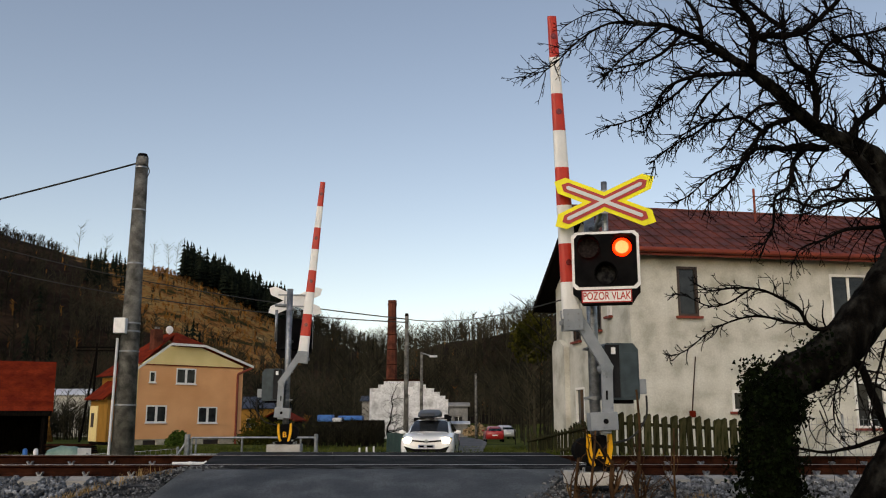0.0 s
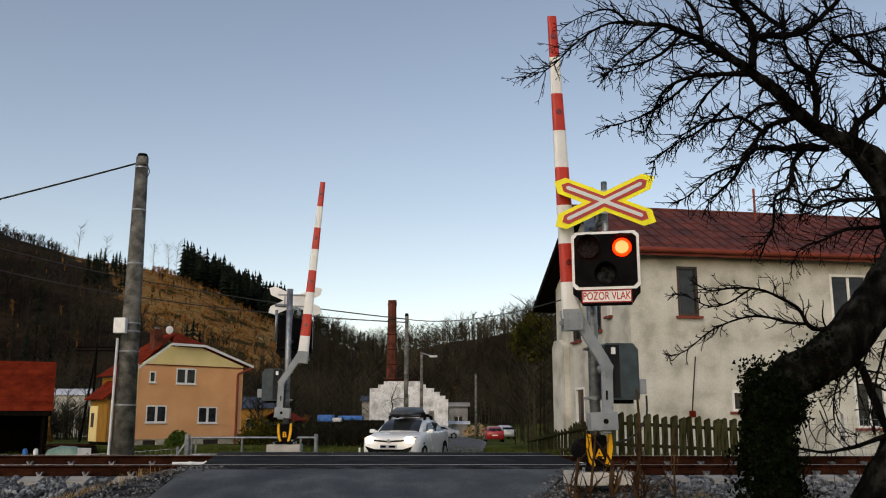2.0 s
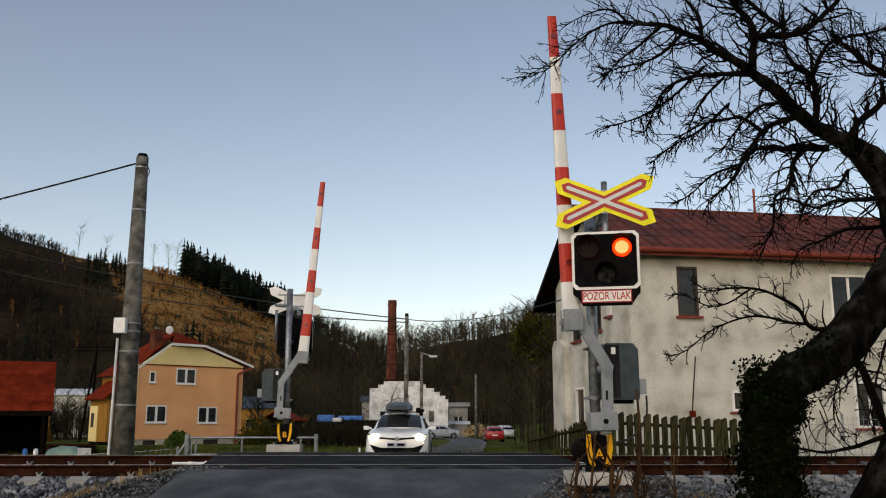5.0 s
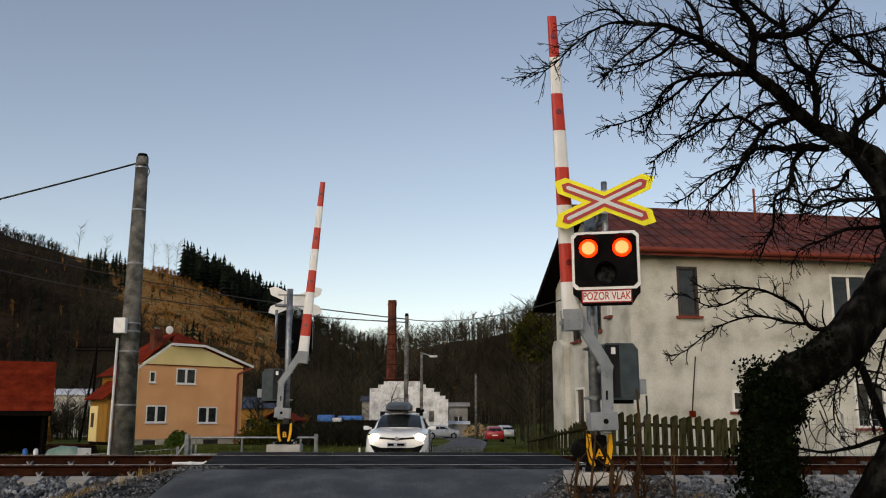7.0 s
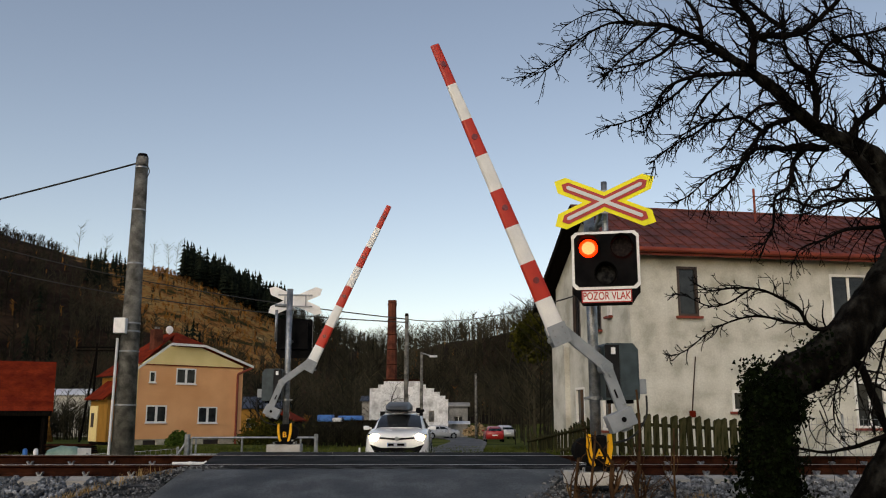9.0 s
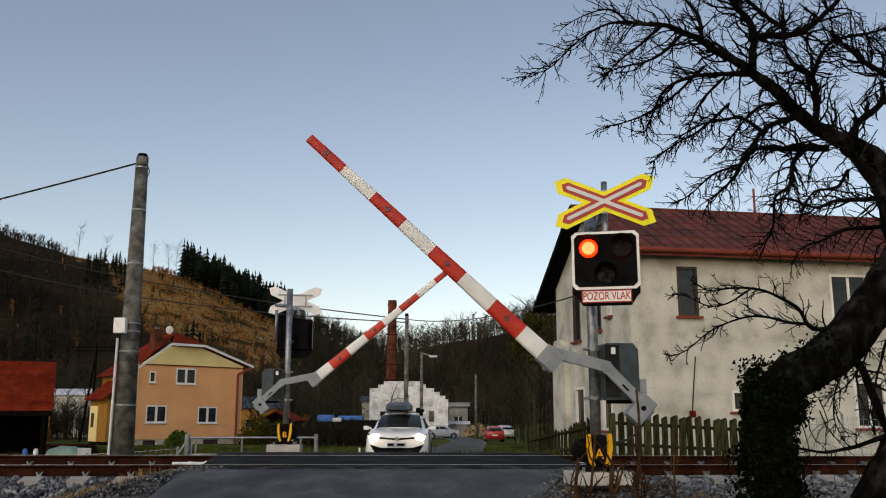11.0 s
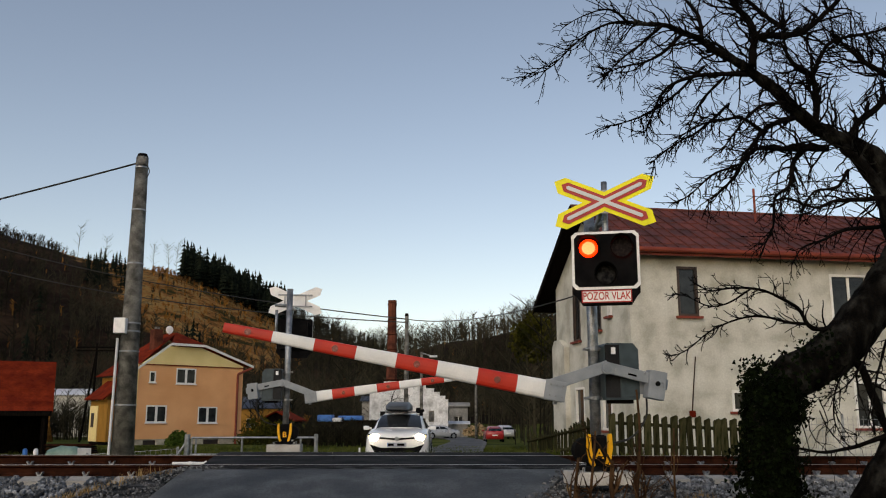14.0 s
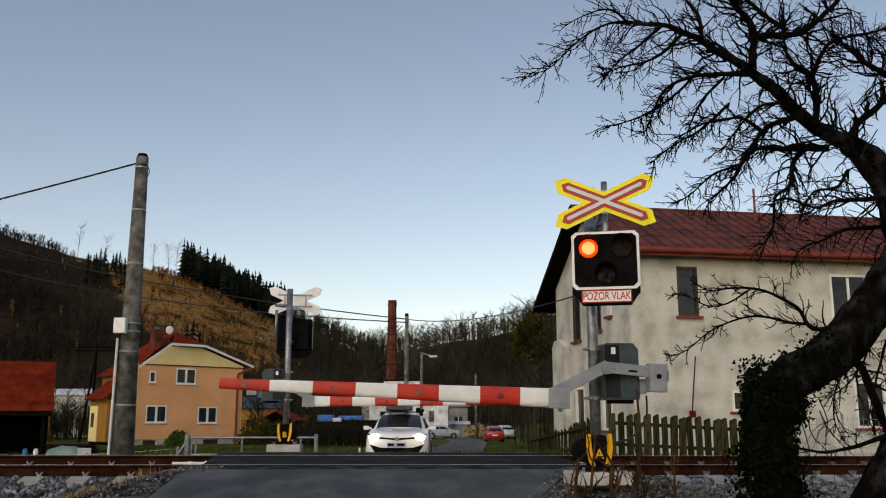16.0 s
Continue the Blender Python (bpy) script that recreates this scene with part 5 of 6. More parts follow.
def make_car(m, paint, label, lit=False, box_on=False):
    t = thing("car", m, label, "car", "cars")
    body = []
    # y, lower edge, sill width, widest, shoulder height, shoulder width, top height
    for y, zb, wb, w, zs, ws, zt in ((0.0, 0.30, 0.62, 0.66, 0.75, 0.60, 0.81), (0.06, 0.22, 0.74, 0.79, 0.79, 0.70, 0.86), (0.22, 0.19, 0.80, 0.86, 0.84, 0.76, 0.92), (0.55, 0.2, 0.82, 0.88, 0.88, 0.78, 0.96), (1.05, 0.22, 0.83, 0.88, 0.95, 0.80, 1.035), (1.9, 0.22, 0.83, 0.88, 0.96, 0.82, 1.03), (3.1, 0.22, 0.83, 0.88, 0.96, 0.82, 1.0), (3.9, 0.25, 0.82, 0.87, 0.98, 0.80, 1.02), (4.18, 0.30, 0.76, 0.82, 0.94, 0.74, 1.0), (4.27, 0.36, 0.66, 0.74, 0.82, 0.66, 0.9)):
        body.append(sides([(0, zt), (ws * 0.7, zt - 0.005), (ws, zs + 0.03), (w - 0.02, zs - 0.03), (w, (zb + zs) / 2 + 0.06), (w - 0.01, zb + 0.12), (wb, zb), (0, zb - 0.01)], y))
    part("body", loft(body), paint, t, "", True)
    cab = []
    for y, wb, wt, zb, zt in ((0.98, 0.74, 0.70, 0.94, 1.035), (1.35, 0.77, 0.66, 0.94, 1.235), (1.75, 0.78, 0.61, 0.94, 1.39), (2.4, 0.79, 0.61, 0.94, 1.435), (3.2, 0.78, 0.59, 0.93, 1.40), (3.75, 0.75, 0.55, 0.93, 1.27), (4.1, 0.70, 0.55, 0.94, 1.0)):
        cab.append(sides([(0, zt), (wt * 0.8, zt - 0.012), (wt, zt - 0.06), (wb, zb)], y))
    part("cabin", loft(cab), paint, t, "", True)
    def pane(name, quad, mat=CAR_GLASS, lbl=""):
        bm = bmesh.new()
        p = [Vector(q) for q in quad]
        n = (p[1] - p[0]).cross(p[2] - p[0]).normalized()
        a, b = [bm.verts.new(q) for q in p], [bm.verts.new(q - n * 0.012) for q in p]
        bm.faces.new(a), bm.faces.new(b)
        for i in range(len(p)):
            bm.faces.new((a[i], a[(i + 1) % len(p)], b[(i + 1) % len(p)], b[i]))
        bmesh.ops.recalc_face_normals(bm, faces=bm.faces[:])
        return part(name, bm, mat, t, lbl)
    glass = bmesh.new()
    lay = []
    for lift in (0.014, 0.004):
        rows = []
        for y, wt, zt in ((0.985, 0.70, 1.04), (1.17, 0.68, 1.137), (1.35, 0.66, 1.235), (1.55, 0.635, 1.312), (1.72, 0.61, 1.378)):
            rows.append([glass.verts.new((k * wt, y - lift, zt + dz + lift)) for k, dz in ((-0.93, -0.045), (-0.8, -0.012), (0, 0), (0.8, -0.012), (0.93, -0.045))])
        for a, b in zip(rows, rows[1:]):
            for k in range(4):
                glass.faces.new((a[k], a[k + 1], b[k + 1], b[k]))
    bmesh.ops.recalc_face_normals(glass, faces=glass.faces[:])
    part("windscreen", glass, CAR_GLASS, t, "dark sloping windscreen", True)
    pane("rear_window", [(0.54, 3.80, 1.235), (0.62, 4.12, 1.0), (-0.62, 4.12, 1.0), (-0.54, 3.80, 1.235)])
    for s in (-1, 1):
        pane("side_window", [(s * 0.775, 1.45, 1.0), (s * 0.795, 2.45, 1.0), (s * 0.655, 2.45, 1.29), (s * 0.66, 1.95, 1.265)])
        pane("side_window", [(s * 0.795, 2.52, 1.0), (s * 0.785, 3.35, 1.03), (s * 0.65, 3.3, 1.25), (s * 0.655, 2.52, 1.29)])
        mir = bmesh.new()
        box(mir, (s * 0.96, 1.32, 1.02), (0.17, 0.12, 0.115), bevel=0.035)
        box(mir, (s * 0.86, 1.34, 1.01), (0.1, 0.05, 0.05))
        part("door_mirror", mir, paint, t)
        hl = [(s * 0.46, -0.005, 0.74), (s * 0.56, 0.03, 0.72), (s * 0.75, 0.08, 0.785), (s * 0.82, 0.20, 0.87), (s * 0.66, 0.05, 0.835), (s * 0.48, 0.005, 0.79)]
        lamp = pane("headlight", hl if s > 0 else hl[::-1], LENS_CLEAR)
        if lit:
            b = bmesh.new()
            r = bmesh.ops.create_uvsphere(b, u_segments=16, v_segments=8, radius=0.128)
            bmesh.ops.scale(b, vec=(1.1, 0.55, 0.8), verts=r["verts"])
            bmesh.ops.translate(b, vec=(s * 0.61, 0.05, 0.775), verts=r["verts"])
            part("projector", b, HEADLIGHT, lamp, "shining headlight", True)
            b = bmesh.new()
            box(b, (s * 0.75, 0.10, 0.81), (0.1, 0.03, 0.05), Euler((0, 0, s * 0.5)).to_matrix().to_4x4(), bevel=0.012)
            part("indicator", b, SIDELIGHT, lamp, "warm glowing side lamp")
        pane("tail_light", [(s * 0.60, 4.275, 0.78), (s * 0.76, 4.2, 0.78), (s * 0.77, 4.16, 0.98), (s * 0.62, 4.22, 0.98)], TAIL)
        for y in (0.86, 3.45):
            w = part("wheel", rodded((s * 0.70, y, 0.31), (s * 0.885, y, 0.31), 0.31, n=24), TYRE, t, "black tyre")
            part("rim", rodded((s * 0.86, y, 0.31), (s * 0.892, y, 0.31), 0.20, n=18), ZINC, w, "silver rim")
            part("arch", rodded((s * 0.72, y, 0.33), (s * 0.878, y, 0.33), 0.365, n=24), BLACK, t)
    bmg = bmesh.new()
    for s in (-1, 1):
        prism(bmg, [(0, 0.705), (s * 0.47, 0.745), (s * 0.47, 0.79), (0, 0.76)], "y", -0.014, 0.09)
    part("grille", bmg, BLACK, t, "slim black grille")
    part("badge", rodded((0, -0.03, 0.745), (0, 0.05, 0.745), 0.062, n=16), ZINC, t, "round chrome badge")
    bml = bmesh.new()
    prism(bml, [(-0.60, 0.38), (0.60, 0.38), (0.74, 0.60), (0.44, 0.51), (-0.44, 0.51), (-0.74, 0.60)], "y", -0.017, 0.1)
    part("lower_grille", bml, BLACK, t, "black lower grille")
    pl = part("number_plate", boxed((0, -0.028, 0.59), (0.52, 0.016, 0.115), bevel=0.004), PLATE, t, "number plate with dark bars")
    for x in (-0.16, 0.11):
        part("plate_bar", boxed((x, -0.038, 0.59), (0.16 if x < 0 else 0.2, 0.006, 0.065)), BLACK, pl)
    part("plate_strip", boxed((-0.243, -0.038, 0.59), (0.03, 0.006, 0.1)), BLUE, pl)
    part("rear_plate", boxed((0, 4.285, 0.62), (0.52, 0.016, 0.115)), SIGN_WHITE, t)
    if box_on:
        for y in (1.95, 2.75):
            part("roof_bar", boxed((0, y, 1.47), (1.24, 0.05, 0.035), bevel=0.01), BLACK, t)
            for s in (-1, 1):
                part("roof_foot", boxed((s * 0.58, y, 1.42), (0.08, 0.09, 0.12), bevel=0.01), BLACK, t)
        secs = []
        for y, w, z1 in ((1.15, 0.22, 1.55), (1.3, 0.33, 1.61), (1.9, 0.38, 1.72), (2.9, 0.38, 1.73), (3.15, 0.30, 1.60)):
            secs.append(sides([(0, z1), (w * 0.75, z1 - 0.015), (w, z1 - 0.12), (w, 1.49), (w * 0.85, 1.45), (0, 1.445)], y))
        bx = part("roof_box", loft(secs), BOX_GREY, t, "grey roof luggage box", True)
        bx.location = (-0.08, 0, 0.05)
        rack = bmesh.new()
        box(rack, (0.50, 2.4, 1.47), (0.09, 0.9, 0.06), bevel=0.01)
        box(rack, (0.50, 2.05, 1.54), (0.14, 0.12, 0.12), bevel=0.02)
        box(rack, (0.62, 2.1, 1.51), (0.12, 0.10, 0.08), bevel=0.02)
        part("cycle_carrier", rack, BLACK, t, "black cycle carrier on the roof")
    return t


car = make_car(pose(-1.2, 24, -0.38), CAR_WHITE, "white hatchback with lit headlights and grey roof box", True, True)
make_car(pose(4.75, 85.5, land_z(4.6, 83) + 0.02, 0, 0, 181), CAR_RED, "red estate car parked beside the lane")
make_car(pose(1.5, 95, land_z(0, 95) + 0.03, 0, 0, 118), CAR_SILVER, "silver hatchback parked by the ruin")
make_car(pose(6.2, 97, land_z(6.2, 95) + 0.02, 0, 0, 190), CAR_SILVER, "pale blue-grey car parked behind the red one")


# ---- bare trees ----
def spread(rnd, d, amount):
    v = Vector((rnd.gauss(0, 1), rnd.gauss(0, 1), rnd.gauss(0, 1)))
    v -= d * v.dot(d)
    return (d + v.normalized() * amount).normalized()


def grow(tb, rnd, p, d, length, r, level, droop=0.0, sides_n=4, kids=(7, 6, 4)):
    n = 7 if level < 2 else 5
    pts, radii = [p.copy()], [r]
    q, dd = p.copy(), d.copy()
    for i in range(n):
        dd = spread(rnd, dd, rnd.uniform(0.1, 0.62))
        dd = (dd + Vector((0, 0, -droop * 0.22 + (0.06 if level > 1 else 0.0)))).normalized()
        q = q + dd * (length / n)
        pts.append(q.copy())
        radii.append(r * (1 - 0.78 * (i + 1) / n))
    tb.add(pts, radii, sides_n if level < 2 else 3)
    if level < 3:
        for k in range(kids[level]):
            i = rnd.randint(1, n - 1)
            nd = spread(rnd, (pts[i + 1] - pts[i]).normalized(), rnd.uniform(0.5, 1.2))
            grow(tb, rnd, pts[i], nd, length * rnd.uniform(0.38, 0.8), max(radii[i] * 0.62, 0.0026), level + 1, droop, sides_n, kids)


def shoot(tb, rnd, p, d, length, r, droop, level=0):
    """A crooked fruit-tree shoot, set with short spurs that branch again."""
    n = max(3, round(length / 0.042))
    pts, radii, q, dd = [p.copy()], [r], p.copy(), d.copy()
    for i in range(n):
        dd = spread(rnd, dd, rnd.uniform(0.15, 0.55))
        dd = Vector((dd.x, dd.y * 0.8, dd.z + 0.05 - 0.22 * droop)).normalized()
        q = q + dd * (length / n)
        pts.append(q.copy())
        radii.append(max(r * (1 - 0.6 * (i + 1) / n), 0.0019))
    tb.add(pts, radii, 4 if level == 0 else 3)
    if level < 2:
        for i in range(1, n):
            if rnd.random() < (0.72 if level == 0 else 0.6):
                nd = spread(rnd, (pts[i + 1] - pts[i]).normalized(), rnd.uniform(0.7, 1.6))
                shoot(tb, rnd, pts[i], nd, length * rnd.uniform(0.2, 0.55), max(radii[i] * 0.72, 0.0023), droop * 0.6, level + 1)


def along(tb, rnd, line, count, length, droop, side=None):
    """A limb with shoots set along it."""
    pts = curve_through([l[:3] for l in line], 5)
    rad = np.interp(np.linspace(0, 1, len(pts)), np.linspace(0, 1, len(line)), [l[3] for l in line])
    pts = [p + Vector((noise.noise(p * 7), 0, noise.noise(p * 7 + Vector((9, 0, 0))))) * min(0.02, rad[i] * 0.7) for i, p in enumerate(pts)]
    tb.add(pts, [r * (1 + 0.22 * noise.noise((i * 0.9, r * 50, 2.0))) for i, r in enumerate(rad)], 12 if max(rad) > 0.05 else 7)
    for k in range(count):
        i = min(int(len(pts) * (k + rnd.random()) / count), len(pts) - 2)
        nd = spread(rnd, (pts[i + 1] - pts[i]).normalized(), rnd.uniform(0.7, 2.0))
        if side:
            nd = (nd + Vector(side) * 0.6).normalized()
        shoot(tb, rnd, pts[i], nd, length * rnd.uniform(0.35, 1.2) * min(1.0, 0.45 + rad[i] / 0.025), min(max(rad[i] * 0.4, 0.0036), 0.0075), droop)


def make_old_tree():
    t = thing("old_fruit_tree", pose(0, 0, 0), "gnarled leafless old tree with ivy-clad leaning trunk", "tree")
    rnd = random.Random(21)
    trunk_line = ((1.95, 5.2, -0.15, 0.17), (1.95, 5.2, 0.4, 0.12), (1.93, 5.2, 0.74, 0.105), (1.93, 5.2, 0.98, 0.115), (2.07, 5.2, 1.15, 0.13), (2.34, 5.2, 1.31, 0.135), (2.59, 5.25, 1.55, 0.135), (2.81, 5.3, 1.79, 0.135), (3.06, 5.4, 2.12, 0.135))
    pts = curve_through([l[:3] for l in trunk_line], 6)
    rad = np.interp(np.linspace(0, 1, len(pts)), np.linspace(0, 1, len(trunk_line)), [l[3] for l in trunk_line])
    tr = Tubes()
    tr.add(pts, [r * (1 + 0.09 * noise.noise((i * 0.6, 3.1, 0))) for i, r in enumerate(rad)], 18)
    tr.v = [v + Vector((noise.noise(v * 9), noise.noise(v * 9 + Vector((5, 0, 0))), noise.noise(v * 9 + Vector((0, 7, 0))))) * 0.022 for v in tr.v]
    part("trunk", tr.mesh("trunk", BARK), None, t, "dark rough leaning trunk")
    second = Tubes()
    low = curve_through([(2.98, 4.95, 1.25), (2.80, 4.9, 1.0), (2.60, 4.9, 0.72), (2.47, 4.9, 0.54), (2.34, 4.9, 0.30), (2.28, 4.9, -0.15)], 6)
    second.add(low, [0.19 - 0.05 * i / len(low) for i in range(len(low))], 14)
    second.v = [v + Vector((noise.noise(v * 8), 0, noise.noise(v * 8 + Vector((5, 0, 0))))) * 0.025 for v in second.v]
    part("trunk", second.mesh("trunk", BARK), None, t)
    def limb(line, count, length, droop=0.3, side=None):
        tb, line = Tubes(), [(x, y, z, r * (0.8 if line[0][2] > 2.2 else 0.68)) for x, y, z, r in line]
        along(tb, rnd, line, round(count * (1.4 if line[0][2] > 2.2 else 1.5)), length, droop, side)
        thick = max(l[3] for l in line) > 0.03
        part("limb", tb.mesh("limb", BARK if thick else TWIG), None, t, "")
    limb(((3.02, 5.5, 1.72, 0.115), (2.95, 5.47, 2.16, 0.11), (2.89, 5.44, 2.55, 0.1), (2.69, 5.41, 2.69, 0.085), (2.53, 5.38, 2.74, 0.078), (2.4, 5.35, 2.82, 0.07), (2.25, 5.32, 2.94, 0.062), (2.13, 5.29, 3.06, 0.056), (1.97, 5.26, 3.16, 0.047), (1.81, 5.23, 3.25, 0.038), (1.67, 5.2, 3.33, 0.03), (1.54, 5.17, 3.38, 0.025), (1.41, 5.14, 3.41, 0.021), (1.28, 5.11, 3.4, 0.018), (1.15, 5.08, 3.4, 0.014), (1.04, 5.05, 3.37, 0.011), (0.92, 5.02, 3.3, 0.009), (0.81, 4.99, 3.21, 0.0075), (0.72, 4.96, 3.1, 0.006), (0.62, 4.93, 3.01, 0.005), (0.52, 4.9, 2.98, 0.003)), 78, 0.34, 0.25, (-0.4, 0, -0.2))
    limb(((1.98, 5.2, 3.15, 0.034), (2.03, 5.24, 3.35, 0.031), (2.02, 5.28, 3.5, 0.028), (1.95, 5.32, 3.64, 0.025), (1.89, 5.36, 3.82, 0.02), (1.88, 5.4, 4.05, 0.012)), 26, 0.36, 0.0, (-0.2, 0, 0.2))
    limb(((2.03, 5.2, 3.35, 0.03), (2.21, 5.26, 3.39, 0.028), (2.36, 5.32, 3.44, 0.026), (2.5, 5.38, 3.55, 0.024), (2.69, 5.44, 3.72, 0.02), (2.85, 5.5, 3.94, 0.014)), 26, 0.34, 0.1, None)
    limb(((2.27, 5.3, 3.45, 0.02), (2.11, 5.27, 3.55, 0.017), (1.98, 5.23, 3.65, 0.014), (1.88, 5.2, 3.77, 0.01)), 16, 0.34, 0.0, None)
    limb(((2.41, 5.3, 2.79, 0.028), (2.41, 5.25, 2.97, 0.025), (2.36, 5.2, 3.09, 0.021), (2.24, 5.15, 3.15, 0.016), (2.14, 5.1, 3.27, 0.01)), 24, 0.3, 0.1, None)
    limb(((2.41, 5.3, 3.12, 0.02), (2.48, 5.34, 3.25, 0.018), (2.58, 5.38, 3.38, 0.016), (2.73, 5.42, 3.46, 0.014), (2.92, 5.46, 3.51, 0.011), (3.13, 5.5, 3.6, 0.008)), 26, 0.33, 0.1, None)
    limb(((2.67, 5.4, 2.72, 0.034), (2.75, 5.43, 2.85, 0.03), (2.89, 5.47, 2.97, 0.027), (3.02, 5.5, 3.07, 0.024)), 16, 0.3, 0.0, None)
    limb(((3.08, 5.5, 3.15, 0.026), (2.95, 5.47, 3.23, 0.023), (2.84, 5.45, 3.29, 0.02), (2.71, 5.43, 3.4, 0.014), (2.61, 5.4, 3.47, 0.008)), 22, 0.34, 0.1, None)
    limb(((2.48, 5.3, 2.64, 0.028), (2.31, 5.26, 2.62, 0.025), (2.15, 5.21, 2.6, 0.022), (1.99, 5.17, 2.6, 0.018), (1.88, 5.13, 2.52, 0.015), (1.79, 5.09, 2.39, 0.012), (1.67, 5.04, 2.27, 0.008), (1.58, 5.0, 2.21, 0.004)), 40, 0.26, 0.5, (-0.3, 0, -0.3))
    limb(((2.23, 5.2, 2.8, 0.022), (2.09, 5.15, 2.75, 0.019), (1.98, 5.1, 2.67, 0.017), (1.87, 5.05, 2.55, 0.013), (1.78, 5.0, 2.41, 0.007)), 24, 0.27, 0.4, (-0.3, 0, -0.3))
    limb(((2.02, 5.2, 2.72, 0.015), (1.88, 5.12, 2.77, 0.013), (1.74, 5.05, 2.74, 0.011), (1.56, 4.98, 2.68, 0.008), (1.4, 4.9, 2.57, 0.004)), 24, 0.24, 0.3, (-0.2, 0, -0.2))
    limb(((2.32, 5.3, 2.62, 0.02), (2.22, 5.24, 2.52, 0.018), (2.16, 5.18, 2.36, 0.015), (2.04, 5.12, 2.26, 0.012), (1.99, 5.06, 2.07, 0.008), (1.9, 5.0, 1.92, 0.004)), 34, 0.28, 0.5, (-0.2, 0, -0.3))
    limb(((2.82, 5.2, 2.03, 0.07), (2.73, 5.23, 2.36, 0.06), (2.65, 5.27, 2.54, 0.055), (2.58, 5.3, 2.65, 0.05)), 8, 0.3, 0.2, None)
    limb(((2.75, 5.2, 2.28, 0.022), (2.6, 5.16, 2.26, 0.018), (2.42, 5.12, 2.24, 0.015), (2.26, 5.08, 2.19, 0.012), (2.07, 5.04, 2.24, 0.008), (1.95, 5.0, 2.18, 0.004)), 26, 0.26, 0.4, (0, 0, -0.3))
    limb(((2.72, 5.2, 2.1, 0.02), (2.48, 5.15, 2.07, 0.016), (2.3, 5.1, 1.99, 0.012), (2.15, 5.05, 1.93, 0.008), (2.06, 5.0, 1.82, 0.004)), 20, 0.24, 0.4, (0, 0, -0.2))
    limb(((1.91, 5.1, 3.05, 0.02), (1.71, 5.05, 3.04, 0.018), (1.49, 5.0, 2.99, 0.015), (1.37, 4.95, 2.91, 0.012), (1.3, 4.9, 2.82, 0.009), (1.23, 4.85, 2.68, 0.006), (1.17, 4.8, 2.55, 0.003)), 38, 0.25, 0.3, (-0.4, 0, -0.2))
    limb(((1.49, 5.0, 3.28, 0.014), (1.33, 4.95, 3.12, 0.011), (1.22, 4.9, 3.05, 0.009), (1.07, 4.85, 3.0, 0.006), (0.94, 4.8, 2.92, 0.003)), 26, 0.24, 0.2, (-0.4, 0, -0.2))
    limb(((1.77, 5.1, 3.04, 0.012), (1.61, 5.03, 2.87, 0.01), (1.51, 4.97, 2.71, 0.007), (1.44, 4.9, 2.53, 0.003)), 18, 0.22, 0.3, (-0.3, 0, -0.2))
    limb(((1.14, 4.95, 3.34, 0.01), (1.05, 4.91, 3.39, 0.008), (0.95, 4.88, 3.38, 0.006), (0.84, 4.84, 3.32, 0.004), (0.73, 4.8, 3.24, 0.003)), 14, 0.22, 0.2, (-0.3, 0, 0))
    limb(((1.64, 5.1, 3.29, 0.018), (1.64, 5.13, 3.46, 0.015), (1.58, 5.17, 3.6, 0.012), (1.54, 5.2, 3.77, 0.008)), 18, 0.28, 0.0, (-0.2, 0, 0.2))
    limb(((2.47, 5.2, 1.49, 0.026), (2.22, 5.14, 1.46, 0.02), (2.11, 5.09, 1.58, 0.016), (1.95, 5.03, 1.65, 0.013), (1.8, 4.97, 1.68, 0.011), (1.65, 4.91, 1.67, 0.009), (1.52, 4.86, 1.65, 0.006), (1.41, 4.8, 1.69, 0.003)), 26, 0.17, 0.1, (-0.1, 0, 0.05))
    limb(((2.11, 5.0, 1.47, 0.014), (2.0, 4.97, 1.48, 0.012), (1.81, 4.93, 1.51, 0.01), (1.63, 4.9, 1.47, 0.008), (1.49, 4.87, 1.4, 0.006), (1.35, 4.83, 1.3, 0.005), (1.24, 4.8, 1.27, 0.003)), 26, 0.16, 0.1, (-0.2, 0, -0.1))
    limb(((1.78, 4.9, 1.67, 0.008), (1.63, 4.88, 1.58, 0.007), (1.51, 4.85, 1.56, 0.006), (1.38, 4.83, 1.61, 0.004), (1.29, 4.8, 1.62, 0.003)), 12, 0.14, 0.1, (-0.2, 0, 0))
    limb(((2.42, 5.2, 1.35, 0.041), (2.54, 5.2, 1.17, 0.038), (2.6, 5.2, 0.93, 0.034), (2.69, 5.2, 0.77, 0.034)), 8, 0.3, 0.4)
    limb(((2.54, 4.9, 0.87, 0.0226), (2.31, 4.9, 0.78, 0.016), (2.1, 4.85, 0.75, 0.0128), (1.9, 4.8, 0.78, 0.008)), 8, 0.16, 0.2)
    limb(((1.63, 5.05, 3.09, 0.012), (1.41, 4.99, 2.87, 0.01), (1.25, 4.92, 2.74, 0.008), (1.09, 4.86, 2.66, 0.006), (0.96, 4.8, 2.61, 0.004)), 26, 0.24, 0.3, (-0.3, 0, -0.2))
    limb(((1.79, 5.1, 2.86, 0.012), (1.57, 5.0, 2.66, 0.0093), (1.36, 4.9, 2.52, 0.0067), (1.2, 4.8, 2.38, 0.004)), 24, 0.22, 0.4, (-0.3, 0, -0.3))
    limb(((1.36, 4.95, 3.32, 0.012), (1.19, 4.9, 3.16, 0.0093), (1.05, 4.85, 3.03, 0.0067), (0.94, 4.8, 2.9, 0.004)), 24, 0.22, 0.3, (-0.3, 0, -0.2))
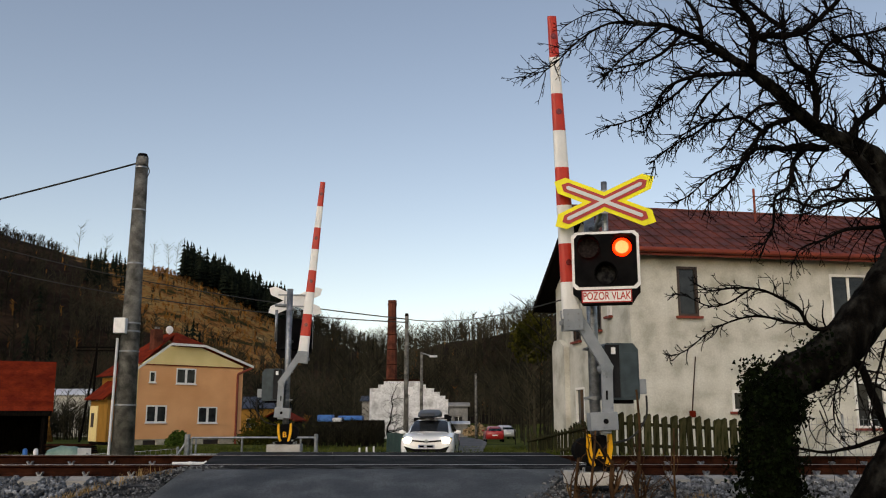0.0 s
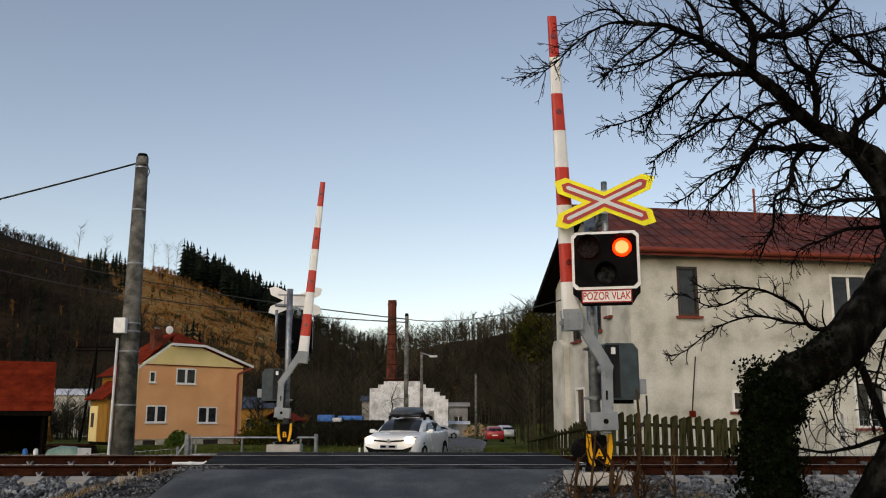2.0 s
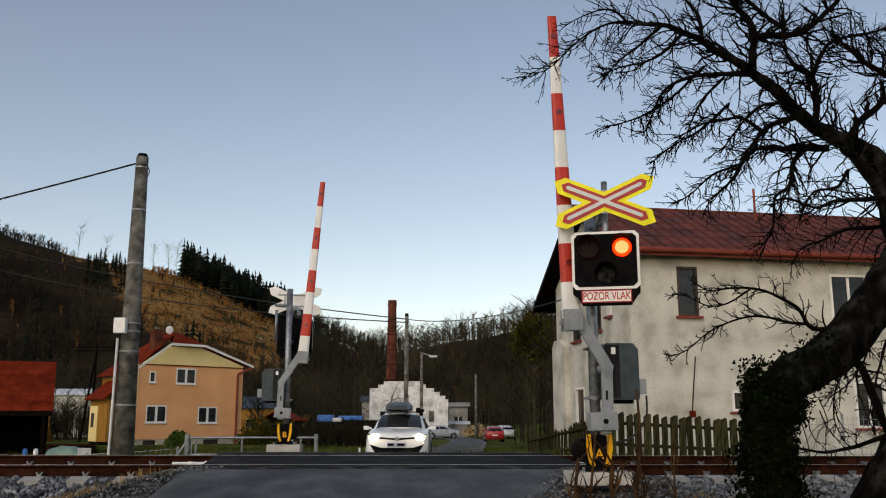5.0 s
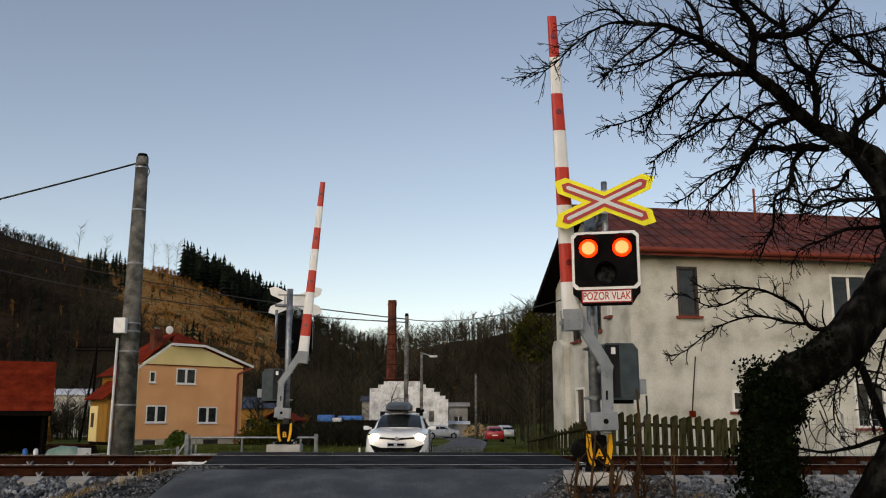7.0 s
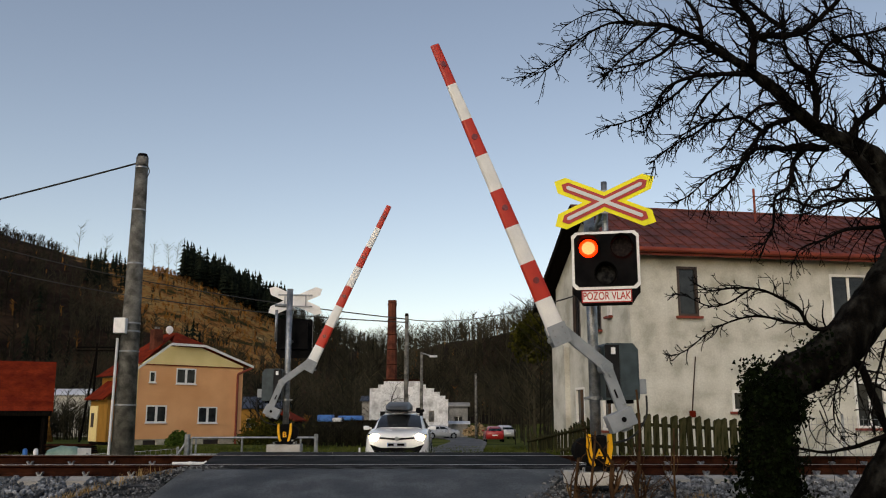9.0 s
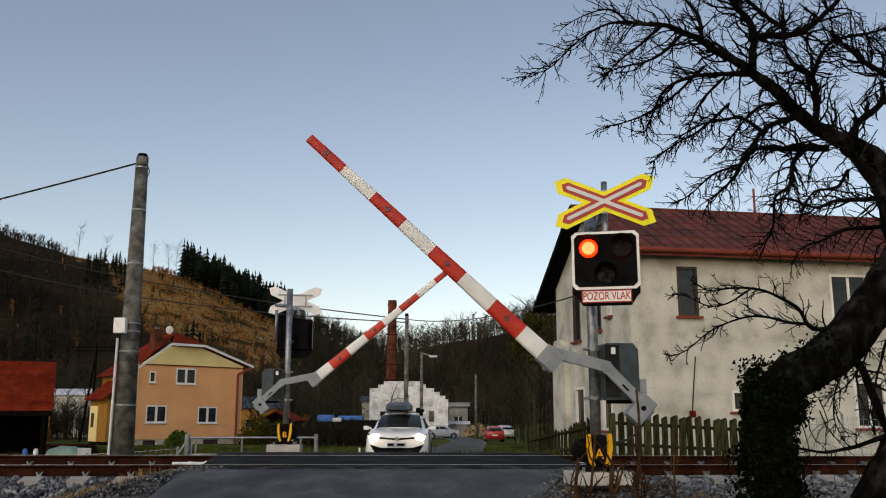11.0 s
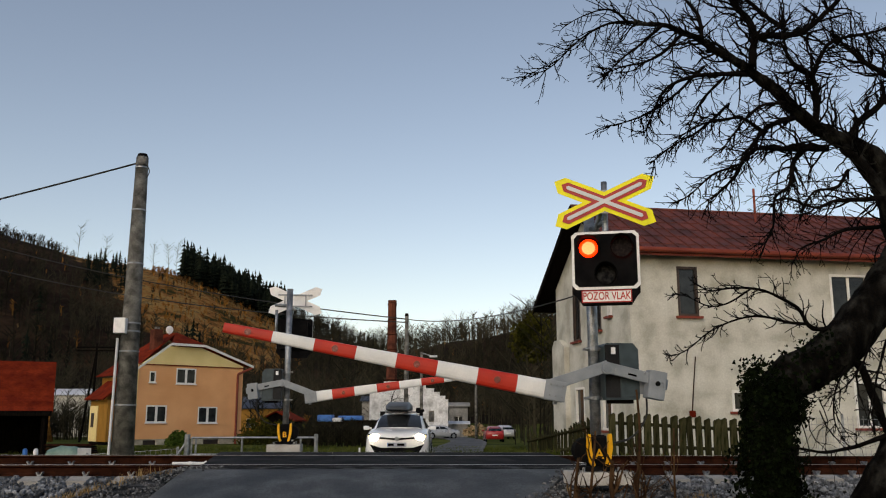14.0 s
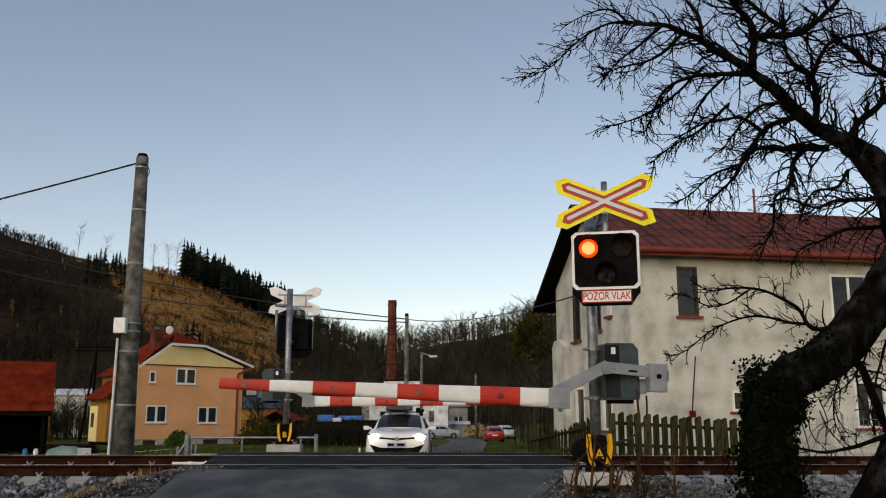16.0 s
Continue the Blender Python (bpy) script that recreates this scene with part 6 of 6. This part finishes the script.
    limb(((1.82, 5.1, 2.47, 0.01), (1.63, 5.03, 2.38, 0.008), (1.47, 4.97, 2.24, 0.006), (1.36, 4.9, 2.17, 0.004)), 22, 0.2, 0.4, (-0.3, 0, -0.2))
    limb(((2.18, 5.2, 2.91, 0.014), (1.98, 5.13, 2.85, 0.011), (1.8, 5.07, 2.66, 0.008), (1.68, 5.0, 2.51, 0.005)), 26, 0.24, 0.4, (-0.2, 0, -0.3))
    limb(((2.59, 5.3, 2.49, 0.014), (2.48, 5.23, 2.36, 0.011), (2.3, 5.17, 2.31, 0.008), (2.17, 5.1, 2.12, 0.005)), 24, 0.25, 0.4, (0, 0, -0.3))
    limb(((2.55, 5.1, 1.43, 0.01), (2.45, 5.03, 1.26, 0.008), (2.31, 4.97, 1.12, 0.006), (2.16, 4.9, 1.04, 0.004)), 14, 0.16, 0.3, (-0.2, 0, -0.1))
    limb(((2.39, 5.1, 1.26, 0.009), (2.27, 5.03, 1.09, 0.0073), (2.22, 4.97, 0.93, 0.0057), (2.23, 4.9, 0.81, 0.004)), 14, 0.16, 0.3, None)
    limb(((2.63, 5.1, 1.39, 0.012), (2.5, 5.0, 1.16, 0.0085), (2.38, 4.9, 0.93, 0.005)), 14, 0.18, 0.3, None)
    # ivy: small pointed leaves over the lower trunk
    v, f = [], []
    for k in range(8200):
        low_part = k < 7800
        i = rnd.randint(0, 22) if low_part else rnd.randint(20, 30)
        p, r = pts[min(i, len(pts) - 1)], rad[min(i, len(rad) - 1)]
        d = (pts[min(i + 1, len(pts) - 1)] - p).normalized()
        u = d.cross(Vector((0.2, 1, 0.1))).normalized()
        w = d.cross(u)
        a = rnd.uniform(0, 2 * math.pi)
        out = u * math.cos(a) + w * math.sin(a)
        c = p + d * rnd.uniform(-0.05, 0.05)
        lump = max(noise.noise((c + out * 0.1) * 6), -0.2)
        c += out * (r + min(rnd.expovariate(45), 0.07) * (1 + 1.5 * lump) + 0.05 * lump + 0.006)
        s = rnd.uniform(0.010, 0.024)
        e1 = spread(rnd, out, 1.6)
        e2 = e1.cross(out).normalized()
        b = len(v)
        v += [c + e1 * s, c + e2 * s * 0.75 + out * 0.01, c - e1 * s * 0.6, c - e2 * s * 0.75 + out * 0.012]
        f.append((b, b + 1, b + 2, b + 3))
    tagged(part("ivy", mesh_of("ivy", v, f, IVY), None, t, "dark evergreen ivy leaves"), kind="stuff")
    # trailing ivy stems
    for k in range(9):
        x = rnd.uniform(2.0, 2.45)
        tb = Tubes()
        grow(tb, rnd, Vector((x, 5.1, rnd.uniform(0.9, 1.2))), Vector((rnd.uniform(-0.3, 0.5), 0, -1)), rnd.uniform(0.3, 0.6), 0.005, 2, 0.4)
        part("ivy_stem", tb.mesh("ivy_stem", TWIG), None, t)


make_old_tree()


def make_shrubs():
    rnd = random.Random(8)
    for x, y, h, lean, r, forks in ((0.86, 6.0, 0.52, 0.05, 0.020, 3), (1.00, 6.05, 0.70, 0.03, 0.014, 2), (1.15, 6.0, 0.50, 0.02, 0.026, 6), (1.30, 6.0, 0.98, 0.02, 0.016, 4), (1.23, 6.15, 0.42, 0.30, 0.012, 3), (1.52, 6.1, 0.72, 0.12, 0.011, 3), (1.40, 5.9, 0.40, -0.25, 0.010, 3), (0.93, 6.1, 0.30, 0.30, 0.008, 2)):
        tb = Tubes()
        d = Vector((lean, 0, 1)).normalized()
        pts = [Vector((x, y, -0.1))]
        for i in range(9):
            pts.append(pts[-1] + spread(rnd, d, 0.10) * ((h + 0.25) / 9))
        tb.add(pts, [r * (1 - 0.065 * i) * (1 + 0.15 * rnd.random()) for i in range(10)], 8)
        for k in range(forks):
            i = rnd.randint(3, 7)
            shoot(tb, rnd, pts[i], (spread(rnd, d, rnd.uniform(0.6, 1.0)) * Vector((1, 0.5, 1))).normalized(), rnd.uniform(0.18, 0.42), r * 0.5, -0.3, 1)
        tagged(new("sapling", tb.mesh("sapling", SHRUB)), "leafless brown sapling stem growing beside the road", "sapling", "saplings by the road")


make_shrubs()


# ---- ballast and verge ----
def ico():
    bm = bmesh.new()
    bmesh.ops.create_icosphere(bm, subdivisions=1, radius=1)
    v = [tuple(x.co) for x in bm.verts]
    f = [tuple(x.index for x in q.verts) for q in bm.faces]
    bm.free()
    return np.array(v), np.array(f)


ICO_V, ICO_F = ico()


def stones(name, spots, lo, hi, material, label, seed):
    """Broken stone: one joined mesh of small angular pieces."""
    rng = np.random.default_rng(seed)
    vs, fs = [], []
    for i, p in enumerate(spots):
        s = rng.uniform(lo, hi) * rng.uniform(0.65, 1.3, 3)
        m = np.array(Euler(rng.uniform(0, 6.28, 3)).to_matrix())
        vs.append((ICO_V * s * rng.uniform(0.75, 1.2, (len(ICO_V), 1))) @ m.T + p)
        fs.append(ICO_F + i * len(ICO_V))
    me = mesh_of(name, np.vstack(vs), np.vstack(fs).tolist(), material)
    return tagged(new(name, me), label, "ballast", kind="stuff")


def ballast_spots(n, seed):
    rnd = random.Random(seed)
    out = []
    while len(out) < n:
        u = rnd.uniform(-11, 12)
        if -3.6 < u < 2.35:
            continue
        v = rnd.choice((rnd.uniform(-1.75, -0.1), rnd.uniform(-1.75, -0.1), rnd.uniform(-1.0, GAUGE + 1.2)))
        if abs(v) < 0.09 or abs(v - GAUGE) < 0.09:
            continue
        if -0.72 < v < -0.12 and abs((u + 5.58 + 0.3) % 0.6 - 0.3) < 0.15:
            continue
        h = -0.195 + (0.03 if v > 0.2 else 0) - 0.22 * smoothstep(-0.4, -1.7, v) + rnd.uniform(-0.03, 0.03)
        p = RAIL_AT @ Vector((u, v, h))
        out.append((p.x, p.y, p.z))
    return out


stones("ballast", ballast_spots(17000, 2), 0.017, 0.037, STONE, "pale grey broken-stone ballast beside the rails", 3)


def bed():
    t = [(-2.6, -0.60), (-1.75, -0.43), (-0.45, -0.215), (-0.1, -0.20), (GAUGE + 0.4, -0.17), (GAUGE + 1.3, -0.2), (GAUGE + 2.3, -0.5)]
    for lo, hi in ((-60, -3.6), (2.35, 60)):
        me = bpy.data.meshes.new("ballast_bed")
        bm = prismed(t, "x", lo, hi)
        bm.to_mesh(me), bm.free()
        me.materials.append(GRIT)
        ob = new("ballast_bed", me)
        ob.matrix_world = RAIL_AT
        tagged(ob, "bed of packed grey ballast under the track", "ballast", kind="structure")


bed()


def verge_spots(n, seed):
    rnd = random.Random(seed)
    out = []
    while len(out) < n:
        right = rnd.random() < 0.7
        y = rnd.uniform(7.4, 12.3)
        x = rnd.uniform(0.2, 5.0) if right else rnd.uniform(-6.5, -3.0)
        edge = 1.75 - 0.30 * min(12 - (y - TAN * x + 0.3), 5)
        if right and x < edge - abs(rnd.gauss(0, 0.12)) or right and rnd.random() > 0.35 + 0.65 * smoothstep(-0.2, 0.35, noise.noise((x * 1.3, y * 0.8, 2.0))):
            continue
        out.append((x, y, max(ground_z(x, y), road_z(x, y) + 0.03 if right and x < edge else -9) + rnd.uniform(-0.006, 0.008)))
    return out


stones("verge_gravel", verge_spots(11000, 6), 0.006, 0.021, GRAVEL, "coarse grey gravel on the road verge", 7)


def tufts(name, n, zone, h, material, label, seed, w=0.006):
    rnd = random.Random(seed)
    v, f = [], []
    for i in range(n):
        x, y = zone(rnd)
        z = ground_z(x, y)
        for k in range(7):
            a, l = rnd.uniform(0, 6.28), h * rnd.uniform(0.5, 1.2)
            dx, dy = math.cos(a), math.sin(a)
            px, py = x + rnd.gauss(0, 0.03), y + rnd.gauss(0, 0.03)
            b = len(v)
            v += [(px - dy * w, py + dx * w, z), (px + dy * w, py - dx * w, z), (px + dx * l * 0.45, py + dy * l * 0.45, z + l)]
            f.append((b, b + 1, b + 2))
    tagged(new(name, mesh_of(name, v, f, material)), label, "grass", kind="stuff")


tufts("dry_grass", 900, lambda r: (r.gauss(-5.35, 0.65), r.uniform(9.6, 11.2)), 0.11, STRAW, "dry straw-coloured grass tufts by the ballast", 4)
tufts("dry_grass", 45, lambda r: (r.uniform(1.0, 4.5), r.uniform(7.5, 11.5)), 0.10, STRAW, "sparse dry grass on the verge", 5)
tufts("meadow_grass", 9000, lambda r: (r.uniform(-26, 9), 17.5 + 40 * r.random() ** 1.6), 0.16, GRASS, "short meadow grass behind the railway", 6, 0.02)


# ---- the wooded slopes ----
def far_tree(tb, rnd, x, y, h, r):
    base = Vector((x, y, land_z(x, y) - 0.3))
    top = base + Vector((rnd.uniform(-0.08, 0.08) * h, rnd.uniform(-0.08, 0.08) * h, h))
    tb.add([base, base.lerp(top, 0.6), top], [r * 0.6, r * 0.45, r * 0.15], 3)
    for k in range(22):
        p = base.lerp(top, rnd.uniform(0.3, 0.95))
        a = rnd.uniform(0, 6.28)
        l = h * rnd.uniform(0.14, 0.34)
        q = p + Vector((math.cos(a) * l * 0.7, math.sin(a) * l * 0.7, l * rnd.uniform(0.35, 0.9)))
        tb.add([p, q], [r * 0.45, r * 0.16], 3)


def make_woods():
    rnd = random.Random(31)
    for nm, mat, count, label in (("bare_wood", BARE, 4300, "grey-brown leafless deciduous wood covering the slopes"), ("russet_wood", RUSSET, 800, "scattered russet saplings on the felled slope"), ("brushwood", STRAW, 240, "pale dry brushwood left on the felled slope"), ("dark_scrub", BARE, 260, "dark scrub on the felled slope")):
        tb = Tubes()
        done = 0
        while done < count:
            a, d = rnd.uniform(-34, 30), 125 + 215 * rnd.random() ** 0.8
            x, y = d * math.sin(radians(a)), d * math.cos(radians(a))
            hz = hill_z(x, y)
            felled = in_clearing(a, d, hz)
            if felled == (nm == "bare_wood") and (felled or rnd.random() > 0.04):
                continue
            h = rnd.uniform(5.0, 9.5) if nm == "bare_wood" else rnd.uniform(0.7, 2.4)
            if nm == "russet_wood" and not felled:
                h = rnd.uniform(2, 5)
            if a < -19 and d > 235:
                h *= 0.42
            far_tree(tb, rnd, x, y, h, 0.13 if nm == "bare_wood" else 0.20)
            done += 1
        tagged(new(nm, tb.mesh(nm, mat, False)), label, "wood", kind="stuff")
    # nearer thicket on the right of the lane and behind the houses
    tb = Tubes()
    for i in range(420):
        if i < 230:
            x, y = rnd.uniform(5.0, 26), rnd.uniform(44, 118)
            if x < 4.2 + 0.02 * y:
                continue
        else:
            x, y = rnd.uniform(-62, -9), rnd.uniform(88, 122)
        far_tree(tb, rnd, x, y, rnd.uniform(4, 8.5), 0.085)
    tagged(new("thicket", tb.mesh("thicket", BARE, False)), "dark leafless thicket beside the lane", "thicket", kind="stuff")


def spruce(v, f, rnd, x, y, h):
    z = land_z(x, y) - 0.3
    b = len(v)
    for k in range(3):
        a = k * 2.09
        v += [(x + 0.12 * math.cos(a), y + 0.12 * math.sin(a), z), (x, y, z + h * 0.9)]
    f += [(b, b + 2, b + 3, b + 1), (b + 2, b + 4, b + 5, b + 3)]
    tiers = 8
    for i in range(tiers):
        t = i / (tiers - 1)
        zz = z + h * (0.22 + 0.72 * t)
        r = h * (0.17 * (1 - t) ** 0.7 + 0.03) * rnd.uniform(0.8, 1.2)
        b = len(v)
        v.append((x + rnd.uniform(-0.1, 0.1), y, zz + h * rnd.uniform(0.06, 0.13)))
        m = 9
        for k in range(m):
            a = 2 * math.pi * k / m + rnd.uniform(-0.2, 0.2)
            rr = r * (1 if k % 2 else 0.5) * rnd.uniform(0.7, 1.2)
            v.append((x + rr * math.cos(a), y + rr * math.sin(a), zz - (0.03 * h if k % 2 else 0)))
        for k in range(m):
            f.append((b, b + 1 + k, b + 1 + (k + 1) % m))


def make_spruces():
    rnd = random.Random(12)
    v, f = [], []
    for i in range(480):
        a = -17.1 + 6.6 * rnd.random() ** 0.9
        d = rnd.uniform(268 + 24 * rnd.random(), 345)
        spruce(v, f, rnd, d * math.sin(radians(a)), d * math.cos(radians(a)), rnd.uniform(7.0, 13.5) * rnd.uniform(0.8, 1.05))
    for i in range(46):
        a, d = rnd.uniform(-22.8, -20.4), rnd.uniform(236, 268)
        spruce(v, f, rnd, d * math.sin(radians(a)), d * math.cos(radians(a)), rnd.uniform(3.5, 6.5))
    for i in range(60):
        a, d = rnd.uniform(-8.5, -3.2), rnd.uniform(290, 340)
        spruce(v, f, rnd, d * math.sin(radians(a)), d * math.cos(radians(a)), rnd.uniform(4, 8))
    for a, d, h in ((-16.6, 190, 8), (-16.2, 192, 9), (-15.8, 188, 8), (-25.3, 200, 9), (-25.8, 170, 9), (-24.5, 165, 8)):
        spruce(v, f, rnd, d * math.sin(radians(a)), d * math.cos(radians(a)), h)
    tagged(new("spruce_wood", mesh_of("spruce_wood", v, f, SPRUCE)), "dark spruces along the ridge", "wood", kind="stuff")


def make_hedge():
    rnd = random.Random(14)
    tb = Tubes()
    for i in range(210):
        x, y = rnd.uniform(-10.2, -4.0), rnd.uniform(57, 60)
        far_tree(tb, rnd, x, y, rnd.uniform(1.2, 2.0), 0.06)
    tagged(new("hedge", tb.mesh("hedge", BARE, False)), "dark leafless hedge behind the meadow", "hedge", kind="stuff")
    tb = Tubes()
    for i in range(330):
        x, y = rnd.uniform(-46, -27), rnd.uniform(84, 90)
        far_tree(tb, rnd, x, y, rnd.uniform(1.6, 3.9), 0.075)
    tagged(new("hedge", tb.mesh("hedge", BARE, False)), "dark leafless hedge before the farm building", "hedge", kind="stuff")
    tb = Tubes()
    grow(tb, rnd, Vector((-5.0, 80, -1.2)), Vector((0.05, 0, 1)), 4.2, 0.10, 0, 0.1, 5, (9, 7, 5))
    tagged(new("bare_tree", tb.mesh("bare_tree", TWIG)), "small bare fruit tree before the white ruin", "tree")


make_hedge()
make_woods()
make_spruces()
rnd_lone = random.Random(77)
for a, d, h in ((-23.4, 325, 13), (-21.8, 325, 11), (-18.9, 320, 11), (-17.9, 320, 12), (-17.5, 318, 13)):
    tb = Tubes()
    x, y = d * math.sin(radians(a)), d * math.cos(radians(a))
    far_tree(tb, rnd_lone, x, y, h, 0.13)
    tagged(new("lone_tree", tb.mesh("lone_tree", BARE, False)), "solitary bare tree standing on the felled ridge", "tree", "trees left on the ridge")


# ---- what moves ----
SWING = ((0.0, 87.8), (8.2, 87.8), (8.3, 86.9), (8.4, 85.2), (8.5, 83.2), (8.6, 80.9), (8.7, 78.0), (8.8, 74.6), (8.9, 70.9), (9.0, 67.6), (9.2, 64.9), (9.7, 58.6), (10.3, 51.0), (10.9, 43.5), (11.5, 36.0), (12.0, 30.3), (12.5, 24.95), (13.0, 20.0), (13.5, 15.0), (14.0, 10.4), (14.5, 7.7), (15.0, 5.5), (15.5, 3.4), (16.0, 2.34))


FLASH = 0.5                      # the added flaps uncover the two lamps in turn
CAR_WAY = ((0.0, -0.53, 28.3, 4), (0.5, -0.78, 28.0, 7), (1.0, -1.09, 27.5, 10), (1.5, -1.40, 27.0, 13), (2.0, -1.62, 26.3, 14), (2.5, -1.59, 25.5, 12), (3.0, -1.50, 24.9, 9), (3.5, -1.37, 24.3, 5), (4.0, -1.29, 24.0, 2), (4.6, -1.255, 23.95, 0.5), (16.0, -1.255, 23.95, 0.5))


def car_pose(x, y, turn):
    """The middle of the bumper, on the lane."""
    return pose(x, y, road_z(x, y + 1.5) + 0.03, 0, 0, -turn)


def flap(k, off_flap):
    """An added flap stands shut, so its steady lamp looks unlit, or swings up under its hood; k: on which beat its lamp
    shows. For some beats both lamps show at once.
    """
    p = tuple(off_flap.location)
    up, down = pose(*p, -86, 0, 0), pose(*p, 0, 0, 0)
    rows, step = [(0.0, up if k == 0 else down)], 1 / FPS
    for n in range(1, 32):
        t, both = n * FLASH, n == 2 or 13 <= n <= 17
        late = step if n >= 18 else 0.0
        if n % 2 != k:
            t += step if both else late
            rows += [(t - step, up), (t, down)]
        else:
            t += late
            rows += [(t - step, down), (t, up)]
    rows.append((16.0, rows[-1][1]))
    walk(off_flap, rows)


def motions():
    flap(1, near_off_flaps[0])
    flap(0, near_off_flaps[1])
    walk(car, [(t, car_pose(x, y, a)) for t, x, y, a in CAR_WAY])
    walk(near_boom, [(t, pose(*NEAR_PIVOT, 0, -a, 0)) for t, a in SWING])
    walk(far_boom, [(t, pose(*FAR_PIVOT, 0, -(a - 2.6), 0)) for t, a in SWING])


motions()
